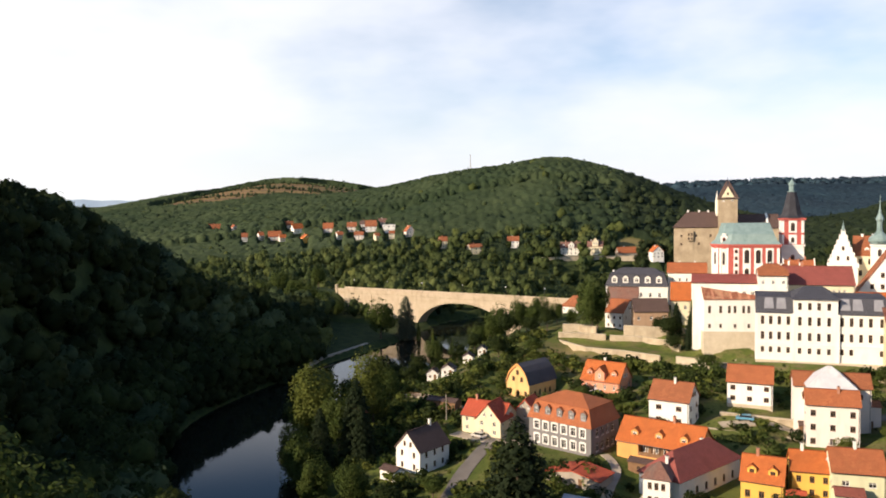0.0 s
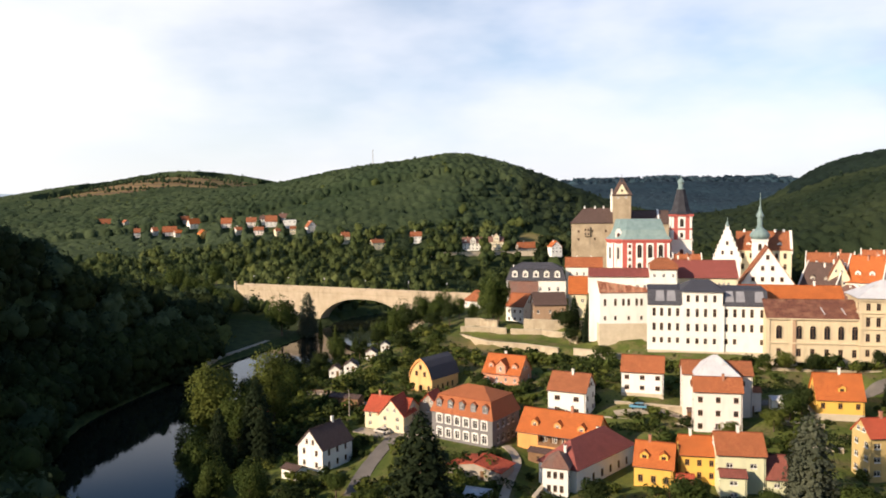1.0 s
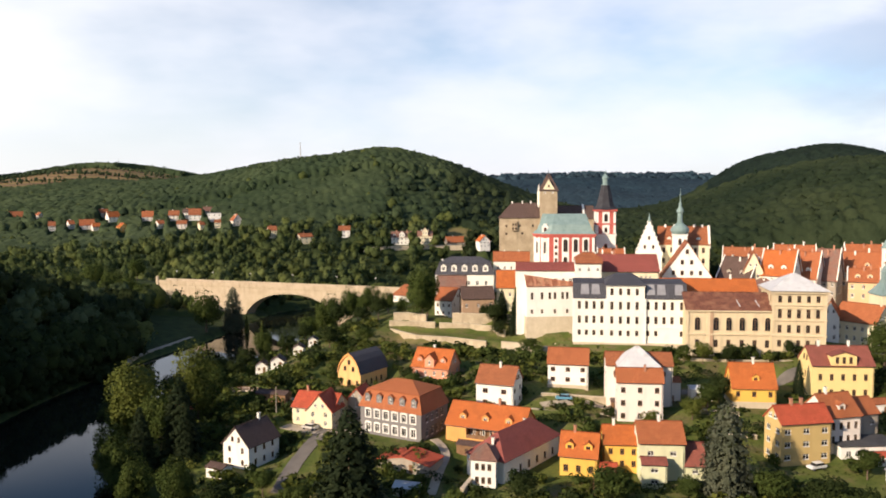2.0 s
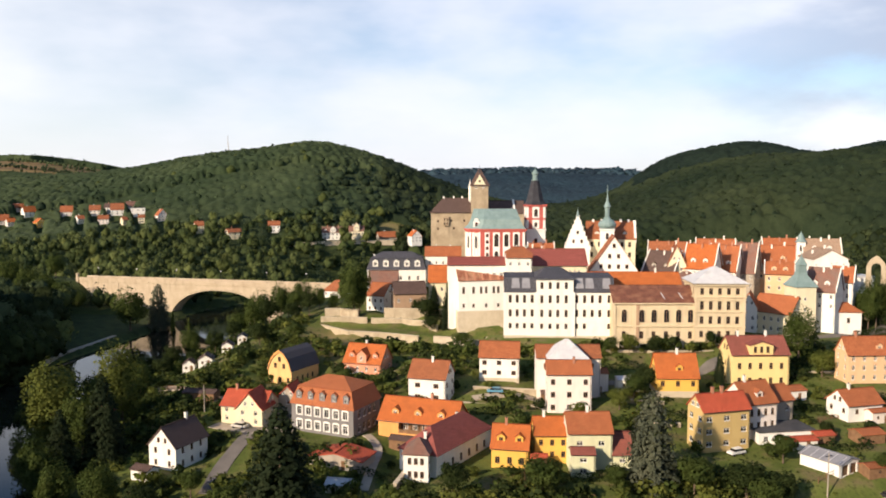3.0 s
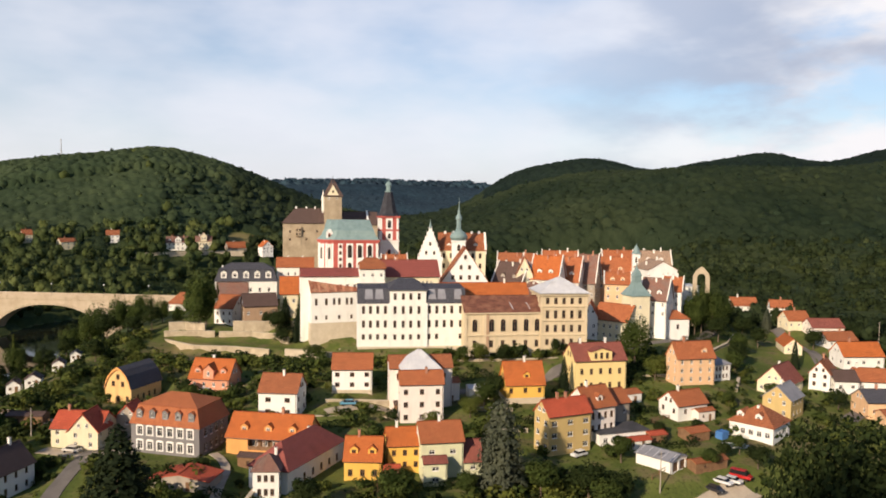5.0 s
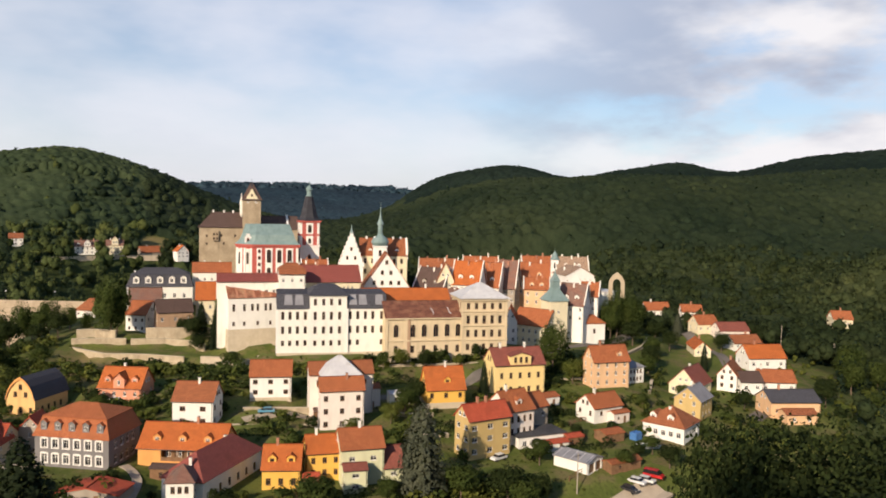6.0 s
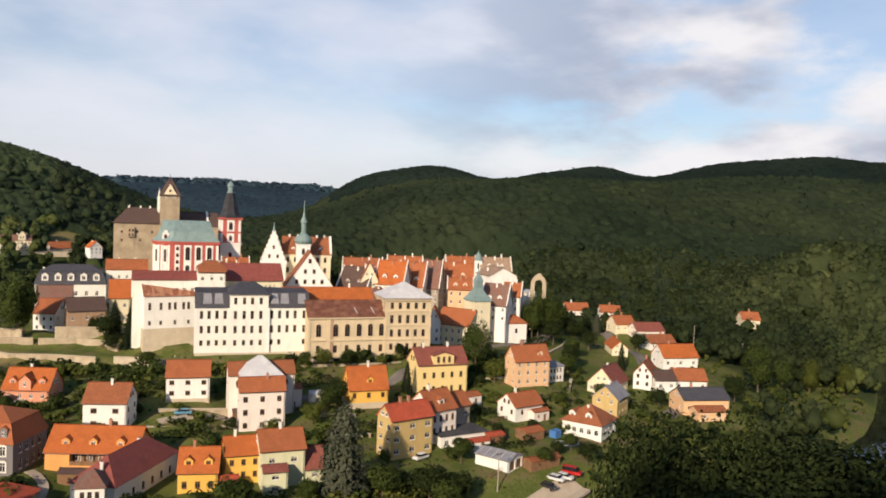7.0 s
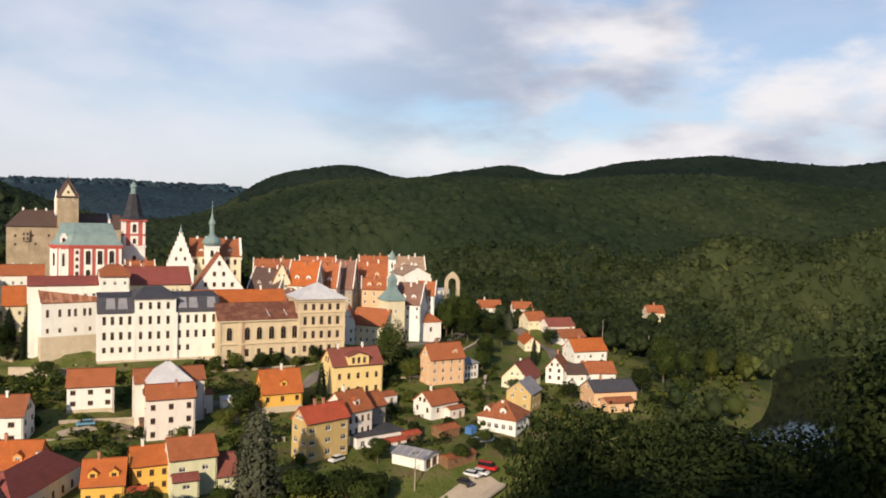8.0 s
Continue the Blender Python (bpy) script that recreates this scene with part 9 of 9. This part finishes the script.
shed(145.0, 136.4, -5, 6.0, 4.5, 2.3, 0.7, WOOD, R_RED, "garden shelter with red roof")
shed(133.5, 121.8, -4, 9.0, 3.0, 2.2, 0.5, WOOD, R_BROWN, "open wooden lean shed behind the parked cars")
shed(145.5, 161.5, -3, 6.5, 5.0, 2.6, 0.7, WHITE, R_RED, "small white outbuilding with red edge")
shed(157.5, 146.0, -3, 5.6, 2.6, 2.8, 0.5, PINK, R_RED, "front porch with red roof", "porch", "porch")
shed(-13.5, 172.0, -41, 4.6, 3.2, 2.3, 0.6, WHITE, R_DARK, "small portico with low tiled roof", "porch", "porch")
shed(25.0, 150.5, -30, 5.5, 3.2, 1.8, 0.7, FRAME_WHITE, ZINC, "pale glasshouse in the garden", "greenhouse", "greenhouse")


def double_garage(x, y, rot, W, D, H, rise, label):
    """A low white garage under a sheet roof, with two dark gates in its gable front."""
    t = thing("garage", pose(x, y, level(x, y), 0, 0, rot), label, "garage", "garden sheds")
    gates = [(W * 0.27, 1.1, 2.3, 2.2), (W * 0.73, 1.1, 2.3, 2.2)]
    b = bmesh.new()
    for o, a, wd, hs in (((-W / 2, 0, 0), (1, 0, 0), W, gates), ((W / 2, 0, 0), (0, 1, 0), D, ()), ((W / 2, D, 0), (-1, 0, 0), W, ()), ((-W / 2, D, 0), (0, -1, 0), D, ())):
        facade(b, o, a, wd, H, hs, 0.3, -1.2)
    part("wall", b, WHITE, t)
    for cx, cz, w, h in gates:
        d = bmesh.new()
        for i in range(5):
            box(d, cx - W / 2 - w / 2, cx - W / 2 + w / 2, 0.22, 0.27, h * i / 5 + 0.01, h * (i + 1) / 5 - 0.01)
        part("garage_door", d, WOOD, t, "dark brown panelled garage door")
    roof_gable(t, W, D, H, rise, GREY_SHEET, 0.4, "y", wall_mat=WHITE)
    for i in range(5):
        q = bmesh.new()
        k = rise / (W / 2)
        y0 = 0.4 + i * (D - 0.8) / 4
        for sx in (-1, 1):
            slab(q, [(sx * (W / 2 + 0.4), y0, H - 0.4 * k + 0.15), (sx * (W / 2 + 0.4), y0 + 0.12, H - 0.4 * k + 0.15), (0, y0 + 0.12, H + rise + 0.15), (0, y0, H + rise + 0.15)], 0.05)
        part("sheet_seam", q, ZINC, t)


double_garage(126.6, 124.8, 15, 6.4, 9.0, 2.6, 0.9, "white double garage with grey sheet roof and dark gates")
shed(67.2, 147.6, -24, 3.4, 2.6, 2.4, 0.6, WOOD, R_BRIGHT_RED, "small wooden porch with red roof", "porch", "porch")


def basin(x, y, rot, W, D, h, mat, label, cat, name, rim=FRAME_WHITE, filling="water"):
    z = level(x, y)
    t = thing(name, pose(x, y, z, 0, 0, rot), label, cat)
    b = bmesh.new()
    for x0, x1, y0, y1 in ((-W / 2, W / 2, -D / 2, -D / 2 + 0.2), (-W / 2, W / 2, D / 2 - 0.2, D / 2), (-W / 2, -W / 2 + 0.2, -D / 2 + 0.2, D / 2 - 0.2), (W / 2 - 0.2, W / 2, -D / 2 + 0.2, D / 2 - 0.2)):
        box(b, x0, x1, y0, y1, -0.8, h)
    part("rim", b, rim, t)
    b = bmesh.new()
    box(b, -W / 2 + 0.2, W / 2 - 0.2, -D / 2 + 0.2, D / 2 - 0.2, -0.8, h - 0.15)
    part(filling, b, mat, t)


POOL = mottled("pool_water", (0.20, 0.38, 0.50), (0.30, 0.46, 0.56), 0.6, 4.0, 0.05, 0.1, spec=0.5)
BLUE_SHEET = mottled("blue_tarpaulin", (0.05, 0.15, 0.38), (0.08, 0.20, 0.45), 0.8, 4.0, 0.2, 0.6)
basin(149.7, 129.7, -20, 5.5, 3.0, 0.6, POOL, "small garden pool with pale rim", "pool", "pool")
basin(151.8, 135.7, 10, 2.6, 2.0, 1.9, BLUE_SHEET, "stack under a blue tarpaulin", "tarpaulin", "tarpaulin", BLUE_SHEET, "cover")


def hedge(p, q, h, w, label):
    r = np.random.default_rng(int(abs(p[0]) * 13 + abs(q[1])))
    L = math.hypot(q[0] - p[0], q[1] - p[1])
    n = int(L * h * 26)
    t = r.uniform(0, 1, n)
    side = r.choice([-1.0, 1.0], n)
    top = r.uniform(0, 1, n) < 0.35
    dx, dy = (q[0] - p[0]) / L, (q[1] - p[1]) / L
    off = np.where(top, r.uniform(-1, 1, n), side) * w / 2
    x, y = p[0] + dx * L * t - dy * off, p[1] + dy * L * t + dx * off
    z = ground_height(x, y) + np.where(top, h, r.uniform(0, 1, n) * h) + r.normal(0, 0.08, n)
    nn = np.where(top[:, None], np.array([[0, 0, 1.0]]), np.c_[-dy * side, dx * side, np.full(n, 0.25)])
    ob = new("hedge", mesh_from_quads("hedge", leaf_quads(np.c_[x, y, z], nn, 0.42, r), LEAF_DARK))
    tagged(ob, label, "hedge", "garden hedges")


for p, q, h, w in (((52, 248), (74, 240), 2.6, 2.4), ((20, 206), (34, 198), 1.5, 1.0), ((60, 180), (72, 174), 1.4, 1.0), ((104, 162), (118, 158), 1.6, 1.2), ((140, 156), (152, 156), 1.5, 1.0), ((160, 160), (170, 154), 1.6, 1.2),
                   ((64, 142), (84, 138), 1.6, 1.2), ((170, 176), (186, 172), 1.8, 1.4), ((30, 158), (42, 146), 1.4, 1.0), ((-8, 190), (2, 182), 1.4, 1.2), ((128, 138), (142, 134), 1.3, 1.0), ((200, 196), (216, 200), 3.2, 3.0),
                   ((0, 232), (10, 222), 1.6, 1.4), ((10, 246), (24, 240), 1.8, 1.6), ((164, 142), (176, 134), 1.5, 1.2), ((108, 196), (120, 195), 1.8, 1.6)):
    hedge(p, q, h, w, "clipped dark green garden hedge")


def fence(pts, label, h=1.1):
    o = Vector((*pts[0], level(*pts[0])))
    t = thing("fence", Matrix.Translation(o), label, "fence", "garden fences")
    for (ax, ay), (bx, by) in zip(pts, pts[1:]):
        L = math.hypot(bx - ax, by - ay)
        n = max(2, int(L / 2.4))
        pos = [Vector((ax + (bx - ax) * i / n, ay + (by - ay) * i / n, 0)) for i in range(n + 1)]
        pos = [Vector((p.x, p.y, level(p.x, p.y))) - o for p in pos]
        for p in pos:
            b = bmesh.new()
            box(b, p.x - 0.07, p.x + 0.07, p.y - 0.07, p.y + 0.07, p.z - 0.4, p.z + h)
            part("post", b, WOOD, t)
        for p, q in zip(pos, pos[1:]):
            for z in (0.4, 0.95):
                b = bmesh.new()
                v = [b.verts.new((w.x, w.y, w.z + z * h + k)) for w in (p, q) for k in (-0.07, 0.07)]
                u = [b.verts.new((c.co.x + 0.05, c.co.y + 0.05, c.co.z)) for c in v]
                for f in ((v[0], v[1], v[3], v[2]), (u[0], u[2], u[3], u[1]), (v[1], u[1], u[3], v[3]), (v[0], v[2], u[2], u[0])):
                    b.faces.new(f)
                part("rail", b, WOOD, t)


fence([(-22, 243), (-8, 229), (4, 212)], "wooden fence along the riverside track")
fence([(64, 148), (60, 138), (72, 132)], "wooden garden fence below the yellow house")
fence([(126, 126), (118, 124)], "wooden fence beside the garage yard")
fence([(150, 152), (142, 150), (140, 142)], "wooden fence around the allotment")


def pole(x, y, h, label, arm=True, name="utility_pole", cat="pole", r=0.14):
    t = thing(name, Matrix.Translation((x, y, level(x, y))), label, cat)
    b = bmesh.new()
    lathe(b, [(r * 1.3, -0.6), (r, 1.0), (r * 0.7, h)], 8)
    part("shaft", b, SHADOWY, t)
    if arm:
        b = bmesh.new()
        box(b, -0.9, 0.9, -0.06, 0.06, h - 0.7, h - 0.55)
        part("crossarm", b, METAL_DARK, t)


pole(286.0, 182.0, 12, "tall concrete utility pole by the lane")
pole(300.0, 168.0, 9, "concrete utility pole in the meadow")
pole(117.5, 121.0, 9, "concrete pole beside the garage")
pole(79.0, 157.5, 9, "thin pole beside the sloping path")
pole(0.0, 206.0, 7, "lamp pole beside the riverside track", False)
pole(37.0, 1030.0, 32, "slim radio mast on the wooded hilltop", True, "radio_mast", "mast", 0.5)
